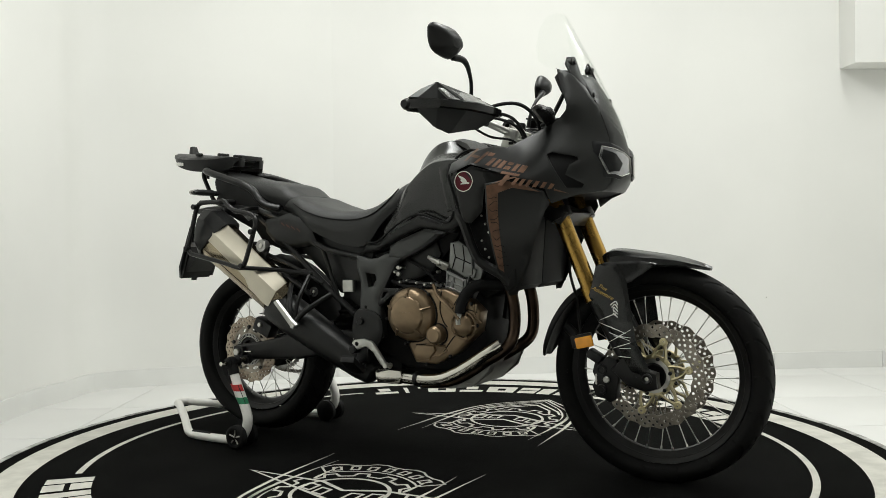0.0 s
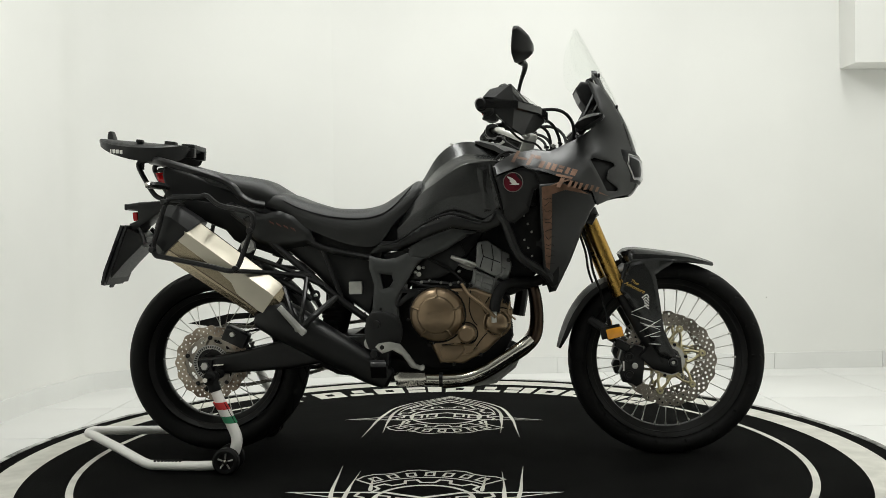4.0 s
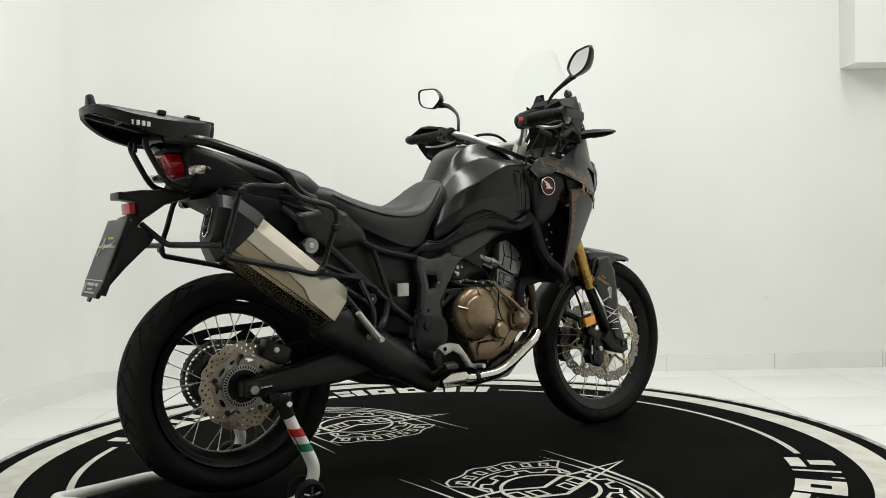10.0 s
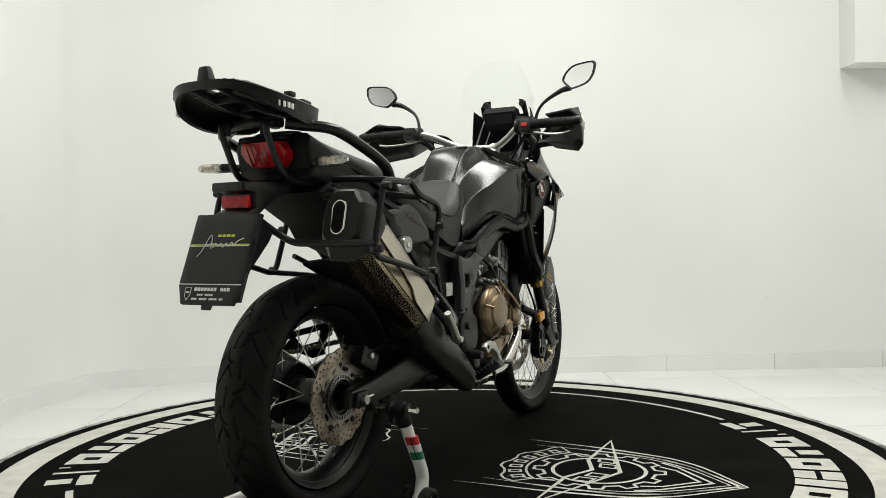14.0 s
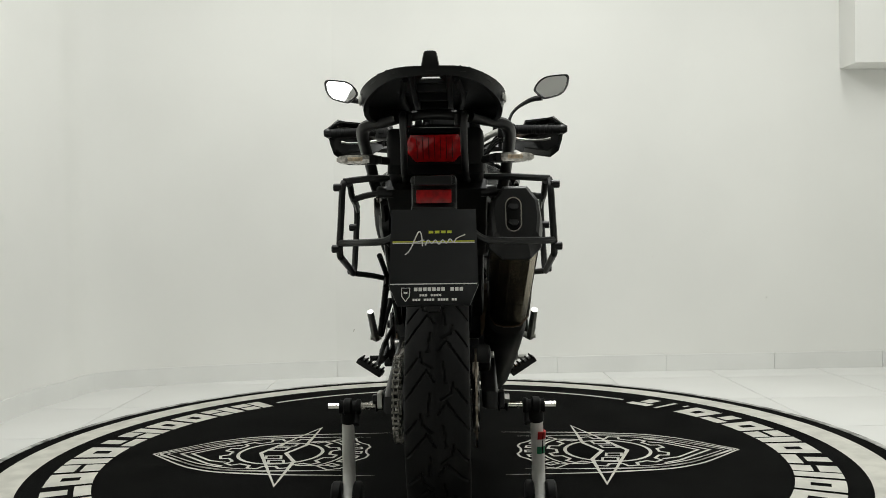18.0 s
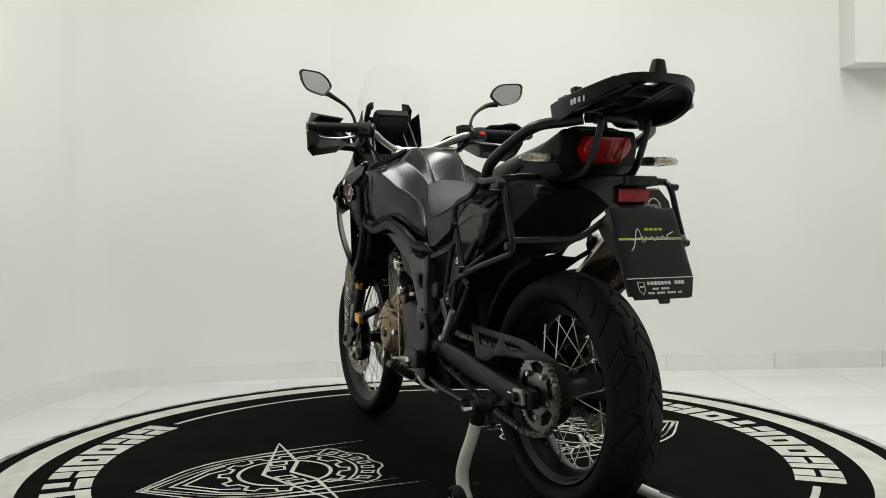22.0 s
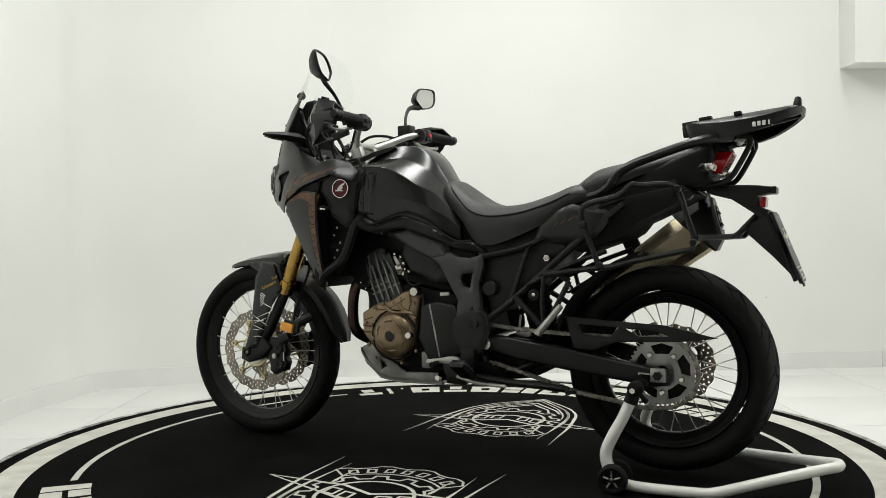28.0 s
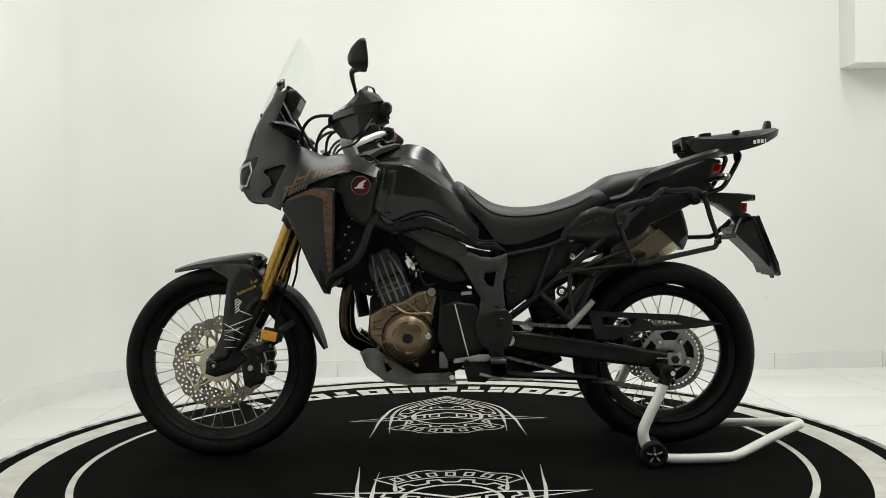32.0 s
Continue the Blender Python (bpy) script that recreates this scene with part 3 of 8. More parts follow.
def wheel(name, at, r_tyre, tyre_section, r_rim, rim_half, strokes, pitches, hub_r, hub_half, flange_r, n_spokes):
    hub = bp(name, lathe([(0.012, -hub_half), (hub_r * 0.8, -hub_half), (hub_r, -hub_half * 0.8), (hub_r * 0.62, -hub_half * 0.45), (hub_r * 0.62, hub_half * 0.45), (hub_r, hub_half * 0.8), (hub_r * 0.8, hub_half), (0.012, hub_half)], 40, "y", at), BLACK, label="black spoked wheel")
    bp("tyre", tyre_mesh(at, r_tyre, tyre_section, strokes, pitches), TYRE, hub, "worn black tyre", angle=30)
    h = rim_half
    prof = [(r_rim, -h), (r_rim + 0.004, -h - 0.002), (r_rim + 0.006, -h + 0.004), (r_rim - 0.012, -h * 0.75), (r_rim - 0.020, -h * 0.35), (r_rim - 0.022, 0), (r_rim - 0.020, h * 0.35), (r_rim - 0.012, h * 0.75), (r_rim + 0.006, h - 0.004), (r_rim + 0.004, h + 0.002), (r_rim, h), (r_rim - 0.016, h * 0.62), (r_rim - 0.030, h * 0.34), (r_rim - 0.033, 0), (r_rim - 0.030, -h * 0.34), (r_rim - 0.016, -h * 0.62)]
    bp("rim", lathe(prof, 96, "y", at, close=True), BLACK, hub, "black aluminium rim")
    for i in range(n_spokes):
        a = 2 * math.pi * i / n_spokes
        s = 1 if i % 2 else -1
        lean = (1 if (i // 2) % 2 else -1) * radians(22)
        p0 = (at[0] + flange_r * math.cos(a + lean), at[1] + s * hub_half * 0.72, at[2] + flange_r * math.sin(a + lean))
        r1 = r_rim - 0.028
        p1 = (at[0] + r1 * math.cos(a), at[1] - s * h * 0.05 + s * 0.008, at[2] + r1 * math.sin(a))
        q = tuple(p1[j] + (p0[j] - p1[j]) * 0.06 for j in range(3))
        sp = tube([p0, q], 0.0016, 5, smooth=False)
        sp.join(tube([q, p1], 0.0032, 5, smooth=False))
        bp("spoke", sp, STEEL, hub)
    return hub


def rotor(at, y, r0, r1, waves, holes_rows, thick=0.005):
    """A wavy drilled brake disc."""
    def edge(r, amp, n):
        return [((r + amp * math.cos(waves * t)) * math.cos(t), (r + amp * math.cos(waves * t)) * math.sin(t)) for t in np.linspace(0, 2 * math.pi, n + 1)[:-1]]
    cuts = [edge(r0, 0.0025, 60)[::-1]]
    for r, count, shift, rh in holes_rows:
        for i in range(count):
            t = 2 * math.pi * (i + shift) / count
            cuts.append([(r * math.cos(t) + rh * math.cos(u), r * math.sin(t) + rh * math.sin(u)) for u in np.linspace(0, 2 * math.pi, 8)[:-1]])
    return panel(edge(r1, 0.0028, 160), lambda u, v: y + thick / 2, thick, 0.03, cuts, curl=0.0, lip=0.006,
                 frame_of=lambda u, v, h: (at[0] + u, h, at[2] + v))


front_section = [(-0.026, 0.062), (-0.040, 0.050), (-0.045, 0.034), (-0.041, 0.018), (-0.028, 0.006), (0, 0), (0.028, 0.006), (0.041, 0.018), (0.045, 0.034), (0.040, 0.050), (0.026, 0.062)]
rear_section = [(-0.050, 0.078), (-0.068, 0.066), (-0.076, 0.047), (-0.071, 0.028), (-0.048, 0.014), (0, 0), (0.048, 0.014), (0.071, 0.028), (0.076, 0.047), (0.068, 0.066), (0.050, 0.078)]
fw = wheel("front_wheel", FRONT, 0.335, front_section, 0.268, 0.028, FRONT_TREAD, 18, 0.040, 0.062, 0.036, 36)
rw = wheel("rear_wheel", REAR, 0.324, rear_section, 0.236, 0.052, REAR_TREAD, 14, 0.070, 0.078, 0.060, 32)
rows_f = [(0.147, 36, 0.0, 0.0046), (0.137, 36, 0.5, 0.0046), (0.127, 36, 0.0, 0.0044)]
for s in (1, -1):
    bp("brake_disc", rotor(FRONT, s * 0.064, 0.117, 0.155, 18, rows_f), ROTOR, fw, "wavy drilled steel brake disc")
    carrier = bp("disc_carrier", lathe([(0.046, s * 0.058), (0.062, s * 0.058), (0.064, s * 0.062), (0.062, s * 0.066), (0.046, s * 0.066)], 40, "y", FRONT, True), BRASS, fw, "pale gold disc carrier")
    for i in range(6):
        t, nxt = radians(60 * i + 12), radians(60 * i + 72)
        c, d = math.cos(t), math.sin(t)
        for da in (0.36, -0.36):
            bp("carrier_arm", tube([(FRONT[0] + 0.108 * c, s * 0.064, FRONT[2] + 0.108 * d), (FRONT[0] + 0.084 * math.cos(t + 0.45 * da), s * 0.063, FRONT[2] + 0.084 * math.sin(t + 0.45 * da)), (FRONT[0] + 0.058 * math.cos(t + da), s * 0.062, FRONT[2] + 0.058 * math.sin(t + da))], [0.0060, 0.0046, 0.0058], 6), BRASS, carrier)
        bobbin = bp("carrier_bobbin", lathe([(0.004, s * 0.073), (0.010, s * 0.073), (0.012, s * 0.070), (0.012, s * 0.058)], 16, "y", (FRONT[0] + 0.110 * c, 0, FRONT[2] + 0.110 * d)), BRASS, carrier)
        bp("carrier_bolt", disc(0.006, s * 0.064, s * 0.071, 8, "y", (FRONT[0] + 0.054 * c, 0, FRONT[2] + 0.054 * d)), BLACK, carrier)
    bp("sensor_ring", lathe([(0.040, s * 0.070), (0.052, s * 0.070), (0.052, s * 0.073), (0.040, s * 0.073)], 40, "y", FRONT, True), STEEL, fw)
bp("brake_disc", rotor(REAR, -0.092, 0.091, 0.126, 16, [(0.119, 26, 0, 0.0040), (0.110, 26, 0.5, 0.0036), (0.101, 26, 0, 0.0034)]), RUSTY, rw, "rusty drilled rear brake disc")
def oval_slots(r, count, long, wide):
    out = []
    for i in range(count):
        t = 2 * math.pi * i / count
        c, d = math.cos(t), math.sin(t)
        out.append([(r * c - a * d + b * c, r * d + a * c + b * d) for a, b in ((long * math.cos(w), wide * math.sin(w)) for w in np.linspace(0, 2 * math.pi, 13)[:-1])])
    return out


bp("disc_carrier", panel([(0.0905 * math.cos(t), 0.0905 * math.sin(t)) for t in np.linspace(0, 2 * math.pi, 61)[:-1]], lambda u, v: -0.0885, 0.006, 0.02, [[(0.054 * math.cos(t), 0.054 * math.sin(t)) for t in np.linspace(0, 2 * math.pi, 41)[:-1]], *oval_slots(0.075, 10, 0.016, 0.0065)], curl=0.0, lip=0.004, frame_of=lambda u, v, h: (REAR[0] + u, h, REAR[2] + v)), ROTOR, rw, "slotted rear disc carrier")
spider = bp("disc_carrier", lathe([(0.036, -0.082), (0.050, -0.082), (0.052, -0.088), (0.050, -0.094), (0.036, -0.094)], 36, "y", REAR, True), BLACK, rw)
notches = Mesh()
for i in range(44):
    t = 2 * math.pi * i / 44
    c, d = math.cos(t), math.sin(t)
    notches.add([(REAR[0] + r * c - w * d, y, REAR[2] + r * d + w * c) for y in (-0.0997, -0.1006) for r, w in ((0.0510, -0.0019), (0.0590, -0.0019), (0.0590, 0.0019), (0.0510, 0.0019))],
                [(0, 1, 2, 3), (7, 6, 5, 4), (0, 4, 5, 1), (1, 5, 6, 2), (2, 6, 7, 3), (3, 7, 4, 0)])
bp("sensor_slots", notches, DARK, rw)
for i in range(5):
    t = radians(72 * i + 20)
    bp("carrier_arm", tube([(REAR[0] + 0.092 * math.cos(t), -0.092, REAR[2] + 0.092 * math.sin(t)), (REAR[0] + 0.065 * math.cos(t + 0.25), -0.09, REAR[2] + 0.065 * math.sin(t + 0.25)), (REAR[0] + 0.046 * math.cos(t), -0.088, REAR[2] + 0.046 * math.sin(t))], 0.008, 6), ROTOR, spider)
    bp("carrier_bolt", disc(0.008, -0.090, -0.100, 8, "y", (REAR[0] + 0.086 * math.cos(t), 0, REAR[2] + 0.086 * math.sin(t))), BLACK, spider)
bp("sensor_ring", lathe([(0.048, -0.097), (0.062, -0.097), (0.062, -0.100), (0.048, -0.100)], 44, "y", REAR, True), SPROCKET, rw)
bp("cush_drive", lathe([(0.02, 0.040), (0.080, 0.044), (0.086, 0.052), (0.086, 0.090), (0.078, 0.094), (0.02, 0.094)], 40, "y", REAR), DARK, rw, "black sprocket carrier drum")
teeth = []
for i in range(42):
    for da, r in ((-2.6, 0.098), (-1.2, 0.104), (1.2, 0.104), (2.6, 0.098)):
        t = radians(360 / 42 * i + da)
        teeth.append((r * math.cos(t), r * math.sin(t)))
slots = []
for i in range(5):
    t0 = radians(72 * i + 18)
    slots.append([(r * math.cos(t0 + da), r * math.sin(t0 + da)) for r, da in ((0.058, -0.36), (0.085, -0.42), (0.088, 0), (0.085, 0.42), (0.058, 0.36), (0.055, 0))])
sprocket = bp("sprocket", panel(teeth, lambda u, v: 0.102, 0.006, 0.03, [*slots, [(0.02 * math.cos(t), 0.02 * math.sin(t)) for t in np.linspace(0, 2 * math.pi, 17)[:-1]]], curl=0, lip=0.006, frame_of=lambda u, v, h: (u, h, REAR[2] + v)), SPROCKET, rw, "grey steel rear sprocket")
for i in range(5):
    t = radians(72 * i + 54)
    bp("bolt", disc(0.009, 0.098, 0.114, 6, "y", (0.062 * math.cos(t), 0, REAR[2] + 0.062 * math.sin(t))), CHROME, sprocket)

# ---- bodywork ----
cowl_height = surface([(0.985, 0.965, 0.262), (1.04, 1.02, 0.215), (1.114, 1.038, 0.20), (1.16, 1.03, 0.205), (1.245, 1.066, 0.185), (1.32, 1.11, 0.155),
                       (1.34, 1.148, 0.152), (1.296, 1.268, 0.126), (1.375, 1.205, 0.097), (1.41, 1.15, 0.082), (1.445, 1.05, 0.072), (1.455, 0.985, 0.085), (1.455, 0.915, 0.085), (1.43, 0.885, 0.10),
                       (1.37, 0.875, 0.165), (1.31, 0.85, 0.222), (1.295, 0.893, 0.232), (1.19, 0.945, 0.276), (1.07, 0.975, 0.282), (1.30, 1.0, 0.205), (1.39, 0.96, 0.155)])
cowl_line = [(1.294, 1.270), (1.335, 1.252), (1.375, 1.208), (1.41, 1.15), (1.43, 1.10), (1.445, 1.05), (1.455, 0.985), (1.457, 0.945), (1.452, 0.91), (1.43, 0.888), (1.37, 0.876), (1.31, 0.85), (1.295, 0.893), (1.24, 0.92), (1.18, 0.943),
             (1.069, 0.977), (0.99, 0.95), (0.984, 0.985), (1.04, 1.022), (1.114, 1.038), (1.161, 1.028), (1.245, 1.066), (1.312, 1.108), (1.334, 1.135), (1.336, 1.152), (1.312, 1.215)]
vent = [(1.292, 0.999), (1.306, 1.005), (1.372, 0.990), (1.376, 0.980), (1.354, 0.966), (1.344, 0.936), (1.388, 0.908), (1.382, 0.897), (1.346, 0.897), (1.320, 0.945)]
both("upper_cowl", panel(cowl_line, cowl_height, 0.005, 0.016, [vent[::-1]], curl=0.002, lip=0.006), BODY, label="matte black upper fairing half")
both("air_vent", panel([(1.280, 1.000), (1.304, 1.016), (1.386, 0.998), (1.386, 0.976), (1.362, 0.956), (1.360, 0.934), (1.400, 0.908), (1.392, 0.886), (1.336, 0.887), (1.308, 0.945)], lambda u, v: cowl_height(u, v) - 0.014, 0.003, 0.016, curl=0.0), DARK)
nose_x = surface([(0, 1.25, 1.372), (0, 1.15, 1.43), (0, 1.05, 1.468), (0, 0.985, 1.482), (0, 0.93, 1.482), (0, 0.895, 1.455), (0.085, 1.25, 1.352), (0.08, 1.15, 1.412), (0.075, 1.05, 1.447), (0.085, 0.985, 1.457), (0.09, 0.915, 1.455), (0.1, 0.885, 1.43),
                  (-0.085, 1.25, 1.352), (-0.08, 1.15, 1.412), (-0.075, 1.05, 1.447), (-0.085, 0.985, 1.457), (-0.09, 0.915, 1.455), (-0.1, 0.885, 1.43)])
nose_line = [(-0.085, 1.255), (0.085, 1.255), (0.080, 1.15), (0.074, 1.05), (0.086, 0.985), (0.088, 0.915), (0.10, 0.886), (-0.10, 0.886), (-0.088, 0.915), (-0.086, 0.985), (-0.074, 1.05), (-0.080, 1.15)]
bp("nose_panel", panel(nose_line, nose_x, 0.006, 0.02, frame_of=lambda u, v, h: (h, u, v)), BODY)


def lamp_x(y, z):
    y = abs(y)
    return 1.488 - 3.2 * y * y - 0.25 * max(0, z - 1.0) - 0.8 * max(0, y - 0.09)


lamp_line = [(0.010, 0.998), (0.045, 1.018), (0.090, 1.034), (0.118, 1.038), (0.128, 0.988), (0.110, 0.930), (0.06, 0.922), (0.016, 0.934)]
glass_line = [(0.016, 0.988), (0.047, 1.003), (0.086, 1.015), (0.109, 1.023), (0.117, 0.990), (0.102, 0.939), (0.06, 0.932), (0.021, 0.942)]
core_line = [(0.108, 1.013), (0.1135, 0.990), (0.100, 0.945), (0.074, 0.946), (0.060, 0.970), (0.086, 0.999)]
for s in (1, -1):
    def across(u, v, h, s=s):
        return (h, s * u, v)
    lamp = bp("headlight", panel(lamp_line, lambda u, v: lamp_x(u, v), 0.03, 0.012, curl=0.004, lip=0.006, frame_of=across), BLUEBLACK, label="faceted dark headlight")
    bp("headlight_lens", panel(glass_line, lambda u, v: lamp_x(u, v) + 0.003, 0.003, 0.012, curl=0.003, lip=0.008, frame_of=across), HEADGLASS, lamp)
    bp("headlight_core", panel(core_line, lambda u, v: lamp_x(u, v) + 0.0045, 0.002, 0.010, curl=0.001, frame_of=across), BLUEBLACK, lamp)
    bp("running_light", tube([(lamp_x(u, v) + 0.0025, s * u, v) for u, v in glass_line], 0.0013, 6, 1, True, smooth=False), ALU, lamp)
bp("nose_floor", panel([(1.448, 0.07), (1.43, 0.098), (1.372, 0.158), (1.31, 0.212), (1.22, 0.20), (1.22, -0.20), (1.31, -0.212), (1.372, -0.158), (1.43, -0.098), (1.448, -0.07)], lambda u, v: 0.902 - 0.06 * max(0, 1.43 - u) - 0.06 * abs(v), 0.005, 0.03, curl=0.0, frame_of=lambda u, v, h: (u, v, h)), DARK)

shroud_height = surface([(1.13, 0.905, 0.289), (1.128, 0.80, 0.285), (1.135, 0.66, 0.242), (1.15, 0.575, 0.202), (1.29, 0.89, 0.236), (1.30, 0.85, 0.222), (1.26, 0.763, 0.218), (1.224, 0.668, 0.198), (1.178, 0.576, 0.190), (1.2, 0.85, 0.266), (1.19, 0.72, 0.238)])
shroud_line = [(1.122, 0.915), (1.195, 0.925), (1.29, 0.888), (1.305, 0.852), (1.29, 0.83), (1.26, 0.763), (1.224, 0.668), (1.178, 0.574), (1.155, 0.570), (1.142, 0.611), (1.135, 0.658), (1.126, 0.80)]
both("side_shroud", panel(shroud_line, shroud_height, 0.006, 0.018, curl=0.006, lip=0.008), BODY, label="matte black radiator shroud")
both("cowl_liner", panel([(1.305, 0.862), (1.285, 0.915), (1.19, 0.958), (1.11, 0.955), (1.13, 0.90), (1.2, 0.88)], lambda u, v: min(cowl_height(u, v), shroud_height(u, v)) - 0.012, 0.004, 0.02), DARK)
both("copper_stripe", panel([(1.285, 0.884), (1.24, 0.905), (1.195, 0.919), (1.130, 0.908), (1.133, 0.80), (1.143, 0.655), (1.156, 0.645), (1.160, 0.72), (1.163, 0.885), (1.205, 0.899)], lambda u, v: shroud_height(u, v) + 0.0012, 0.001, 0.02, curl=0.0), COPPER, label="copper crackle stripe")
crackle = Mesh()
rng = random.Random(4)
for i in range(11):
    z0 = 0.875 - 0.021 * i
    pts = [(1.135 + 0.026 * k / 3 + 0.0015 * i * 0.7, z0 + rng.uniform(-0.008, 0.008)) for k in range(4)]
    crackle.join(tube([(x, shroud_height(x, z) + 0.0014, z) for x, z in pts], 0.0008, 4, 2))
both("crackle_line", crackle, DARK)
recess_line = [(1.18, 0.938), (1.069, 0.972), (0.986, 0.945), (0.998, 0.896), (1.017, 0.805), (1.045, 0.796), (1.090, 0.833), (1.107, 0.90), (1.15, 0.918)]
recess_height = surface([(1.18, 0.938, 0.266), (1.069, 0.972, 0.272), (0.986, 0.945, 0.253), (1.017, 0.805, 0.238), (1.09, 0.833, 0.246), (1.107, 0.9, 0.266)])
both("tank_shroud", panel(recess_line, recess_height, 0.005, 0.016, curl=0.007, lip=0.010), PLASTIC, label="satin black inner shroud")
badge_at = (1.041, 0.926)
for s in (1, -1):
    y = s * (recess_height(*badge_at) + 0.001)
    badge = bp("badge", lathe([(1e-4, 0.004 * s), (0.029, 0.004 * s), (0.030, 0.0), (1e-4, 0)], 36, "y", (badge_at[0], y, badge_at[1])), MAROON, label="round maroon badge with a pale emblem")
    bp("badge_rim", lathe([(0.0295, 0.0), (0.0295, 0.006 * s), (0.0318, 0.006 * s), (0.0325, 0.0)], 36, "y", (badge_at[0], y, badge_at[1])), CHROME, badge)
    wing = [(0.019, -0.009), (-0.013, -0.009), (-0.004, -0.004), (-0.012, 0.004), (-0.008, 0.006), (-0.017, 0.015), (-0.019, 0.020), (-0.002, 0.013), (0.009, 0.004), (0.012, -0.003), (0.020, -0.005)]
    bp("badge_emblem", prism([(badge_at[0] + a, badge_at[1] + b) for a, b in wing], y + 0.004 * s, y + 0.0058 * s, 0.0006, 1), DECAL, badge)

# slanted copper shapes where the cowl has its lettering; each side leans the way it is read
def cowl_bar(s, line):
    mesh = panel(line, lambda a, b: cowl_height(a, b) + 0.0014, 0.0012, 0.010, curl=0.0, lip=0.002)
    bp("decal_bar", mesh if s > 0 else mesh.mirrored(), COPPER)


def decal_row(s, a, b, tall0, tall1, lean, shapes):
    """A row of leaning shapes along the line from a to b; shapes are (start, end, foot, top) in shares."""
    (ax, az), (bx, bz) = a, b
    for u0, u1, v0, v1 in shapes:
        line = []
        for u, v in ((u0, v0), (u1, v0), (u1, v1), (u0, v1)):
            tall = tall0 + (tall1 - tall0) * u
            line.append((ax + (bx - ax) * u + lean * tall * v, az + (bz - az) * u + tall * v))
        cowl_bar(s, line)


STROKES = [(0.00, 0.05, 0.0, 1.0), (0.06, 0.20, 0.36, 0.56), (0.22, 0.27, 0.0, 1.0), (0.28, 0.37, 0.72, 1.0), (0.40, 0.46, 0.0, 0.66), (0.50, 0.55, 0.0, 0.66), (0.58, 0.64, 0.0, 0.66), (0.67, 0.75, 0.0, 0.30), (0.67, 0.75, 0.42, 0.66), (0.79, 0.84, 0.0, 0.66), (0.87, 0.95, 0.0, 0.66)]
STROKES_LOW = [(0.0, 0.34, 0.80, 1.0), (0.12, 0.20, -0.15, 0.76), (0.32, 0.38, 0.0, 0.66), (0.43, 0.49, 0.0, 0.66), (0.54, 0.60, 0.0, 0.66), (0.66, 0.72, 0.0, 0.66), (0.78, 0.84, 0.0, 0.66), (0.90, 0.96, 0.0, 0.62)]
decal_row(-1, (1.035, 0.992), (1.248, 0.940), 0.040, 0.030, 0.55, STROKES)
decal_row(-1, (1.158, 0.914), (1.318, 0.892), 0.036, 0.024, 0.55, STROKES_LOW)
cowl_bar(-1, [(1.150, 0.908), (1.200, 0.930), (1.226, 0.931), (1.196, 0.921)])
cowl_bar(-1, [(1.318, 0.888), (1.352, 0.880), (1.318, 0.894)])
decal_row(1, (1.268, 0.926), (1.090, 0.984), 0.052, 0.026, -0.40, STROKES)
decal_row(1, (1.312, 0.886), (1.214, 0.920), 0.042, 0.022, -0.40, STROKES_LOW)
cowl_bar(1, [(1.098, 0.986), (1.054, 1.006), (1.090, 0.998)])
cowl_bar(1, [(1.300, 0.900), (1.258, 0.934), (1.236, 0.944), (1.266, 0.922)])


def half_section(x, pts, n=4):
    """A ring across the bike at x from its half (y, z), top first."""
    left = [(p.x, p.y) for p in curve([(y, z, 0) for y, z in pts], n)]
    return [(x, y, z) for y, z in left] + [(x, -y, z) for y, z in left[::-1][:-1]] if left[0][0] == 0 else [(x, y, z) for y, z in left] + [(x, -y, z) for y, z in left[::-1]]


def smooth_rings(rings, n=4):
    k = len(rings[0])
    lines = [curve([r[j] for r in rings], n) for j in range(k)]
    return [[tuple(l[i]) for l in lines] for i in range(len(lines[0]))]


def creased_section(x, pts, r=0.0035):
    """A ring across the bike at x: straight flanks with rounded creases between them."""
    left = [pts[0]]
    for (ay, az), (by, bz), (cy, cz) in zip(pts, pts[1:], pts[2:]):
        p, q, w = Vector((ay, az)), Vector((by, bz)), Vector((cy, cz))
        m, n = q + (p - q).normalized() * r, q + (w - q).normalized() * r
        left += [tuple((Vector(left[-1]) + m) / 2), tuple(m), tuple(m * 0.25 + q * 0.5 + n * 0.25), tuple(n)]
    left += [tuple((Vector(left[-1]) + Vector(pts[-1])) / 2), pts[-1]]
    return [(x, y, z) for y, z in left] + [(x, -y, z) for y, z in left[:0:-1]]


strip_y = surface([(1.0, 0.82, 0.232), (0.93, 0.79, 0.218), (0.836, 0.81, 0.204), (0.743, 0.775, 0.190), (0.655, 0.725, 0.176), (0.56, 0.71, 0.150), (0.74, 0.6, 0.17)])
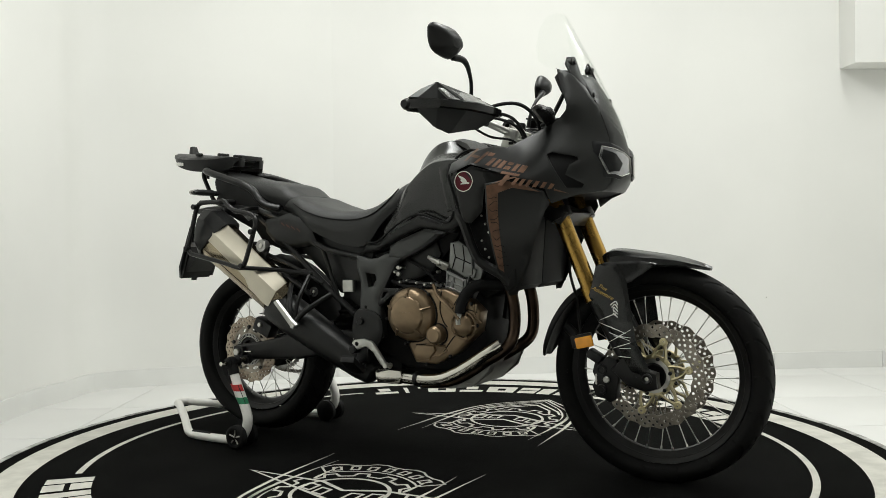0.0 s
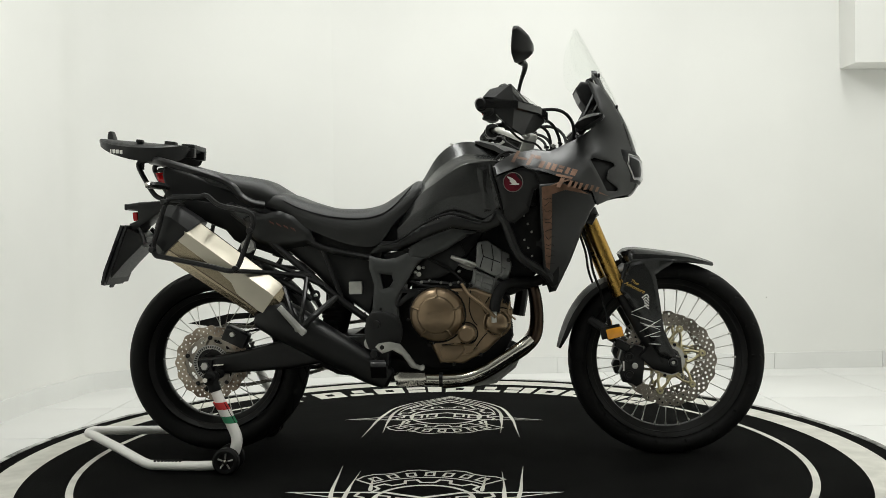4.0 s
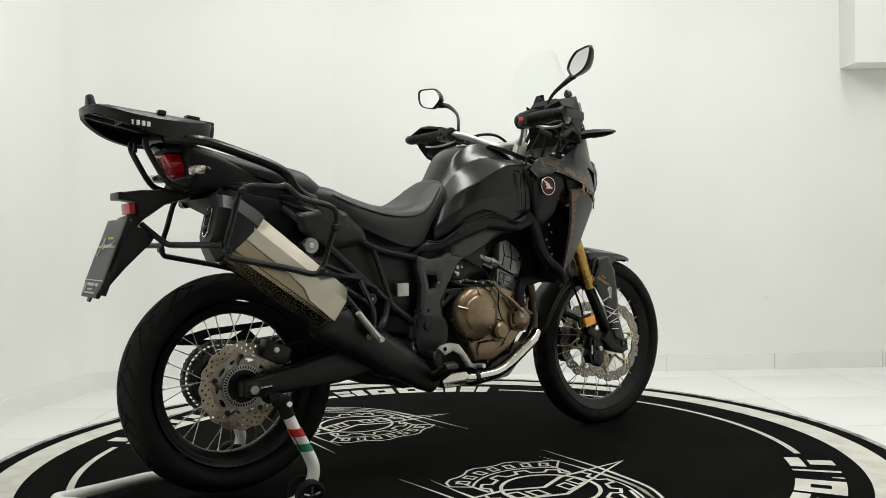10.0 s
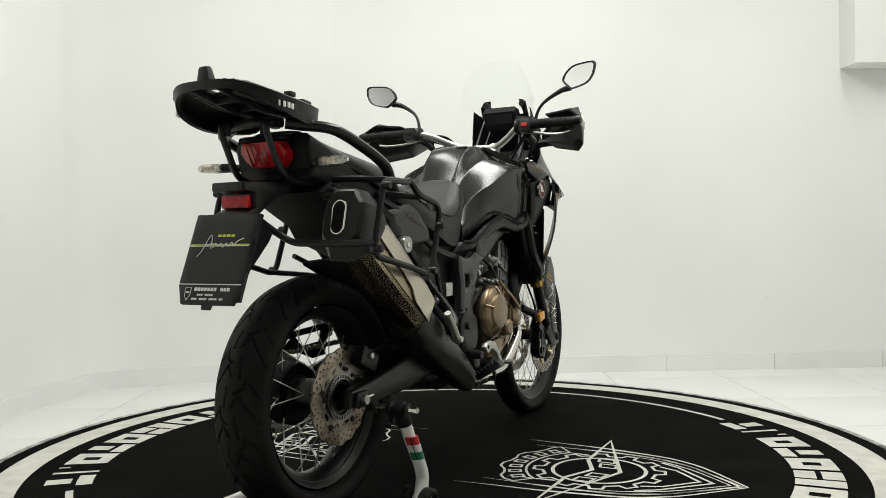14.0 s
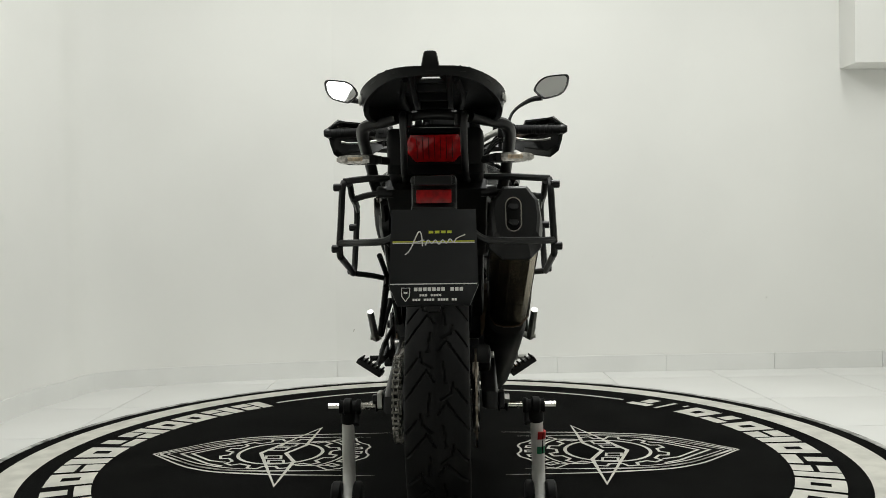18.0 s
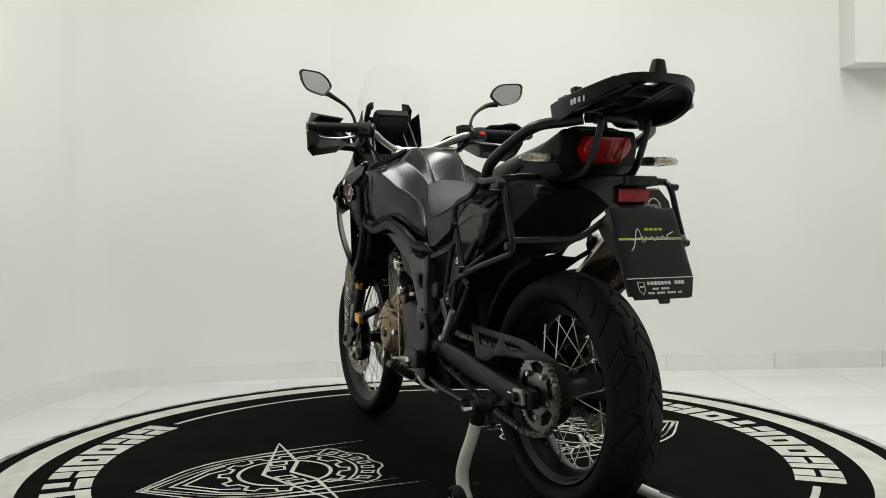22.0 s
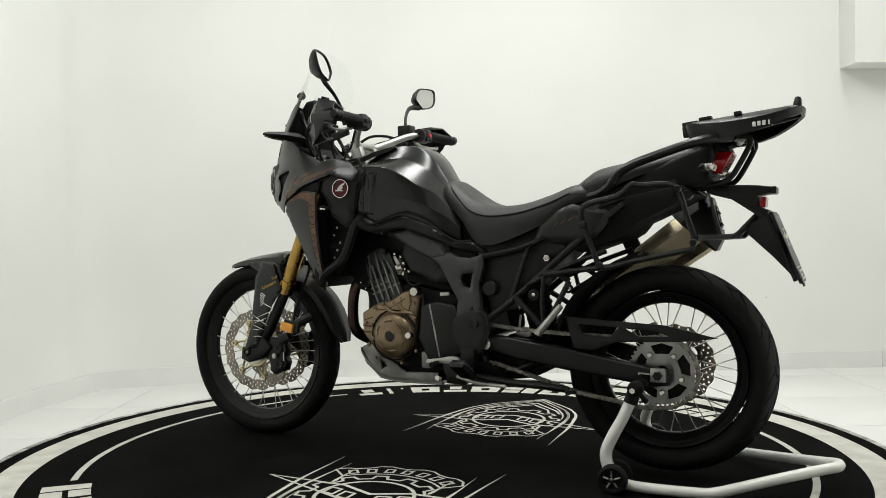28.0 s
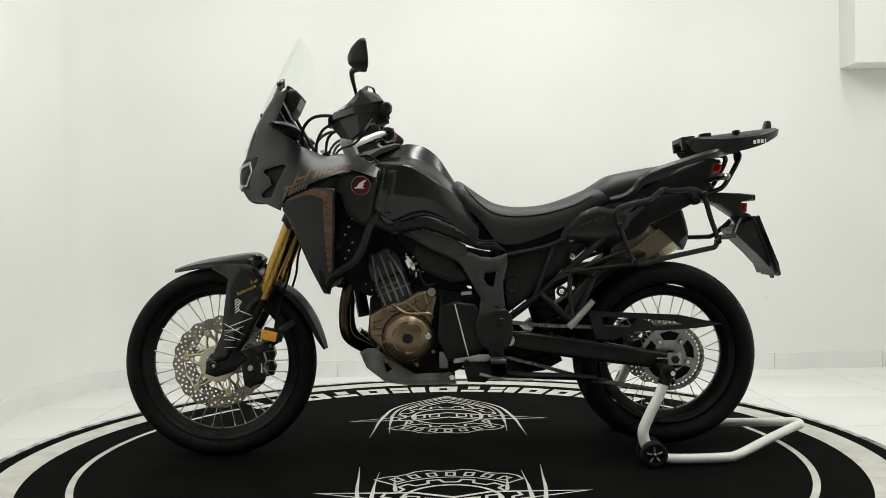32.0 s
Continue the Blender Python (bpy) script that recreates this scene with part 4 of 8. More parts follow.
# crown, ridge edge, shoulder crease, flank, foot
tank_rings = [creased_section(x, p) for x, p in (
    (1.12, [(0, 1.018), (0.075, 1.012), (0.16, 0.99), (0.205, 0.955), (0.215, 0.90), (0.20, 0.85)]),
    (1.05, [(0, 1.045), (0.080, 1.038), (0.132, 1.012), (0.214, 0.992), (0.228, 0.93), (0.213, 0.84)]),
    (0.985, [(0, 1.064), (0.083, 1.059), (0.130, 1.022), (0.224, 1.000), (0.230, 0.925), (0.211, 0.833)]),
    (0.93, [(0, 1.079), (0.083, 1.074), (0.124, 1.030), (0.219, 0.998), (0.217, 0.90), (0.198, 0.805)]),
    (0.885, [(0, 1.084), (0.080, 1.079), (0.119, 1.031), (0.213, 0.990), (0.206, 0.89), (0.188, 0.815)]),
    (0.835, [(0, 1.074), (0.074, 1.068), (0.108, 1.015), (0.199, 0.964), (0.196, 0.885), (0.181, 0.832)]),
    (0.787, [(0, 1.036), (0.066, 1.030), (0.096, 0.984), (0.182, 0.932), (0.182, 0.87), (0.173, 0.818)]),
    (0.745, [(0, 0.974), (0.058, 0.966), (0.083, 0.938), (0.152, 0.907), (0.171, 0.85), (0.163, 0.797)]),
    (0.70, [(0, 0.90), (0.05, 0.897), (0.080, 0.884), (0.125, 0.862), (0.149, 0.825), (0.147, 0.77)]),
    (0.655, [(0, 0.825), (0.05, 0.822), (0.08, 0.814), (0.115, 0.80), (0.134, 0.785), (0.131, 0.744)]))]
bp("fuel_tank", loft(smooth_rings(tank_rings, 6)), SATIN, label="satin graphite fuel tank", angle=50)
# dark tubes imitate the shaded gaps between tank, shroud, trim and seat
both("joint_shade", tube([(x, strip_y(x, z) + 0.001, z) for x, z in ((0.985, 0.838), (0.968, 0.806), (0.931, 0.805), (0.836, 0.832), (0.743, 0.798), (0.659, 0.744), (0.60, 0.742))], 0.0042, 6, 3), DARK)
both("joint_shade", tube([(0.968, 0.222, 0.985), (0.972, 0.240, 0.955), (0.982, 0.246, 0.925), (0.998, 0.240, 0.870), (1.010, 0.232, 0.828)], 0.0048, 6), DARK)
both("joint_shade", tube([(0.975, 0.222, 0.988), (1.000, 0.205, 1.018), (1.030, 0.190, 1.030), (1.070, 0.205, 1.018)], 0.0045, 6), DARK)
for s in (1, -1):
    bp("tank_cap_trim", loft([[(x, s * y, z) for x, y, z in ring] for ring in (
        [(1.085, 0.205, 0.992), (1.080, 0.150, 1.032), (1.080, 0.150, 1.020), (1.085, 0.205, 0.980)],
        [(1.035, 0.190, 1.022), (1.040, 0.105, 1.052), (1.040, 0.105, 1.038), (1.035, 0.190, 1.006)],
        [(0.985, 0.135, 1.058), (0.985, 0.080, 1.072), (0.985, 0.080, 1.058), (0.985, 0.135, 1.040)],
        [(0.940, 0.105, 1.074), (0.940, 0.075, 1.083), (0.940, 0.075, 1.070), (0.940, 0.105, 1.060)],
        [(0.918, 0.094, 1.077), (0.918, 0.088, 1.080), (0.918, 0.088, 1.074), (0.918, 0.094, 1.072)])]), PLASTIC, label="black tank top trim")
bp("seat_joint", prism([(0.735, 0.90), (0.70, 0.86), (0.66, 0.80), (0.60, 0.79), (0.57, 0.72), (0.64, 0.71), (0.72, 0.74), (0.76, 0.80)], -0.112, 0.112, 0.008), DARK)
edge_height = surface([(0.985, 0.998, 0.228), (0.985, 0.925, 0.230), (0.985, 0.833, 0.213), (0.93, 0.992, 0.220), (0.93, 0.90, 0.216), (0.93, 0.805, 0.200)])
both("tank_edge", panel([(1.006, 0.985), (0.978, 0.982), (0.968, 0.94), (0.985, 0.838), (1.006, 0.845), (1.014, 0.92)], lambda u, v: edge_height(u, v) + 0.006, 0.010, 0.012, curl=0.005, lip=0.008), SATIN)
both("tank_edge", panel([(0.958, 0.978), (0.925, 0.980), (0.930, 0.94), (0.948, 0.835), (0.970, 0.838), (0.956, 0.93)], lambda u, v: edge_height(u, v) + 0.003, 0.008, 0.012, curl=0.0035, lip=0.010), SATIN)
bp("tank_sticker", block(0.838, -0.045, 1.075, 0.012, 0.045, 0.002, (0, 20, 0), 0.0005), DECAL, label="small white warning sticker")
bp("filler_cap", lathe([(1e-4, 0.008), (0.030, 0.008), (0.036, 0.004), (0.038, 0.0)], 28, "z", (0.965, 0, 1.062)), BLACK)
strip_line = [(0.99, 0.836), (0.931, 0.801), (0.836, 0.828), (0.743, 0.794), (0.659, 0.740), (0.60, 0.738), (0.555, 0.702), (0.65, 0.712), (0.743, 0.751), (0.837, 0.786), (0.95, 0.772), (1.02, 0.80)]
both("tank_trim", panel(strip_line, strip_y, 0.02, 0.014, curl=0.007, lip=0.009), PLASTIC, label="grained black trim below the tank")
spar_line = [(0.985, 0.80), (0.95, 0.768), (0.837, 0.784), (0.743, 0.749), (0.70, 0.728), (0.69, 0.69), (0.745, 0.68), (0.82, 0.715), (0.88, 0.752)]
both("frame_spar", panel(spar_line, lambda u, v: 0.172 + 0.12 * max(0, u - 0.85), 0.04, 0.016, curl=0.007, lip=0.009), FRAME)
y_line = [(0.752, 0.689), (0.687, 0.704), (0.650, 0.688), (0.612, 0.684), (0.562, 0.697), (0.561, 0.658), (0.578, 0.601), (0.571, 0.516), (0.549, 0.487), (0.552, 0.411), (0.616, 0.389), (0.654, 0.413), (0.662, 0.489), (0.652, 0.545), (0.689, 0.612), (0.716, 0.660)]
y_hole = [(0.637, 0.632), (0.598, 0.636), (0.608, 0.586), (0.628, 0.590), (0.641, 0.612)]
both("frame_plate", panel(y_line, lambda u, v: 0.172 - 0.25 * max(0, 0.5 - v), 0.03, 0.018, [y_hole[::-1]], curl=0.006, lip=0.010), FRAME, label="dark grey frame plate with a window")
both("pivot_cover", panel([(0.66, 0.49), (0.57, 0.51), (0.545, 0.44), (0.57, 0.375), (0.63, 0.372), (0.668, 0.42)], lambda u, v: 0.182, 0.01, 0.02, round_it=3), PLASTIC)
for k in range(9):
    both("frame_dimple", disc(0.0032, 0.168, 0.1735, 8, "y", (0.572 - 0.013 * (k % 3), 0, 0.520 - 0.013 * (k // 3))), DARK)
both("frame_dimple", disc(0.005, 0.170, 0.176, 12, "y", (0.600, 0, 0.520)), DARK)
bp("seat_bolt", lathe([(1e-4, 0.166), (0.005, 0.166), (0.006, 0.170), (0.011, 0.169), (0.012, 0.160), (0.012, 0.12)], 6, "y", (0.342, 0, 0.684)), CHROME)
both("pivot_bolt", disc(0.013, 0.18, 0.192, 16, "y", (0.585, 0, 0.47)), BLACK)
# added dark block, so that the frame plates' windows look shaded inside
bp("dark_filler", prism([(0.665, 0.66), (0.57, 0.665), (0.565, 0.56), (0.66, 0.56)], -0.125, 0.125, 0.008), DARK)
bp("airbox", prism([(0.98, 0.83), (0.86, 0.78), (0.74, 0.73), (0.60, 0.70), (0.62, 0.60), (0.75, 0.595), (0.85, 0.64), (0.93, 0.74)], -0.125, 0.125, 0.02), DARK)
both("airbox_cover", panel([(0.865, 0.742), (0.745, 0.70), (0.688, 0.612), (0.745, 0.598), (0.845, 0.64), (0.88, 0.70)], lambda u, v: 0.142, 0.03, 0.02, curl=0.008, lip=0.015), PLASTIC)

seat_rings = [half_section(x, p) for x, p in (
    (0.738, [(0, 0.950), (0.05, 0.945), (0.078, 0.925), (0.086, 0.90), (0.084, 0.88)]),
    (0.712, [(0, 0.950), (0.06, 0.946), (0.098, 0.926), (0.112, 0.896), (0.110, 0.87)]),
    (0.645, [(0, 0.902), (0.08, 0.897), (0.120, 0.875), (0.138, 0.842), (0.136, 0.805)]),
    (0.595, [(0, 0.872), (0.09, 0.868), (0.134, 0.845), (0.152, 0.80), (0.148, 0.738)]),
    (0.530, [(0, 0.858), (0.10, 0.855), (0.146, 0.834), (0.163, 0.79), (0.158, 0.728)]),
    (0.434, [(0, 0.862), (0.11, 0.860), (0.158, 0.840), (0.174, 0.80), (0.168, 0.757)]),
    (0.338, [(0, 0.890), (0.11, 0.887), (0.156, 0.865), (0.170, 0.83), (0.163, 0.80)]),
    (0.270, [(0, 0.916), (0.10, 0.913), (0.140, 0.895), (0.150, 0.868), (0.145, 0.845)]),
    (0.20, [(0, 0.920), (0.08, 0.917), (0.115, 0.905), (0.125, 0.885), (0.12, 0.868)]))]
bp("rider_seat", loft(smooth_rings(seat_rings, 4)), VINYL, label="black vinyl rider seat")
pillion_rings = [half_section(x, p) for x, p in (
    (0.27, [(0, 0.918), (0.05, 0.916), (0.085, 0.908), (0.095, 0.90), (0.09, 0.895)]),
    (0.228, [(0, 0.943), (0.08, 0.940), (0.115, 0.925), (0.128, 0.905), (0.125, 0.885)]),
    (0.185, [(0, 0.966), (0.085, 0.962), (0.122, 0.945), (0.136, 0.915), (0.13, 0.885)]),
    (0.08, [(0, 0.985), (0.08, 0.982), (0.118, 0.965), (0.130, 0.945), (0.125, 0.925)]),
    (-0.014, [(0, 1.000), (0.075, 0.997), (0.105, 0.985), (0.115, 0.97), (0.11, 0.955)]),
    (-0.13, [(0, 1.030), (0.06, 1.028), (0.085, 1.018), (0.09, 1.005), (0.088, 0.99)]))]
both("seat_seam", tube([(0.700, 0.106, 0.925), (0.645, 0.131, 0.864), (0.595, 0.1455, 0.833), (0.53, 0.157, 0.822), (0.434, 0.1685, 0.830), (0.338, 0.166, 0.856), (0.27, 0.148, 0.887)], 0.0022, 6), DARK)
bp("pillion_seat", loft(smooth_rings(pillion_rings, 4)), VINYL, label="black vinyl pillion seat")
tail_line = [(0.22, 0.87), (0.16, 0.895), (0.064, 0.938), (-0.072, 0.995), (-0.150, 1.018), (-0.160, 0.985), (-0.146, 0.930), (-0.160, 0.906), (-0.109, 0.897), (-0.032, 0.880), (0.046, 0.850), (0.143, 0.825), (0.20, 0.83)]
bp("tail_cowl", prism(tail_line, -0.118, 0.118, 0.02, 3), TAILPLASTIC, label="black plastic tail fairing")
side_line = [(0.385, 0.738), (0.364, 0.787), (0.306, 0.834), (0.259, 0.852), (0.193, 0.838), (0.14, 0.83), (0.150, 0.784), (0.190, 0.742), (0.251, 0.717)]
both("side_cover", panel(side_line, lambda u, v: 0.172 - 0.4 * max(0, 0.76 - v), 0.03, 0.018, curl=0.010, lip=0.016), BODY, label="black side cover")
for i in range(4):
    u = 0.318 - 0.024 * i
    both("decal_bar", panel([(u, 0.782 + 0.0075 * i), (u - 0.016, 0.792 + 0.0075 * i), (u - 0.018, 0.798 + 0.0075 * i), (u - 0.004, 0.790 + 0.0075 * i)], lambda a, b: 0.1735, 0.0012, 0.01, curl=0, lip=0.003), DULLRED)
inner_line = [(0.612, 0.745), (0.555, 0.735), (0.455, 0.765), (0.358, 0.80), (0.20, 0.87), (0.08, 0.86), (0.16, 0.815), (0.23, 0.757), (0.364, 0.643), (0.461, 0.562), (0.556, 0.494)]
bp("battery_box", prism(inner_line, -0.125, 0.125, 0.015), PLASTIC)
bp("battery_tray", prism([(0.56, 0.552), (0.56, 0.67), (0.34, 0.67), (0.395, 0.612), (0.45, 0.562)], -0.118, 0.118, 0.008), DARK)
bp("under_tail", prism([(0.245, 0.700), (0.30, 0.72), (0.28, 0.84), (0.06, 0.88), (-0.07, 0.90), (-0.108, 0.872), (-0.075, 0.856), (-0.015, 0.826), (0.035, 0.803), (0.065, 0.790), (0.092, 0.757), (0.118, 0.742), (0.180, 0.722)], -0.128, 0.128, 0.010), DARK, label="black plastic under-tail panel")
bp("rear_inner_fender", prism([(0.30, 0.72), (0.22, 0.81), (0.10, 0.87), (-0.06, 0.89), (-0.04, 0.865), (0.09, 0.80), (0.17, 0.735), (0.23, 0.70)], -0.088, 0.088, 0.01), DARK)

# ---- engine and running gear ----
core = prism([(1.03, 0.55), (0.99, 0.60), (0.86, 0.60), (0.72, 0.57), (0.60, 0.56), (0.57, 0.44), (0.62, 0.36), (0.72, 0.31), (0.88, 0.30), (1.0, 0.33), (1.04, 0.42)], -0.115, 0.115, 0.02)
engine = bp("engine", core, DARK, label="bronze and black twin engine")
right_case = [(0.706, 0.495), (0.741, 0.569), (0.817, 0.586), (0.913, 0.586), (0.999, 0.553), (1.038, 0.514), (1.027, 0.448), (0.948, 0.374), (0.871, 0.335), (0.794, 0.338), (0.767, 0.390), (0.739, 0.438)]
bp("right_case", prism(right_case, -0.168, -0.10, 0.012, 3), BRONZE, engine, "bronze crankcase cover")
cover = bp("clutch_cover", lathe([(1e-4, -0.212), (0.056, -0.212), (0.060, -0.209), (0.063, -0.203), (0.080, -0.196), (0.088, -0.184), (0.090, -0.16)], 44, "y", (0.786, 0, 0.500)), BRONZE, engine, "round bronze clutch cover")
for i in range(5):
    t = radians(72 * i + 18)
    bp("cover_rib", tube([(0.786 + r * math.cos(t), y, 0.5 + r * math.sin(t)) for r, y in ((0.058, -0.211), (0.070, -0.203), (0.086, -0.190))], 0.0045, 6), BRONZE, cover)
    bp("cover_bolt", disc(0.006, -0.19, -0.199, 6, "y", (0.786 + 0.098 * math.cos(t + 0.5), 0.02, 0.5 + 0.094 * math.sin(t + 0.5))), BLACK, cover)
bp("cover_plate", prism([(0.76, 0.503), (0.81, 0.503), (0.81, 0.510), (0.76, 0.510)], -0.213, -0.2118, 0), BRONZE, cover)
bp("oil_filter", lathe([(1e-4, -0.205), (0.022, -0.205), (0.029, -0.198), (0.031, -0.16)], 24, "y", (0.884, 0, 0.436)), BRONZE, engine)
bp("water_pump", lathe([(1e-4, -0.196), (0.020, -0.196), (0.034, -0.186), (0.040, -0.165)], 28, "y", (0.984, 0, 0.470)), BRONZE, engine)
bp("pump_neck", tube([(0.975, -0.192, 0.474), (0.974, -0.192, 0.496), (0.976, -0.186, 0.512)], 0.010, 10), ALU, engine)
bp("coolant_hose", tube([(0.976, -0.185, 0.508), (0.982, -0.178, 0.548), (1.000, -0.165, 0.582), (1.035, -0.15, 0.600), (1.10, -0.12, 0.60), (1.16, -0.11, 0.62)], 0.018, 12), DARK, engine)
bp("coolant_pipe", tube([(0.980, -0.20, 0.490), (0.94, -0.195, 0.53), (0.895, -0.185, 0.565), (0.87, -0.17, 0.60)], 0.006, 8), BRONZE, engine)
bp("case_window", prism([(0.80, 0.352), (0.852, 0.352), (0.876, 0.382), (0.87, 0.398), (0.806, 0.398), (0.796, 0.38)], -0.176, -0.165, 0.003), BRONZE, engine)
for a, b in ((0.73, 0.575), (0.76, 0.40), (0.93, 0.365), (1.03, 0.47), (1.01, 0.54), (0.90, 0.595), (0.84, 0.335)):
    bp("case_bolt", disc(0.0065, -0.165, -0.175, 6, "y", (a, 0, b)), BLACK, engine)
left_case = [(1.029, 0.495), (0.982, 0.523), (0.914, 0.541), (0.864, 0.572), (0.830, 0.578), (0.800, 0.552), (0.818, 0.467), (0.826, 0.375), (0.875, 0.325), (0.955, 0.338), (1.005, 0.395), (1.028, 0.424)]
bp("left_case", prism(left_case, 0.10, 0.158, 0.012, 3), BRONZE, engine, "bronze crankcase cover")
alt = bp("alternator_cover", lathe([(1e-4, 0.196), (0.018, 0.196), (0.020, 0.191), (0.042, 0.191), (0.050, 0.187), (0.068, 0.180), (0.080, 0.165), (0.083, 0.14)], 44, "y", (0.900, 0, 0.421)), BRONZE, engine, "round bronze alternator cover")
bp("cover_plug", disc(0.017, 0.19, 0.1985, 24, "y", (0.900, 0, 0.421)), BLACK, alt)
for i in range(6):
    t = radians(60 * i + 20)
    bp("cover_rib", tube([(0.900 + r * math.cos(t + d), y, 0.421 + r * math.sin(t + d)) for r, y, d in ((0.052, 0.187, -0.3), (0.053, 0.187, 0), (0.052, 0.187, 0.3))], 0.0035, 6), BRONZE, alt)
bp("cover_screw", disc(0.012, 0.165, 0.188, 16, "y", (0.832, 0, 0.424)), CHROME, engine)
bp("case_seam", tube([(0.900 + 0.086 * math.cos(t), 0.1588, 0.421 + 0.086 * math.sin(t)) for t in np.linspace(0, 2 * math.pi, 33)[:-1]], 0.0028, 6, 1, True), DARK, engine)
for line in ([(0.985, 0.512), (0.94, 0.508), (0.90, 0.520), (0.855, 0.548)], [(1.018, 0.470), (0.985, 0.480)], [(0.845, 0.470), (0.838, 0.520), (0.818, 0.540)], [(0.872, 0.552), (0.868, 0.520), (0.84, 0.505)]):
    bp("case_seam", tube([(x, 0.1580, z) for x, z in line], 0.0013, 6, 4), DARK, engine)
for line in ([(0.905, 0.536), (0.86, 0.500), (0.832, 0.496)], [(0.975, 0.520), (0.965, 0.505)], [(1.022, 0.452), (0.985, 0.452)], [(1.020, 0.430), (0.985, 0.432)], [(0.84, 0.565), (0.832, 0.53)]):
    bp("case_rib", tube([(x, 0.1575, z) for x, z in line], 0.0050, 8, smooth=False), BRONZE, engine)
bp("sensor_cap", lathe([(1e-4, 0.168), (0.014, 0.168), (0.018, 0.162), (0.018, 0.14)], 20, "y", (0.818, 0, 0.572)), CHROME, engine)
for x, z, r in ((0.868, 0.668, 0.007), (0.878, 0.690, 0.006), (0.862, 0.648, 0.005), (0.890, 0.655, 0.006), (0.846, 0.640, 0.005), (0.902, 0.700, 0.006), (1.020, 0.58, 0.004), (1.040, 0.60, 0.004)):
    bp("engine_bolt", lathe([(1e-4, 0.146), (r * 0.6, 0.146), (r, 0.142), (r, 0.10)], 10, "y", (x, 0, z)), CHROME, engine)
bp("wiring_loom", tube([(0.80, 0.14, 0.60), (0.83, 0.15, 0.592), (0.85, 0.148, 0.61), (0.86, 0.14, 0.64)], 0.005, 8), DARK, engine)
bp("wiring_loom", tube([(0.79, 0.150, 0.56), (0.782, 0.158, 0.50), (0.79, 0.158, 0.44), (0.80, 0.15, 0.39)], 0.006, 8), DARK, engine)
for a, b in ((1.0, 0.385), (0.975, 0.34), (0.87, 0.326), (0.815, 0.37), (0.82, 0.53), (0.94, 0.527), (1.012, 0.46)):
    bp("case_bolt", disc(0.0065, 0.155, 0.166, 6, "y", (a, 0, b)), BRONZE, engine)
bp("case_rib", tube([(0.95, 0.155, 0.53), (0.90, 0.168, 0.50), (0.83, 0.172, 0.50), (0.815, 0.16, 0.485)], 0.006, 6), BRONZE, engine)
bp("case_rib", prism([(0.985, 0.413), (0.955, 0.42), (0.955, 0.408), (0.985, 0.40)], 0.14, 0.172, 0.003), BRONZE, engine)
bp("oil_pan", prism([(0.97, 0.34), (0.80, 0.345), (0.73, 0.36), (0.72, 0.30), (0.80, 0.265), (0.93, 0.262), (0.99, 0.30)], -0.10, 0.10, 0.015), DARK, engine)

# the cylinders lean forwards
lean = radians(21)
cu, cn = Vector((math.sin(lean), 0, math.cos(lean))), Vector((math.cos(lean), 0, -math.sin(lean)))


def on_bore(a, b):
    p = Vector((0.935, 0, 0.55)) + cn * a + cu * b
    return (p.x, p.z)


for s in (1, -1):
    y0, y1 = (0.03, 0.125) if s > 0 else (-0.03, -0.135)
    bp("cylinder", prism([on_bore(-0.055, -0.02), on_bore(0.058, -0.02), on_bore(0.058, 0.075), on_bore(-0.055, 0.075)], 0.0, y1, 0.008), CYL if s < 0 else FRAME, engine, "grey cast cylinder")
    bp("cylinder_head", prism([on_bore(-0.06, 0.08), on_bore(0.062, 0.08), on_bore(0.058, 0.135), on_bore(0.035, 0.172), on_bore(-0.03, 0.178), on_bore(-0.058, 0.14)], 0.0, y1 - 0.004 * s, 0.010), CYL if s < 0 else FRAME, engine, "grey cast cylinder head")
    bp("head_gasket", prism([on_bore(-0.062, 0.074), on_bore(0.064, 0.074), on_bore(0.064, 0.082), on_bore(-0.062, 0.082)], 0.0, y1 + 0.002 * s, 0.001, 1), BLACK, engine)
    yo = y1
    for k, (b0, b1) in enumerate(((-0.018, 0.070), (0.0, 0.128), (-0.018, 0.118), (0.0, 0.128), (-0.018, 0.070))):
        a = -0.046 + 0.023 * k
        bp("cylinder_rib", prism([on_bore(a - 0.004, b0), on_bore(a + 0.004, b0), on_bore(a + 0.003, b1), on_bore(a - 0.003, b1)], yo - 0.004 * s, yo + 0.010 * s, 0.003, 2), CYL, engine)
        if s > 0 and k % 2 == 0:
            bp("cylinder_rib", tube([(*on_bore(a, b1)[:1], yo + 0.004, on_bore(a, b1)[1]), (*on_bore(a * 0.6, 0.165)[:1], yo - 0.004, on_bore(a * 0.6, 0.165)[1])], [0.005, 0.003], 6, smooth=False), CYL, engine)
    for a0, a1, b0, b1 in ((-0.058, 0.060, 0.028, 0.034), (-0.020, 0.060, 0.050, 0.055)):
        bp("cylinder_rib", prism([on_bore(a0, b0), on_bore(a1, b0), on_bore(a1, b1), on_bore(a0, b1)], yo - 0.004 * s, yo + 0.004 * s, 0.001, 1), CYL, engine)
    for a in (-0.04, 0.04):
        bp("head_bolt", disc(0.008, yo - 0.01 * s, yo + 0.006 * s, 6, "y", (on_bore(a, 0.150)[0], 0, on_bore(a, 0.150)[1])), BLACK, engine)
for k, (a, b, w, h) in enumerate(((0.02, 0.035, 0.05, 0.055), (-0.03, 0.035, 0.03, 0.05), (0.02, 0.105, 0.04, 0.03))):
    bp("casting_panel", prism([on_bore(a - w / 2, b - h / 2), on_bore(a + w / 2, b - h / 2), on_bore(a + w / 2, b + h / 2), on_bore(a - w / 2, b + h / 2)], -0.13, -0.142, 0.003), CYL, engine)
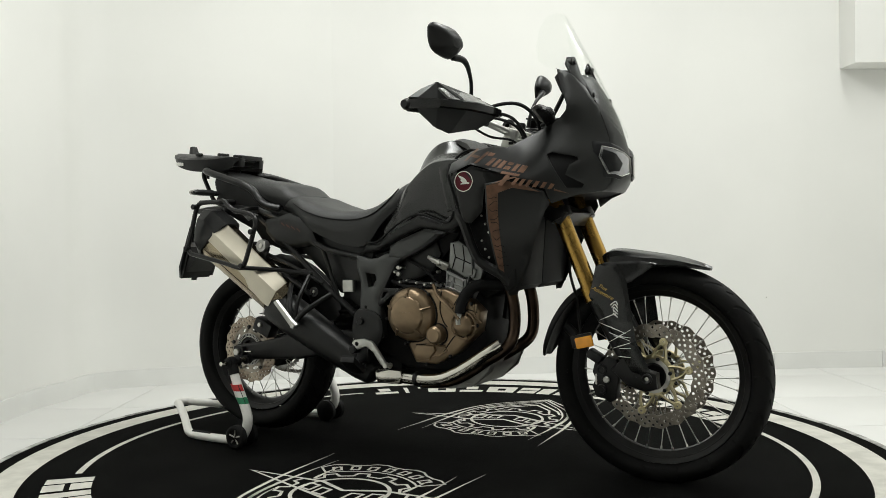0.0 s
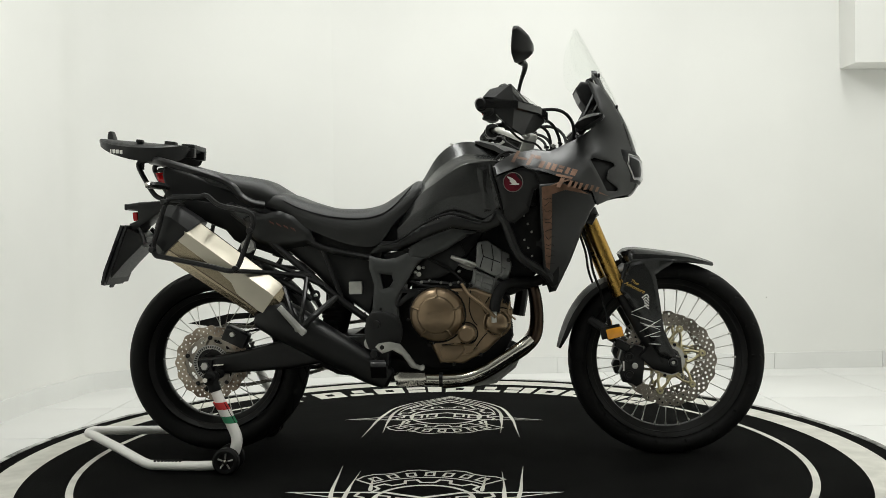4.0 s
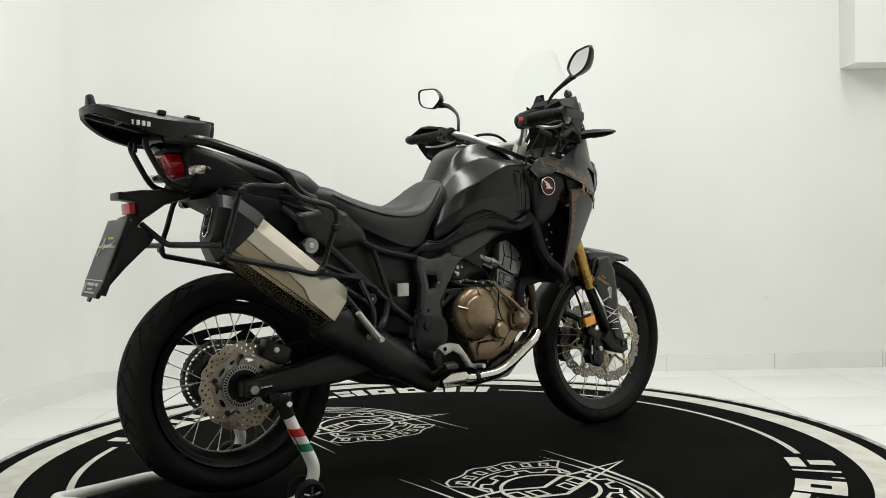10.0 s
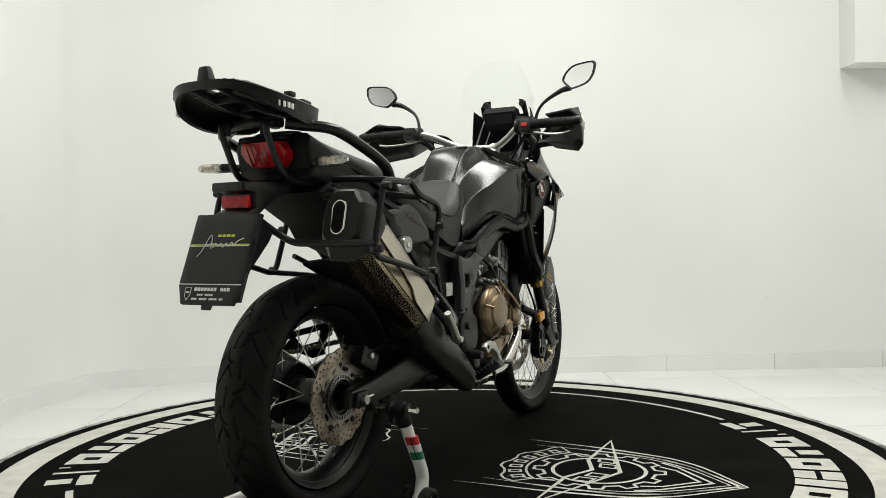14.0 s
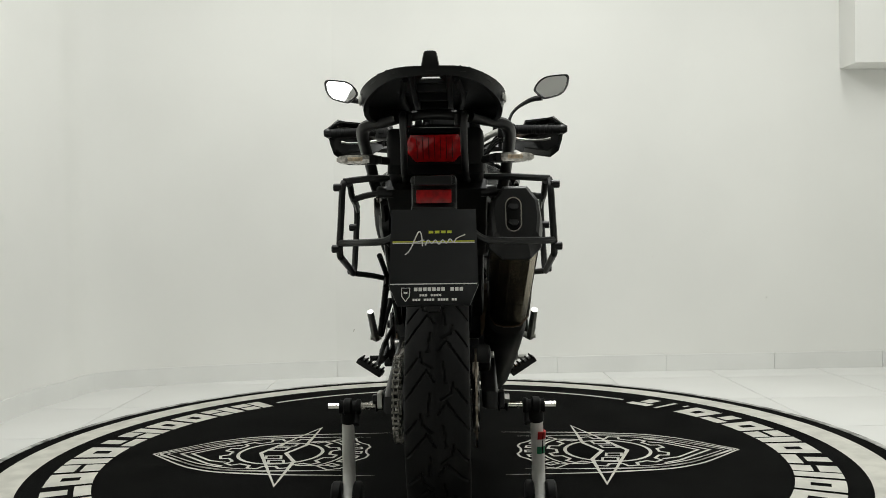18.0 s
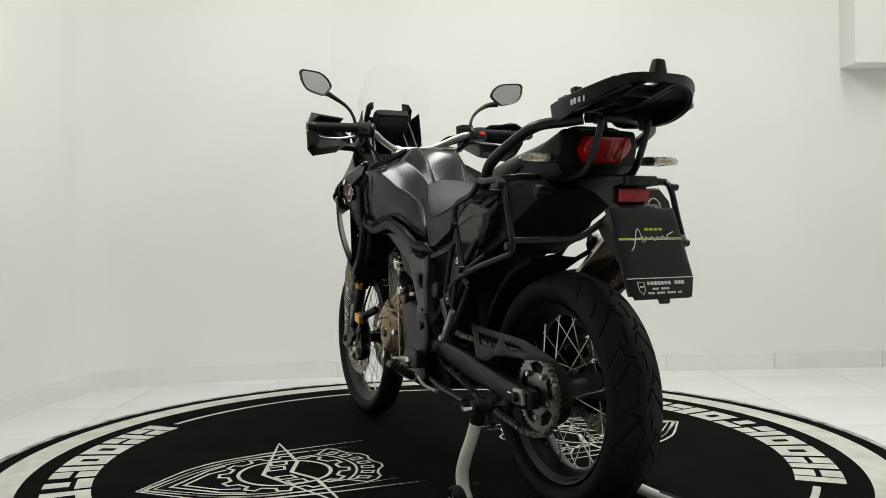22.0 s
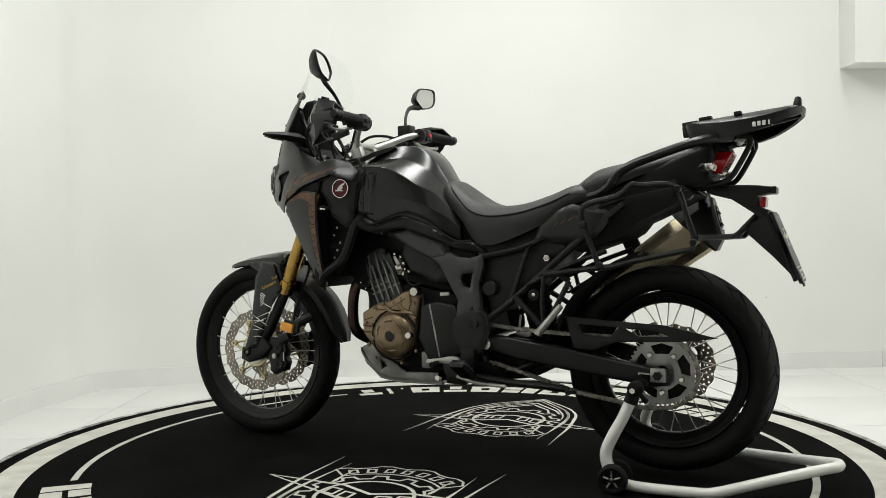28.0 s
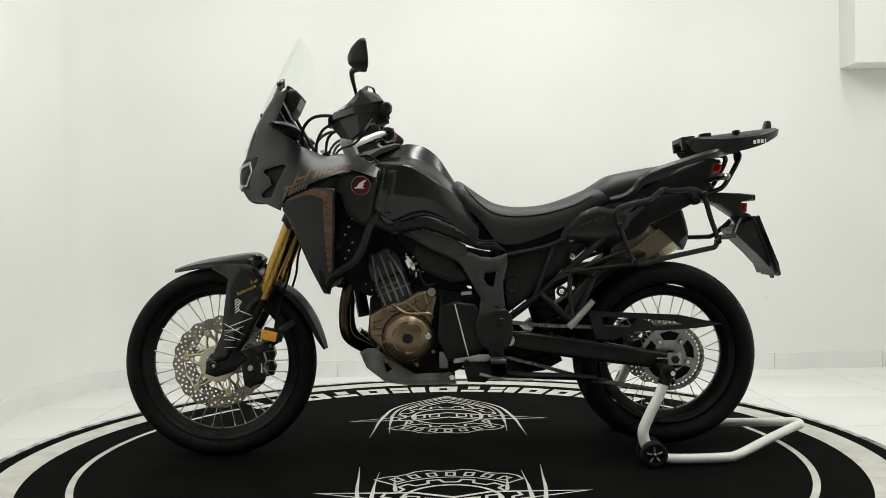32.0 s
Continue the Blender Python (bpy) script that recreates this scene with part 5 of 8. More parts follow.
bp("head_cover", prism([(0.921, 0.737), (0.954, 0.744), (1.002, 0.711), (1.003, 0.632), (0.976, 0.620), (0.915, 0.655)], -0.10, -0.147, 0.006, 2), CYL, engine)
bp("head_cover", prism([(0.907, 0.648), (0.985, 0.620), (0.976, 0.560), (0.902, 0.586)], -0.10, -0.1505, 0.006, 2), CYL, engine)
for line in ([(0.935, 0.732), (0.942, 0.690), (0.998, 0.668)], [(0.942, 0.690), (0.930, 0.652)], [(0.970, 0.728), (0.975, 0.682), (0.968, 0.640)]):
    bp("casting_seam", tube([(x, -0.1476, z) for x, z in line], 0.0018, 6, smooth=False), DARK, engine)
for line in ([(0.916, 0.634), (0.974, 0.613), (0.968, 0.574), (0.911, 0.594), (0.916, 0.634)], [(0.938, 0.626), (0.932, 0.586)], [(0.914, 0.612), (0.970, 0.592)]):
    bp("casting_rib", tube([(x, -0.152, z) for x, z in line], 0.0028, 6, smooth=False), CYL, engine)
bp("casting_seam", tube([(0.912, -0.150, 0.652), (0.980, -0.150, 0.619)], 0.0032, 6, smooth=False), DARK, engine)
for x, z, r in ((0.735, 0.606, 0.006), (0.762, 0.612, 0.004), (0.80, 0.604, 0.005), (0.832, 0.598, 0.006), (0.858, 0.604, 0.004), (0.715, 0.640, 0.006), (0.742, 0.655, 0.005), (0.875, 0.596, 0.007)):
    bp("engine_bolt", lathe([(1e-4, -0.166), (r * 0.6, -0.166), (r, -0.162), (r, -0.12)], 10, "y", (x, 0, z)), ALU, engine)
bp("wiring_loom", tube([(0.70, -0.158, 0.610), (0.74, -0.162, 0.596), (0.80, -0.160, 0.590), (0.86, -0.158, 0.592), (0.90, -0.155, 0.575)], 0.0055, 8), DARK, engine)
bp("wiring_loom", tube([(0.72, -0.150, 0.70), (0.79, -0.156, 0.668), (0.84, -0.156, 0.640), (0.87, -0.154, 0.610)], 0.0048, 8), DARK, engine)
for k in range(3):
    bp("injector", tube([(0.846 + 0.004 * k, -0.152 + 0.012 * k, 0.686 - 0.010 * k), (0.884, -0.152 + 0.012 * k, 0.674 - 0.010 * k), (0.918, -0.15 + 0.012 * k, 0.660 - 0.008 * k)], [0.004, 0.0075, 0.006], 8, smooth=False), ALU, engine)
bp("injector_collar", lathe([(0.004, -0.008), (0.012, -0.006), (0.012, 0.006), (0.004, 0.008)], 12, "x", (0.882, -0.150, 0.672)), ALU, engine)
# seams and ribs cast into the right cover
bp("case_seam", tube([(0.788 + 0.093 * math.cos(t), -0.1692, 0.500 + 0.093 * math.sin(t)) for t in np.linspace(0, 2 * math.pi, 33)[:-1]], 0.0030, 6, 1, True), DARK, engine)
bp("case_seam", tube([(0.884 + 0.036 * math.cos(t), -0.1692, 0.436 + 0.036 * math.sin(t)) for t in np.linspace(-2.2, 2.4, 20)], 0.0024, 6, 1), DARK, engine)
for line in ([(0.899, 0.578), (0.893, 0.520), (0.905, 0.480), (0.919, 0.462)], [(0.912, 0.415), (0.880, 0.398), (0.842, 0.402), (0.800, 0.398)], [(0.960, 0.556), (0.940, 0.520), (0.948, 0.500)], [(1.030, 0.512), (1.000, 0.520), (0.972, 0.512)], [(0.985, 0.424), (0.960, 0.440), (0.935, 0.420), (0.90, 0.372)]):
    bp("case_seam", tube([(x, -0.1688, z) for x, z in line], 0.0020, 6, 4), DARK, engine)
for line in ([(0.914, 0.548), (0.966, 0.486)], [(0.924, 0.556), (0.974, 0.498)], [(1.028, 0.540), (1.020, 0.500), (1.046, 0.480)], [(0.842, 0.401), (0.908, 0.398), (0.917, 0.386), (0.892, 0.367), (0.842, 0.360), (0.834, 0.380), (0.842, 0.401)]):
    bp("case_rib", tube([(x, -0.1695, z) for x, z in line], 0.0036, 6, smooth=False), BRONZE, engine)
for t in np.linspace(0, 2 * math.pi, 6)[:-1]:
    bp("pump_rib", tube([(0.984 + r * math.cos(t), -0.186 + 0.25 * (r - 0.02), 0.470 + r * math.sin(t)) for r in (0.014, 0.044)], 0.0032, 6, smooth=False), BRONZE, engine)
bp("pump_ring", tube([(0.984 + 0.043 * math.cos(t), -0.176, 0.470 + 0.043 * math.sin(t)) for t in np.linspace(0, 2 * math.pi, 25)[:-1]], 0.0040, 6, 1, True), BRONZE, engine)
both("exhaust_hanger", tube([(0.15, 0.170, 0.705), (0.26, 0.168, 0.665), (0.41, 0.163, 0.598)], 0.008, 8), BLACK)
bp("exhaust_hanger", tube([(0.14, -0.175, 0.665), (0.25, -0.178, 0.625), (0.37, -0.178, 0.555)], 0.010, 8), BLACK)
bp("throttle_link", tube([(0.88, 0.135, 0.63), (0.885, 0.142, 0.66), (0.90, 0.140, 0.685), (0.905, 0.135, 0.70)], [0.012, 0.016, 0.012, 0.008], 8), CHROME, engine)
for k in range(3):
    bp("hose_clamp", lathe([(0.013, 0), (0.016, 0), (0.016, 0.007), (0.013, 0.007)], 16, "x", (0.866 + 0.012 * k, 0.13, 0.63 + 0.024 * k), True), CHROME, engine)
bp("throttle_link", tube([(0.835, -0.14, 0.69), (0.87, -0.145, 0.675), (0.905, -0.14, 0.665), (0.925, -0.138, 0.655)], [0.007, 0.010, 0.008, 0.006], 8), ALU, engine)
for dz in (0, -0.022):
    bp("hose_clamp", disc(0.008, -0.15, -0.163, 12, "y", (0.727, 0, 0.655 + dz)), ALU, engine)
bp("relay_rail", tube([(0.70, -0.15, 0.60), (0.76, -0.152, 0.606), (0.82, -0.152, 0.60), (0.88, -0.15, 0.60)], 0.008, 6), BLACK, engine)
bp("starter_bracket", panel([(0.705, 0.585), (0.665, 0.585), (0.645, 0.53), (0.655, 0.522), (0.70, 0.556), (0.77, 0.575), (0.77, 0.588)], lambda u, v: -0.17, -0.012, 0.02, [[(0.69, 0.573), (0.672, 0.573), (0.662, 0.545)][::-1]], curl=0.002, lip=0.004), BLACK, engine)
bp("sprocket_cover", prism([(0.794, 0.525), (0.735, 0.54), (0.671, 0.530), (0.634, 0.469), (0.635, 0.374), (0.693, 0.337), (0.769, 0.338), (0.805, 0.415)], 0.11, 0.165, 0.012, 3), PLASTIC, engine)
bp("sensor_tag", block(0.70, 0.165, 0.566, 0.036, 0.008, 0.012, (0, 4, 0), 0.003), ALU, engine)
bp("left_engine_block", block(0.78, 0.145, 0.34, 0.03, 0.03, 0.055, (0, 0, 0), 0.004), CYL, engine)

radiator = prism([(1.205, 0.86), (1.155, 0.86), (1.13, 0.62), (1.165, 0.585), (1.185, 0.60)], 0.0, 0.215, 0.006)
both("radiator", radiator, DARK, label="black radiator behind the shroud")
both("radiator_fan", lathe([(0.01, 0.0), (0.05, 0.004), (0.056, 0.0), (0.056, -0.02), (0.01, -0.02)], 28, "x", (1.135, 0.14, 0.73)), PLASTIC)
for i in range(6):
    both("radiator_bolt", disc(0.004, 0.215, 0.221, 8, "y", (1.10 - 0.012 * (i % 3), 0.0, 0.69 + 0.026 * i)), ALU)
both("inner_shroud", panel([(1.015, 0.80), (1.09, 0.835), (1.13, 0.90), (1.135, 0.66), (1.10, 0.63), (1.05, 0.70)], lambda u, v: 0.195, 0.01, 0.025), DARK)
both("cowl_stay", tube([(0.985, 0.215, 0.835), (1.014, 0.222, 0.80), (1.044, 0.222, 0.722), (1.075, 0.222, 0.675), (1.145, 0.212, 0.632), (1.166, 0.192, 0.592)], 0.016, 8), PLASTIC)
bp("front_frame", tube([(1.17, 0, 0.98), (1.12, 0, 0.80), (1.085, 0, 0.62), (1.06, 0, 0.48)], 0.022, 8), BLACK)
bp("steering_head", tube([(1.165, 0, 1.05), (1.245, 0, 0.86)], 0.035, 14, smooth=False), BLACK)

bp("throttle_body", prism([(0.70, 0.55), (0.69, 0.64), (0.78, 0.70), (0.90, 0.70), (0.93, 0.62), (0.92, 0.55)], -0.100, 0.092, 0.012), DARK)
bp("inner_frame", prism([(1.12, 0.80), (1.125, 0.64), (1.085, 0.575), (1.03, 0.555), (0.97, 0.58), (0.86, 0.62), (0.80, 0.68), (0.85, 0.80), (0.98, 0.86)], -0.108, 0.095, 0.015), DARK)
for z, x0 in ((0.64, 0.86), (0.675, 0.845), (0.71, 0.85)):
    both("frame_bolt", disc(0.006, 0.09, 0.128, 8, "y", (x0, 0, z)), ALU)

# skid plate
skid = [(1.068, 0.364), (1.040, 0.378), (1.010, 0.377), (0.943, 0.333), (0.880, 0.288), (0.755, 0.292), (0.736, 0.253), (0.905, 0.252), (0.983, 0.264), (1.045, 0.312)]
bp("skid_plate", panel(skid, lambda u, v: 0.118 - 0.1 * max(0, u - 1.0), 0.012, 0.018, [[(0.985, 0.33), (0.955, 0.305), (0.975, 0.295)][::-1]], curl=0.004), SKID, label="grey aluminium skid plate")
bp("skid_plate", panel(skid, lambda u, v: -0.112 + 0.1 * max(0, u - 1.0), -0.012, 0.018, curl=0.004), SKID)
bp("skid_floor", loft([[(x, y, z) for y, z in ((-0.115, b), (0.118, b), (0.118, b + 0.012), (-0.115, b + 0.012))] for x, b in ((1.06, 0.352), (1.035, 0.312), (0.98, 0.262), (0.90, 0.250), (0.74, 0.252))]), SKID)
bp("skid_bolt", disc(0.011, 0.115, 0.128, 12, "y", (0.752, 0, 0.276)), CHROME)

# exhaust
for s, x0 in ((0.045, 1.0), (-0.055, 1.0)):
    bp("header_pipe", tube([(1.02, s, 0.63), (1.075, s * 1.2, 0.625), (1.108, s * 1.5, 0.58), (1.122, s * 1.5, 0.50), (1.115, s * 1.5 - 0.01, 0.42), (1.075, s - 0.05, 0.375), (1.02, s - 0.075, 0.345)], 0.020, 12), BROWN, label="dark heat-stained header pipe")
bp("exhaust_pipe", tube([(1.095, -0.135, 0.41), (1.06, -0.15, 0.385), (1.0, -0.155, 0.345), (0.94, -0.158, 0.310), (0.88, -0.16, 0.288), (0.80, -0.16, 0.282), (0.73, -0.16, 0.284)], 0.020, 14), CHROME, label="polished exhaust pipe")
bp("exhaust_pipe", tube([(1.09, -0.09, 0.395), (1.03, -0.10, 0.345), (0.96, -0.11, 0.30), (0.89, -0.12, 0.272), (0.80, -0.125, 0.262)], 0.017, 12), BROWN)
bp("pipe_clamp", lathe([(0.021, 0), (0.0245, 0), (0.0245, 0.012), (0.021, 0.012)], 24, "x", (0.79, -0.16, 0.282), True), BLACK)
bp("catalyst_box", prism([(0.745, 0.31), (0.655, 0.312), (0.638, 0.30), (0.650, 0.262), (0.735, 0.262), (0.752, 0.285)], -0.185, -0.125, 0.008), CHROME)
axis0, axis1 = Vector((0.62, -0.160, 0.285)), Vector((0.205, -0.182, 0.525))


def oval_ring(c, along, half_y, half_n, n=24, power=2.6, twist=0.0):
    """A rounded ring round a slanted axis in the x-z plane."""
    t = along.normalized()
    nrm = Vector((-t.z, 0, t.x))
    ring = []
    for i in range(n):
        w = 2 * math.pi * i / n
        a, b = math.cos(w), math.sin(w)
        a, b = math.copysign(abs(a) ** (2 / power), a), math.copysign(abs(b) ** (2 / power), b)
        ring.append(tuple(c + Vector((0, 1, 0)) * a * half_y + nrm * b * half_n))
    return ring


ax = axis1 - axis0
bp("exhaust_cover", loft([oval_ring(axis0 + ax * k, ax, hy, hn) for k, hy, hn in ((-0.02, 0.022, 0.024), (0.0, 0.034, 0.036), (0.10, 0.042, 0.045), (0.45, 0.050, 0.058), (0.80, 0.056, 0.066), (0.97, 0.058, 0.062), (1.0, 0.05, 0.055))]), PLASTIC, label="black exhaust heat cover")
bp("cover_bolt", disc(0.010, -0.238, -0.248, 10, "y", (0.335, 0, 0.462)), ALU)
sil0, sil1 = Vector((0.250, -0.186, 0.537)), Vector((-0.055, -0.194, 0.757))
sx = sil1 - sil0
st = sx.normalized()
snrm = Vector((-st.z, 0, st.x)).normalized()
snrm = snrm if snrm.z > 0 else -snrm
SIL_LONG = sx.length


def on_sil(u, a, b, off=0.0, big=1.0):
    """u along from the front end, a out to the right and b up across it in shares of the half sizes, off proud of it."""
    k = max(0.0, min(1.2, u / SIL_LONG))
    wide, tall = (0.053 + 0.005 * k) * big + off, (0.067 + 0.012 * k) * big + off
    p = sil0 + st * u + snrm * (b * tall)
    return (p.x, sil0.y + (sil1.y - sil0.y) * k - a * wide, p.z)


SIL_RING = ((-0.35, 1.0), (0.45, 1.0), (1.0, 0.46), (1.0, -0.52), (0.93, -0.66), (0.62, -0.94), (0.25, -1.0), (-0.25, -1.0), (-0.68, -0.88), (-0.95, -0.5), (-1.0, 0.4))
bp("silencer", loft([[on_sil(u, a, b, 0, big) for a, b in SIL_RING] for u, big in ((-0.012, 0.72), (0.012, 0.95), (0.03, 1.0), (0.375, 1.0), (0.392, 0.99))]), TINTED, label="heat-tinted brushed steel silencer", angle=8)
bp("silencer_seam", tube([on_sil(0.030, a, b, 0.0008) for a, b in SIL_RING], 0.0022, 6, 1, True, smooth=False), BROWN)
bp("silencer_seam", tube([on_sil(u, 1.0, -0.52, 0.0004) for u in (0.03, 0.385)], 0.0014, 6, smooth=False), BROWN)


def shield_foot(u):
    """The lower edge of the heat shield, which steps down towards the front."""
    for (u0, b0), (u1, b1) in zip(SHIELD_EDGE, SHIELD_EDGE[1:]):
        if u <= u1:
            return b0 + (b1 - b0) * (u - u0) / (u1 - u0)
    return SHIELD_EDGE[-1][1]


SHIELD_EDGE = [(0.0, -0.50), (0.034, -0.48), (0.118, -0.39), (0.152, -0.14), (0.215, -0.05), (0.262, -0.03), (0.300, -0.02), (0.380, 0.02)]
rows_out, rows_in = [], []
for u in (0.012, 0.030, 0.052, 0.076, 0.100, 0.118, 0.135, 0.152, 0.183, 0.215, 0.262, 0.300, 0.335, 0.364, 0.390):
    foot = shield_foot(u)
    dip = 0.004 if u < 0.02 else 0.0
    side = [(0.36, 1.0), (0.45, 1.0), (0.72, 0.72), (1.0, 0.46), (1.0, 0.20), (1.0, foot)]
    rows_out.append([on_sil(u, a, b, 0.006 - dip) for a, b in side])
    rows_in.append([on_sil(u, a, b, 0.001) for a, b in side[::-1]])
bp("heat_shield", loft([o + i for o, i in zip(rows_out, rows_in)]), TITAN, label="pale brushed steel heat shield", angle=16)


def cap_ring(u0, lean, big_y, big_n, drop=0.0):
    ring = []
    for a, b in ((-0.50, 1.0), (0.50, 1.0), (0.92, 0.55), (1.0, 0.0), (0.92, -0.60), (0.50, -1.0), (-0.50, -1.0), (-0.92, -0.60), (-1.0, 0.0), (-0.92, 0.55)):
        p = sil0 + st * (u0 + lean * b * big_n) + snrm * (b * big_n + drop)
        ring.append((p.x, sil1.y - a * big_y, p.z))
    return ring


cap_rings = [cap_ring(0.374, -0.22, 0.067, 0.089), cap_ring(0.392, -0.10, 0.070, 0.091), cap_ring(0.430, 0.20, 0.067, 0.086, 0.002), cap_ring(0.457, 0.40, 0.060, 0.072, -0.004), cap_ring(0.466, 0.40, 0.052, 0.063, -0.006)]
cap = bp("silencer_cap", loft(cap_rings), PLASTIC, label="black faceted silencer end cap", angle=16)
tip = sil0 + st * 0.4665 - snrm * 0.006
slot = []
for i in range(24):
    w = 2 * math.pi * i / 24
    up_by = math.sin(w) * 0.019 + math.copysign(0.020, math.sin(w))
    p = Vector((0, math.cos(w) * 0.019 + 0.008, 0)) + (snrm + st * 0.42) * up_by
    slot.append(p)
bp("outlet_ring", tube([tuple(tip + p + st * 0.002) for p in slot], 0.0028, 6, 1, True), CHROME, cap)
bp("outlet", loft([[tuple(tip + p + st * 0.0025) for p in slot], [tuple(tip + (p - Vector((0, 0.012, 0))) * 0.9 + Vector((0, 0.012, 0)) + st * 0.004) for p in slot]]), DARK, cap)
for k in (1, -1):
    bp("outlet_pipe", tube([tuple(tip + Vector((0, 0.008, 0)) + (snrm + st * 0.42) * 0.018 * k + st * 0.003), tuple(tip + Vector((0, 0.008, 0)) + (snrm + st * 0.42) * 0.018 * k + st * 0.0065)], 0.012, 14, smooth=False), BLACK, cap)
bp("silencer_mount", lathe([(0.010, -0.012), (0.022, -0.012), (0.024, 0), (0.022, 0.012), (0.010, 0.012)], 22, "y", (0.165, -0.20, 0.735), True), SPROCKET)
bp("mount_hub", disc(0.009, -0.215, -0.186, 14, "y", (0.165, 0, 0.735)), STEEL)
for k in range(3):
    bp("mount_web", block(0.165, -0.206, 0.735, 0.034, 0.006, 0.004, (0, 60 * k, 0), 0.001), SPROCKET)
bp("silencer_bracket", prism([(0.19, 0.73), (0.14, 0.75), (0.11, 0.69), (0.16, 0.66)], -0.195, -0.185, 0.003), BLACK)

# swingarm, chain and shock
arm_l = [(0.57, 0.432), (0.480, 0.428), (0.269, 0.396), (0.097, 0.365), (0.021, 0.352), (-0.03, 0.345), (-0.03, 0.30), (0.022, 0.292), (0.098, 0.304), (0.270, 0.326), (0.461, 0.357), (0.56, 0.378)]
bp("swingarm", prism(arm_l, 0.108, 0.150, 0.012, 3), BLACK, label="black aluminium swingarm")
arm_r = [(0.57, 0.432), (0.40, 0.428), (0.28, 0.420), (0.15, 0.385), (0.024, 0.362), (-0.03, 0.355), (-0.03, 0.31), (0.06, 0.303), (0.29, 0.318), (0.461, 0.35), (0.56, 0.378)]
bp("swingarm", prism(arm_r, -0.108, -0.150, 0.012, 3), BLACK)
bp("swingarm_bridge", prism([(0.50, 0.43), (0.40, 0.42), (0.40, 0.36), (0.50, 0.36)], -0.11, 0.11, 0.01), BLACK)
bp("pivot_shaft", tube([(0.56, -0.165, 0.405), (0.56, 0.165, 0.405)], 0.02, 14, smooth=False), STEEL)
for s in (1, -1):
    bp("axle_block", block(0.0, s * 0.158, 0.332, 0.046, 0.014, 0.042, bevel=0.004), ALU if s > 0 else BLACK)
    bp("axle_nut", disc(0.014, s * 0.162, s * 0.178, 6, "y", (0, 0, 0.332)), BLACK if s > 0 else STEEL)
    bp("adjuster", tube([(0.02, s * 0.155, 0.332), (0.06, s * 0.155, 0.334)], 0.005, 8, smooth=False), CHROME)
bp("chain_guard", panel([(0.29, 0.500), (0.21, 0.494), (-0.019, 0.481), (-0.172, 0.447), (-0.10, 0.437), (-0.028, 0.431), (0.077, 0.428), (0.13, 0.425), (0.202, 0.398), (0.262, 0.402)], lambda u, v: 0.152, 0.006, 0.018,
                        [[(0.245, 0.478), (0.12, 0.470), (0.15, 0.44), (0.235, 0.445)][::-1], [(0.10, 0.468), (0.0, 0.460), (-0.03, 0.448), (0.06, 0.445)][::-1]], curl=0.002), PLASTIC, label="black plastic chain guard")
chain = Mesh()
link = [(0.576, 0.464), (0.44, 0.448), (0.276, 0.440), (0.06, 0.436)]
path = [Vector((x, 0.109, z)) for x, z in link]
for k in range(19):
    path.append(Vector((-0.109 * math.sin(math.pi * k / 18), 0.109, REAR[2] + 0.109 * math.cos(math.pi * k / 18))))
path += [Vector((x, 0.109, z)) for x, z in ((0.06, 0.222), (0.135, 0.236), (0.269, 0.257), (0.442, 0.307), (0.576, 0.344), (0.63, 0.40))]
length = [0.0]
for a, b in zip(path, path[1:]):
    length.append(length[-1] + (b - a).length)
pitch, s_at = 0.0159, 0.0
ends = []
while s_at < length[-1]:
    k = max(i for i in range(len(length) - 1) if length[i] <= s_at)
    u = (s_at - length[k]) / max(1e-9, length[k + 1] - length[k])
    ends.append(path[k].lerp(path[k + 1], u))
    s_at += pitch
for i, (a, b) in enumerate(zip(ends, ends[1:])):
    off = 0.0075 if i % 2 else 0.0055
    for s in (off, -off):
        chain.join(tube([(a.x, a.y + s, a.z), ((a.x + b.x) / 2, a.y + s, (a.z + b.z) / 2), (b.x, b.y + s, b.z)], [0.0075, 0.0055, 0.0075], 6, smooth=False, flat=0.35))
    chain.join(tube([(a.x, a.y - 0.011, a.z), (a.x, a.y + 0.011, a.z)], 0.0042, 6, smooth=False))
bp("drive_chain", chain, CHAIN, label="greasy steel drive chain")
spring = [(0.40 + 0.06 * k / 96 + 0.045 * math.cos(2 * math.pi * k / 12), 0.045 * math.sin(2 * math.pi * k / 12), 0.42 + 0.20 * k / 96) for k in range(97)]
bp("shock_spring", tube(spring, 0.008, 8, 1), DARK)
bp("shock_body", tube([(0.40, 0, 0.40), (0.465, 0, 0.64)], 0.047, 18, smooth=False), DARK)
bp("shock_reservoir", lathe([(1e-4, 0.155), (0.022, 0.155), (0.026, 0.15), (0.026, 0.11)], 22, "y", (0.545, 0, 0.585)), BLACK)
bp("side_bracket", block(0.513, -0.148, 0.590, 0.044, 0.02, 0.042, bevel=0.003), ALU)

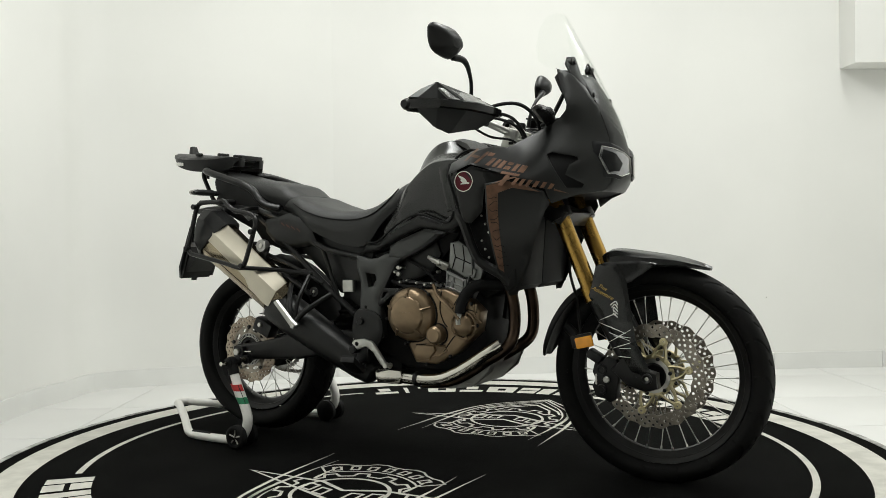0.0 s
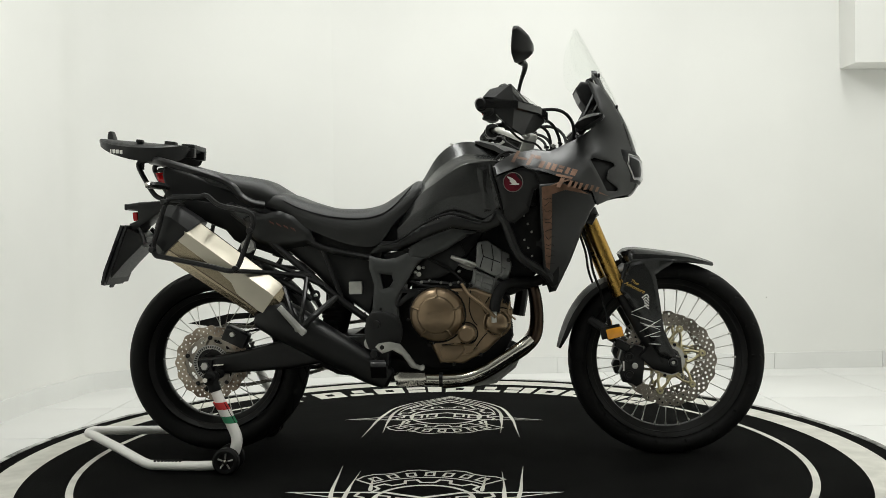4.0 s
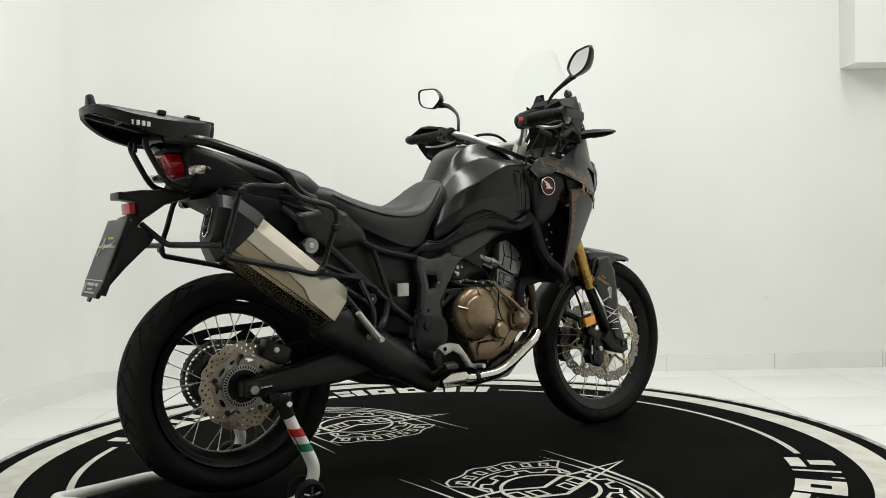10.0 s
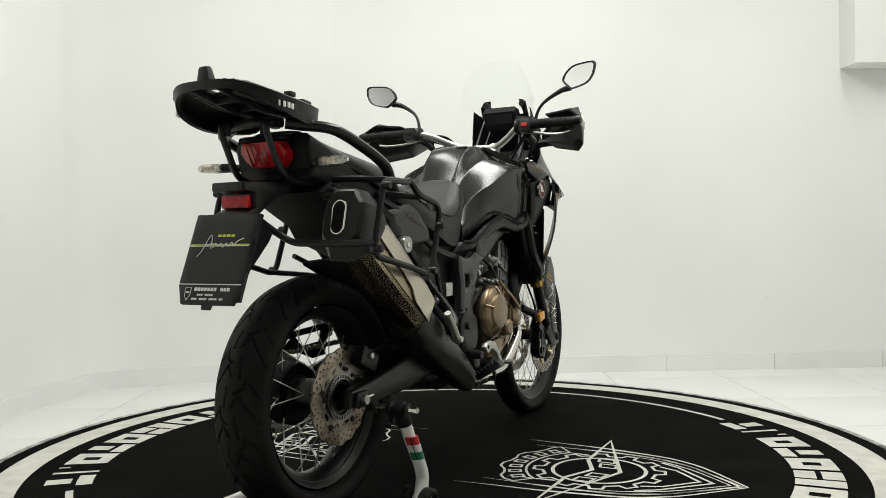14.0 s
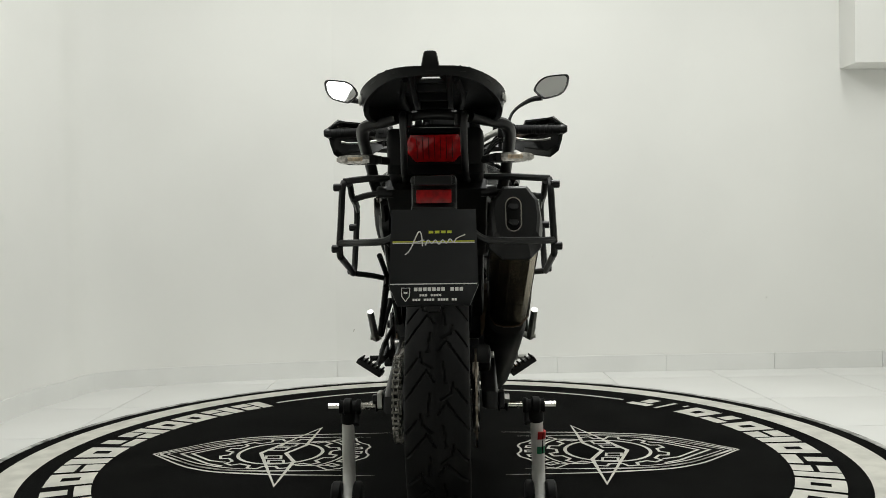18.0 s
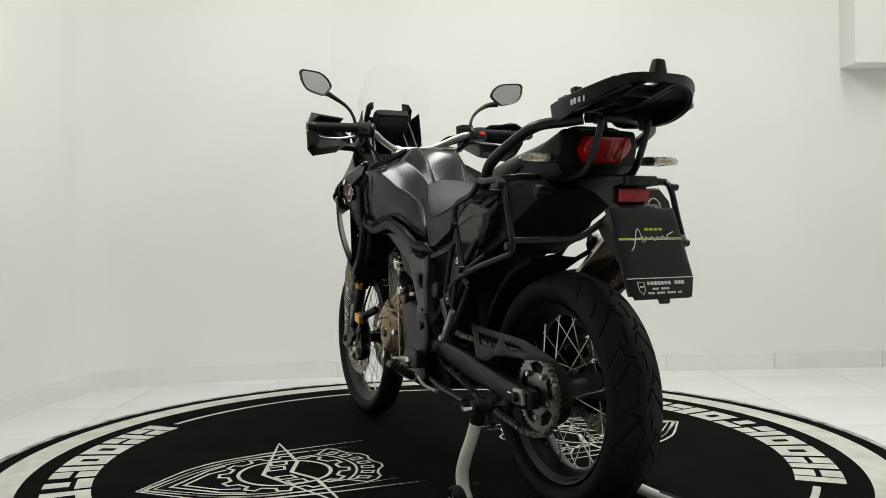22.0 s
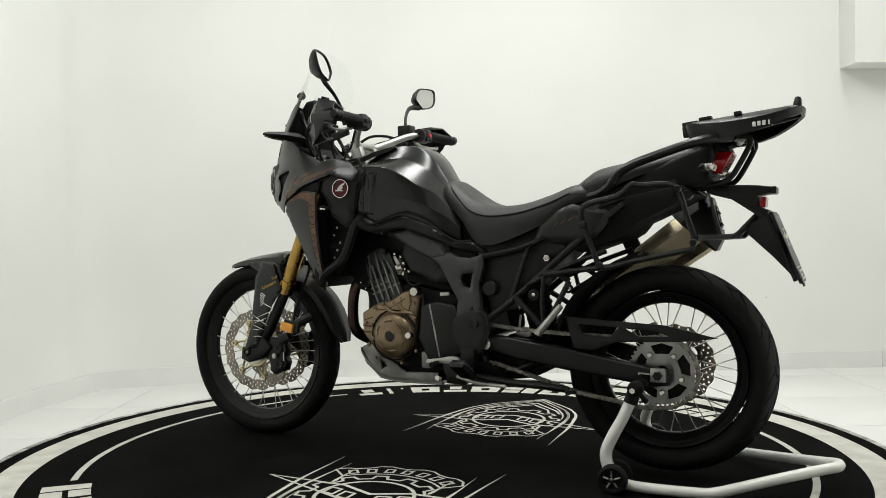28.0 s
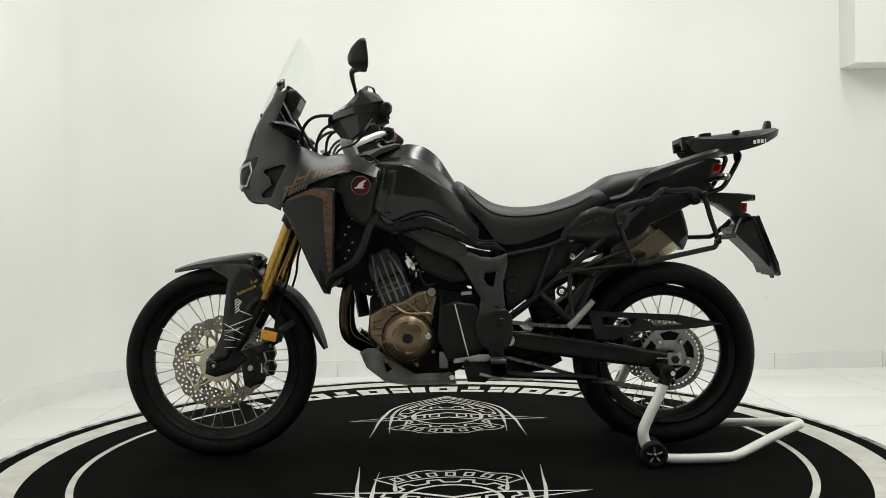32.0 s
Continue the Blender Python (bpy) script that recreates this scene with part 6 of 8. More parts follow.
# subframe, pegs, levers
both("subframe_rail", tube([(0.555, 0.150, 0.480), (0.461, 0.152, 0.551), (0.364, 0.154, 0.632), (0.230, 0.155, 0.747), (0.10, 0.15, 0.85)], 0.012, 8), BLACK)
both("subframe_rail", tube([(0.565, 0.150, 0.690), (0.401, 0.155, 0.728), (0.248, 0.156, 0.815), (0.10, 0.15, 0.87)], 0.011, 8), BLACK)
both("subframe_strut", tube([(0.405, 0.155, 0.722), (0.470, 0.153, 0.548)], 0.008, 8, smooth=False), BLACK)
for s in (1, -1):
    out = 0.0 if s > 0 else 0.055
    br = bp("peg_bracket", tube([(0.450, s * 0.168, 0.560), (0.391, s * (0.182 + out), 0.506), (0.345, s * (0.190 + out), 0.462)], 0.010, 8), BLACK, label="black passenger peg bracket")
    bp("bracket_arm", tube([(0.352, s * 0.168, 0.625), (0.354, s * (0.180 + out), 0.540), (0.345, s * (0.190 + out), 0.468)], 0.008, 8), BLACK, br)
    bp("bracket_arm", tube([(0.270, s * 0.165, 0.612), (0.312, s * (0.180 + out), 0.525), (0.340, s * (0.190 + out), 0.468)], 0.009, 8), BLACK, br)
    bp("bracket_arm", tube([(0.270, s * 0.165, 0.612), (0.320, s * 0.165, 0.640), (0.362, s * 0.162, 0.632)], 0.009, 8), BLACK, br)
    bp("bracket_ring", lathe([(0.009, 0.0), (0.016, 0.001 * s), (0.018, 0.006 * s), (0.009, 0.008 * s)], 20, "y", (0.382, s * 0.176, 0.568), True), BLACK, br)
    bp("bracket_bolt", disc(0.006, s * 0.178, s * 0.186, 8, "y", (0.382, 0, 0.568)), ALU, br)
    bp("passenger_peg", tube([(0.362, s * (0.205 + out), 0.450), (0.345, s * (0.208 + out), 0.466), (0.282, s * (0.214 + out), 0.538)], [0.013, 0.012, 0.010], 8, smooth=False), ALU, br, "folded silver passenger peg")
    bp("peg_end", tube([(0.358, s * (0.190 + out), 0.455), (0.358, s * (0.222 + out), 0.455)], 0.009, 10, smooth=False), ALU, br)
    peg_turn = (32 * s, 0, -6 * s)
    peg = bp("foot_peg", block(0.60, s * 0.252, 0.328, 0.052, 0.094, 0.020, peg_turn, 0.005), BLACK, label="black serrated foot peg")
    for k in range(6):
        a = -0.038 + 0.0152 * k
        bp("peg_tooth", block(0.60, s * (0.252 + a * 0.85) - s * 0.006, 0.328 + a * 0.53 + 0.011, 0.050, 0.0055, 0.011, peg_turn, 0.002), DARK, peg)
    bp("peg_mount", block(0.605, s * 0.18, 0.36, 0.05, 0.05, 0.06, bevel=0.008), BLACK)
BRAKE_ARM = [(0.588, 0.402), (0.599, 0.413), (0.634, 0.418), (0.669, 0.411), (0.699, 0.375), (0.720, 0.345), (0.747, 0.336), (0.740, 0.324), (0.704, 0.335), (0.675, 0.375), (0.645, 0.392), (0.611, 0.380)]
bp("gear_lever", prism([(0.75, 0.338), (0.745, 0.352), (0.70, 0.358), (0.66, 0.366), (0.632, 0.364), (0.622, 0.350), (0.640, 0.342), (0.70, 0.342)], 0.205, 0.222, 0.004), ALU, label="silver gear lever")
bp("gear_rod", tube([(0.741, 0.20, 0.532), (0.699, 0.215, 0.362)], 0.0026, 6, smooth=False), STEEL)
bp("gear_toe_peg", tube([(0.705, 0.215, 0.342), (0.705, 0.265, 0.342)], 0.009, 8, smooth=False), DARK)
bp("brake_lever", prism(BRAKE_ARM, -0.228, -0.244, 0.004, 2), ALU, label="silver rear brake lever")
bp("lever_hole", disc(0.008, -0.240, -0.2455, 12, "y", (BRAKE_ARM[1][0] + 0.012, 0, BRAKE_ARM[1][1] - 0.012)), DARK)
bp("lever_toe", tube([(BRAKE_ARM[6][0] - 0.006, -0.236, BRAKE_ARM[6][1]), (BRAKE_ARM[6][0] - 0.004, -0.275, BRAKE_ARM[6][1] + 0.002)], 0.008, 8, smooth=False), ALU)
bp("lever_pivot", disc(0.014, -0.20, -0.235, 16, "y", (0.583, 0, 0.378)), BLACK)
bp("side_stand", tube([(0.66, 0.13, 0.30), (0.50, 0.16, 0.285), (0.36, 0.18, 0.282), (0.27, 0.185, 0.275)], [0.014, 0.012, 0.012, 0.010], 8), BLACK, label="folded black side stand")
bp("stand_foot", block(0.262, 0.19, 0.272, 0.035, 0.05, 0.010, (0, 0, 20), 0.003), BLACK)
bp("suspension_link", prism([(0.70, 0.365), (0.52, 0.385), (0.385, 0.372), (0.365, 0.318), (0.43, 0.285), (0.58, 0.268), (0.70, 0.272)], -0.070, 0.075, 0.014), DARK, label="black suspension linkage under the swingarm")
both("link_arm", tube([(0.56, 0.085, 0.300), (0.47, 0.088, 0.315), (0.40, 0.086, 0.345)], [0.016, 0.013, 0.016], 8), BLACK)
bp("stand_bracket", prism([(0.72, 0.345), (0.62, 0.340), (0.60, 0.300), (0.64, 0.262), (0.70, 0.265)], 0.10, 0.165, 0.010), BLACK)
bp("stand_spring", tube([(0.66, 0.165, 0.292), (0.58, 0.176, 0.276), (0.48, 0.180, 0.272)], 0.006, 8), ALU)
bp("belly_bracket", prism([(0.70, 0.34), (0.56, 0.35), (0.50, 0.29), (0.55, 0.262), (0.70, 0.27)], -0.10, 0.12, 0.012), DARK)

# rear brake
cal = bp("rear_caliper", block(0.09, -0.105, 0.425, 0.085, 0.055, 0.055, (0, 25, 0), 0.010), BLACK, label="black rear brake caliper")
bp("caliper_pin", disc(0.009, -0.13, -0.142, 12, "y", (0.085, 0, 0.435)), STEEL, cal)
bp("brake_hose", tube([(0.12, -0.11, 0.44), (0.20, -0.12, 0.45), (0.30, -0.125, 0.42), (0.45, -0.13, 0.40)], 0.004, 6), DARK)

# ---- fork and front wheel guards ----
def lay_words(words, at, s, size, parent):
    """Gold slanted words on a fork guard, reading the right way round on its side."""
    text = bpy.data.curves.new("guard_words", "FONT")
    text.body, text.size, text.shear, text.extrude, text.space_character = words, size, 0.35, 0.0004, 0.95
    loose = bpy.data.objects.new("guard_words", text)
    flat = bpy.data.meshes.new_from_object(loose)
    bpy.data.objects.remove(loose)
    bpy.data.curves.remove(text)
    tilt = radians(24) if s > 0 else radians(-27)
    c, d = math.cos(tilt), math.sin(tilt)
    mesh = Mesh()
    pts = []
    for v in flat.vertices:
        u, w = v.co.x * c - v.co.y * d, v.co.x * d + v.co.y * c
        pts.append((at[0] - s * u, s * (0.1412 + v.co.z), at[1] + w))
    mesh.add(pts, [tuple(p.vertices) for p in flat.polygons])
    bpy.data.meshes.remove(flat)
    return bp("guard_words", mesh, OCHRE, parent, "gold slanted slogan")



for s in (1, -1):
    y = s * 0.102
    fk = bp("fork_leg", tube([(1.205, y, 1.01), (1.302, y, 0.795), (1.388, y, 0.585)], 0.0255, 18, smooth=False), GOLD, label="gold anodised fork tube")
    bp("fork_clamp", tube([(1.298, y, 0.806), (1.285, y, 0.835)], 0.036, 16, smooth=False), BLACK, fk)
    bp("fork_seal", tube([(1.382, y, 0.600), (1.400, y, 0.556)], 0.029, 16, smooth=False), GOLD, fk)
    bp("fork_slider", tube([(1.395, y, 0.565), (1.47, y, 0.425), (1.535, y, 0.332)], [0.020, 0.021, 0.024], 14, smooth=False), BLACK, fk)
    bp("fork_foot", prism([(1.50, 0.40), (1.535, 0.36), (1.592, 0.345), (1.596, 0.30), (1.56, 0.288), (1.50, 0.305), (1.455, 0.35)], y - 0.022, y + 0.022, 0.008), BLACK, fk)
    bp("axle_end", lathe([(0.006, s * 0.128), (0.012, s * 0.132), (0.016, s * 0.128), (0.016, s * 0.11)], 20, "y", (FRONT[0], 0, FRONT[2])), BLACK)
    guard_line = [(1.475, 0.672), (1.428, 0.660), (1.405, 0.61), (1.392, 0.57), (1.449, 0.490), (1.515, 0.345), (1.56, 0.330), (1.575, 0.35), (1.535, 0.436), (1.522, 0.533), (1.510, 0.615)]
    guard = bp("fork_guard", panel(guard_line, lambda u, v: s * (0.140 - 0.08 * max(0, 0.5 - v)), s * 0.006, 0.018, curl=0.006, lip=0.012), SATIN, label="graphite fork guard with pale graphics")
    g2 = random.Random(9)
    for k in range(9):
        u0, v0 = 1.448 + 0.008 * k, 0.500 - 0.013 * k
        a = (u0 - 0.02 + g2.uniform(-0.01, 0.01), v0 + g2.uniform(-0.02, 0.03))
        b = (u0 + 0.045 + g2.uniform(-0.015, 0.01), v0 + g2.uniform(-0.03, 0.03))
        b = (min(b[0], 1.523), b[1])
        bp("guard_stroke", tube([(a[0], s * 0.1405, a[1]), ((a[0] + b[0]) / 2, s * 0.1408, (a[1] + b[1]) / 2), (b[0], s * 0.1402, b[1])], [0.0006, 0.0016, 0.0006], 4, smooth=False), DECAL, guard)
    for k in range(5):
        bp("guard_stroke", tube([(1.462 + 0.004 * k, s * 0.1408, 0.545 - 0.007 * k), (1.478 - 0.002 * k, s * 0.1408, 0.556 - 0.009 * k), (1.485, s * 0.1408, 0.545 - 0.009 * k)], 0.0018, 4), DECAL, guard)
    for words, at, size in (("True", (1.432, 0.604) if s > 0 else (1.424, 0.600), 0.015), ("Adventure", (1.478, 0.566) if s > 0 else (1.404, 0.592), 0.0175)):
        lay_words(words, at, s, size, guard)
    fcal = bp("front_caliper", prism([(1.470, 0.378), (1.440, 0.386), (1.425, 0.374), (1.400, 0.368), (1.392, 0.338), (1.402, 0.316), (1.391, 0.294), (1.402, 0.262), (1.430, 0.257), (1.446, 0.246), (1.466, 0.258), (1.474, 0.32)], s * 0.072, s * 0.110, 0.004, 2), BLACK, label="black radial brake caliper")
    bp("caliper_bolt", disc(0.010, s * 0.116, s * 0.126, 14, "y", (1.44, 0, 0.318)), ALU, fcal)
    for zc in (0.346, 0.286):
        bp("caliper_piston", lathe([(1e-4, s * 0.114), (0.008, s * 0.114), (0.010, s * 0.117), (0.015, s * 0.117), (0.017, s * 0.106)], 20, "y", (1.422, 0, zc)), BLACK, fcal)
    bp("caliper_mark", prism([(1.402, 0.300), (1.407, 0.300), (1.407, 0.332), (1.402, 0.332)], s * 0.1105, s * 0.1115, 0), DECAL, fcal)
    bp("caliper_bridge", block(1.40, s * 0.10, 0.385, 0.05, 0.04, 0.03, (0, 30, 0), 0.008), BLACK, fcal)
    rf = bp("reflector", block(1.374, s * 0.128, 0.429, 0.054, 0.014, 0.034, (0, -13, 0), 0.004), ORANGE, label="orange side reflector")
    bp("reflector_back", block(1.362, s * 0.116, 0.432, 0.068, 0.012, 0.040, (0, -13, 0), 0.005), BLACK, rf)
    bp("reflector_arm", tube([(1.30, s * 0.075, 0.468), (1.345, s * 0.11, 0.44)], 0.016, 8, smooth=False), BLACK, rf)
    bp("brake_line", tube([(1.385, s * 0.11, 0.39), (1.362, s * 0.112, 0.43), (1.35, s * 0.105, 0.49), (1.335, s * 0.085, 0.56), (1.312, s * 0.075, 0.63), (1.300, s * 0.06, 0.70), (1.27, s * 0.05, 0.79), (1.255, s * 0.04, 0.85)], 0.0045, 6), DARK)
bp("axle", tube([(FRONT[0], -0.125, FRONT[2]), (FRONT[0], 0.125, FRONT[2])], 0.012, 14, smooth=False), STEEL)
bp("lower_triple_clamp", prism([(1.325, 0.825), (1.255, 0.855), (1.235, 0.815), (1.305, 0.785)], -0.135, 0.135, 0.012), BLACK)
bp("fender_brace", prism([(1.43, 0.655), (1.36, 0.60), (1.37, 0.56), (1.42, 0.58), (1.46, 0.62)], -0.095, 0.095, 0.010), BLACK)


def arch(stations, half, drop, thick=0.005):
    """A mudguard: stations (x, z) along its crown, half widths, and how far its sides hang down."""
    rings, k = [], len(stations)
    for i, ((x, z), h, d) in enumerate(zip(stations, half, drop)):
        a, b = stations[max(0, i - 1)], stations[min(k - 1, i + 1)]
        t = Vector((b[0] - a[0], b[1] - a[1])).normalized()
        n = Vector((-t.y, t.x)) if -t.y * 0 + t.x < 0 else Vector((t.y, -t.x))
        n = Vector((t.y, -t.x))
        if n.y > 0:
            n = -n
        top = [(-h, d), (-h * 0.93, d * 0.35), (-h * 0.7, 0.004), (-h * 0.3, 0.0), (0, -0.004), (h * 0.3, 0.0), (h * 0.7, 0.004), (h * 0.93, d * 0.35), (h, d)]
        ring = [(x + n.x * q, y, z + n.y * q) for y, q in top] + [(x + n.x * (q + thick), y * 0.96, z + n.y * (q + thick)) for y, q in top[::-1]]
        rings.append(ring)
    return loft(smooth_rings(rings, 3))


bp("front_fender", arch([(1.728, 0.651), (1.70, 0.663), (1.633, 0.683), (1.534, 0.699), (1.46, 0.708), (1.425, 0.705), (1.405, 0.692)], [0.012, 0.038, 0.060, 0.072, 0.078, 0.078, 0.07], [0.003, 0.010, 0.022, 0.040, 0.055, 0.065, 0.06]), SATIN, label="graphite front fender")
both("fender_side", panel([(1.59, 0.668), (1.53, 0.675), (1.44, 0.672), (1.41, 0.66), (1.395, 0.60), (1.45, 0.595), (1.51, 0.612), (1.55, 0.640)], lambda u, v: 0.088 + 0.35 * max(0, min(0.1, 1.53 - u)), 0.005, 0.018, curl=0.004), SATIN)
bp("fender_tail", arch([(1.40, 0.615), (1.345, 0.600), (1.285, 0.560), (1.235, 0.49), (1.205, 0.415), (1.194, 0.368)], [0.06, 0.066, 0.070, 0.068, 0.058, 0.03], [0.02, 0.022, 0.024, 0.022, 0.016, 0.004]), PLASTIC, label="black rear section of the front fender")
hug = [(0.372 * math.cos(radians(a)), 0.334 + 0.372 * math.sin(radians(a))) for a in (78, 66, 54, 42, 30, 19)]
bp("inner_fender", arch(hug, [0.080, 0.086, 0.088, 0.088, 0.086, 0.078], [0.014, 0.018, 0.020, 0.020, 0.018, 0.014]), DARK, label="black inner rear fender")

# ---- handlebar and cockpit ----
bar_half = [(1.095, 0.0, 1.096), (1.095, 0.06, 1.096), (1.058, 0.125, 1.120), (1.012, 0.180, 1.146), (0.975, 0.235, 1.154), (0.958, 0.33, 1.152), (0.944, 0.432, 1.147)]
handlebar = bp("handlebar", tube([(x, -y, z) for x, y, z in bar_half[:0:-1]] + bar_half, 0.0125, 12), ALU, label="silver tapered handlebar")
for s in (1, -1):
    clamp = bp("bar_clamp", block(1.100, s * 0.052, 1.070, 0.044, 0.032, 0.076, (0, 20, 0), 0.010), ALU, handlebar)
    for k in (1, -1):
        bp("clamp_bolt", disc(0.005, 0.0, 0.006, 10, "z", (1.100 + 0.014 * k + 0.012, s * 0.052, 1.106)), BLACK, handlebar)
    bp("grip", tube([(0.968, s * 0.262, 1.154), (0.957, s * 0.335, 1.152), (0.945, s * 0.425, 1.1475)], [0.0175, 0.0165, 0.018], 14), DARK, handlebar, "black rubber grip")
    for k in range(9):
        yy = 0.275 + 0.0155 * k
        bp("grip_ring", lathe([(0.0165, 0), (0.0180, 0.002), (0.0180, 0.005), (0.0165, 0.007)], 14, "y", (0.966 - 0.0215 * (k / 9), s * yy, 1.1535 - 0.005 * k / 9)), DARK, handlebar)
    bp("switch_housing", block(0.974, s * 0.238, 1.150, 0.046, 0.048, 0.050, (0, 10, 0), 0.010), PLASTIC, handlebar)
    bp("switch_button", block(0.950, s * 0.238, 1.152, 0.008, 0.022, 0.014, (0, 10, 0), 0.003), SIGNAL if s < 0 else DARK, handlebar)
    bp("switch_button", block(0.951, s * 0.243, 1.134, 0.008, 0.016, 0.010, (0, 10, 0), 0.003), DARK, handlebar)
    bp("lever_perch", block(1.005, s * 0.232, 1.148, 0.04, 0.034, 0.032, (0, 0, 0), 0.008), BLACK, handlebar)
    bp("switch_ring", lathe([(0.013, -0.010), (0.026, -0.008), (0.028, 0.0), (0.026, 0.008), (0.013, 0.010)], 16, "y", (0.978, s * 0.205, 1.150)), BLACK, handlebar)
    bp("hand_lever", tube([(1.018, s * 0.240, 1.132), (1.022, s * 0.30, 1.122), (1.006, s * 0.36, 1.118), (0.996, s * 0.395, 1.122)], [0.008, 0.007, 0.006, 0.007], 8, flat=0.7), ALU, handlebar, "silver hand lever")
    bp("control_cable", tube([(1.02, s * 0.22, 1.135), (1.09, s * 0.19, 1.13), (1.16, s * 0.13, 1.10), (1.18, s * 0.07, 1.02)], 0.005, 6), DARK, handlebar)
    bp("control_cable", tube([(1.01, s * 0.215, 1.125), (1.07, s * 0.15, 1.075), (1.13, s * 0.09, 1.06), (1.17, s * 0.05, 1.00)], 0.004, 6), DARK, handlebar)
    gx = 0.0 if s > 0 else 0.010
    rim_pts = [(1.133 + gx, 0.240, 1.147), (1.105 + gx, 0.275, 1.166), (1.072 + gx, 0.300, 1.186), (1.026 + gx, 0.412, 1.211), (0.988, 0.438, 1.168), (0.983, 0.440, 1.146), (0.998, 0.438, 1.118), (1.028 + gx, 0.428, 1.078), (1.060 + gx, 0.400, 1.058), (1.100 + gx, 0.300, 1.078), (1.132 + gx, 0.245, 1.114)]
    mid = [(1.138 + gx, 0.262, 1.134), (1.102 + gx, 0.350, 1.142), (1.035 + gx, 0.428, 1.146)]
    fan = [(0, 1, 11), (1, 2, 12), (1, 12, 11), (2, 3, 12), (3, 13, 12), (3, 4, 13), (4, 5, 13), (5, 6, 13), (6, 7, 13), (7, 12, 13), (7, 8, 12), (8, 9, 12), (9, 11, 12), (9, 10, 11), (10, 0, 11)]
    shell_pts = [Vector((x, s * y, z)) for x, y, z in rim_pts + mid]
    shell_in = [p + Vector((-0.007, 0, 0)) for p in shell_pts]
    shell_faces = fan + [(c + 14, b + 14, a + 14) for a, b, c in fan] + [(k, (k + 1) % 11, (k + 1) % 11 + 14, k + 14) for k in range(11)]
    hg = bp("hand_guard", Mesh().add(shell_pts + shell_in, shell_faces), PLASTIC, label="black plastic hand guard", angle=12)
    band = [[(x + dx, s * y, z + dz) for dx, dz in ((0.004, 0.014), (0.011, 0.010), (0.011, -0.010), (0.004, -0.014), (-0.006, -0.012), (-0.006, 0.012))] for x, y, z in ((1.136 + gx, 0.232, 1.130), (1.132 + gx, 0.275, 1.133), (1.100 + gx, 0.352, 1.140), (1.034 + gx, 0.428, 1.146), (0.975, 0.442, 1.149), (0.945, 0.444, 1.150))]
    bp("guard_band", loft(band), GLOSS, hg, angle=25)
    def on_shell(i, j, k):
        return shell_pts[i] * (1 - k) + shell_pts[j] * k
    inset = [on_shell(3, 13, 0.34), on_shell(2, 12, 0.12), on_shell(1, 11, 0.72), on_shell(12, 11, 0.25) + Vector((0, 0, 0.010)), on_shell(13, 12, 0.36) + Vector((0, 0, 0.012))]
    proud = Vector((0.006, s * 0.003, 0.003))
    # the facet's sheen is in its colour
    bp("guard_facet", Mesh().add([p + proud for p in inset] + [p - proud for p in inset], [(0, 1, 2, 3, 4), (9, 8, 7, 6, 5)] + [(k, k + 5, (k + 1) % 5 + 5, (k + 1) % 5) for k in range(5)]), PAINTED_SHEEN, hg, "glossy black inset, its bright reflection painted silver-grey")
    bp("guard_hood", loft([[(x, s * y, z) for x, y, z in ring] for ring in (
        [(1.068 + gx, 0.298, 1.184), (1.024 + gx, 0.412, 1.211), (0.985, 0.438, 1.168), (0.983, 0.434, 1.162), (1.020, 0.408, 1.203), (1.064, 0.300, 1.178)],
        [(1.000, 0.300, 1.192), (0.972, 0.400, 1.199), (0.952, 0.440, 1.170), (0.952, 0.436, 1.165), (0.972, 0.398, 1.193), (1.000, 0.302, 1.186)])]), PLASTIC, hg)
    bp("guard_floor", loft([[(x, s * y, z) for x, y, z in ring] for ring in (
        [(1.097 + gx, 0.300, 1.079), (1.058 + gx, 0.400, 1.060), (1.026, 0.428, 1.080), (1.024, 0.425, 1.086), (1.055, 0.398, 1.066), (1.094, 0.300, 1.085)],
        [(1.045, 0.300, 1.092), (1.015, 0.385, 1.078), (1.014, 0.418, 1.096), (1.014, 0.415, 1.101), (1.015, 0.383, 1.084), (1.045, 0.300, 1.098)])]), PLASTIC, hg)
    bp("bar_end", tube([(0.947, s * 0.420, 1.150), (0.944, s * 0.440, 1.1505), (0.943, s * 0.452, 1.1505)], [0.016, 0.018, 0.012], 14, smooth=False), BLACK, hg)
    bp("guard_mount", tube([(1.10, s * 0.215, 1.108), (1.04, s * 0.215, 1.125)], 0.013, 8, smooth=False), BLACK, hg)
    # mirror
    my, mz = s * (0.394 if s > 0 else 0.406), 1.318 if s > 0 else 1.328
    line = [(-0.063, 0.022), (-0.063, 0.034), (-0.052, 0.043), (-0.010, 0.042), (0.022, 0.037), (0.048, 0.018), (0.061, -0.006), (0.056, -0.020), (0.034, -0.041), (0.018, -0.046), (-0.034, -0.032), (-0.056, -0.006)]
    face = [(p.x, p.y) for p in curve([(-a * (1.0 if s > 0 else 1.07), b * (1.0 if s > 0 else 1.04), 0) for a, b in line], 4, True)]

    def ring_at(dx, k, dz=0.0):
        return [((1.012 if s > 0 else 1.052) + dx + 0.15 * b * k - 0.22 * a * k, my + s * a * k, mz + b * k + dz) for a, b in face]
    mir = bp("mirror", loft([ring_at(0.005, 0.86), ring_at(-0.001, 0.90), ring_at(-0.002, 0.96), ring_at(0.003, 1.0), ring_at(0.010, 1.0), ring_at(0.024, 0.86, -0.002), ring_at(0.040, 0.60, -0.006), ring_at(0.050, 0.30, -0.011)]), PLASTIC, label="black hexagonal mirror on a stalk")
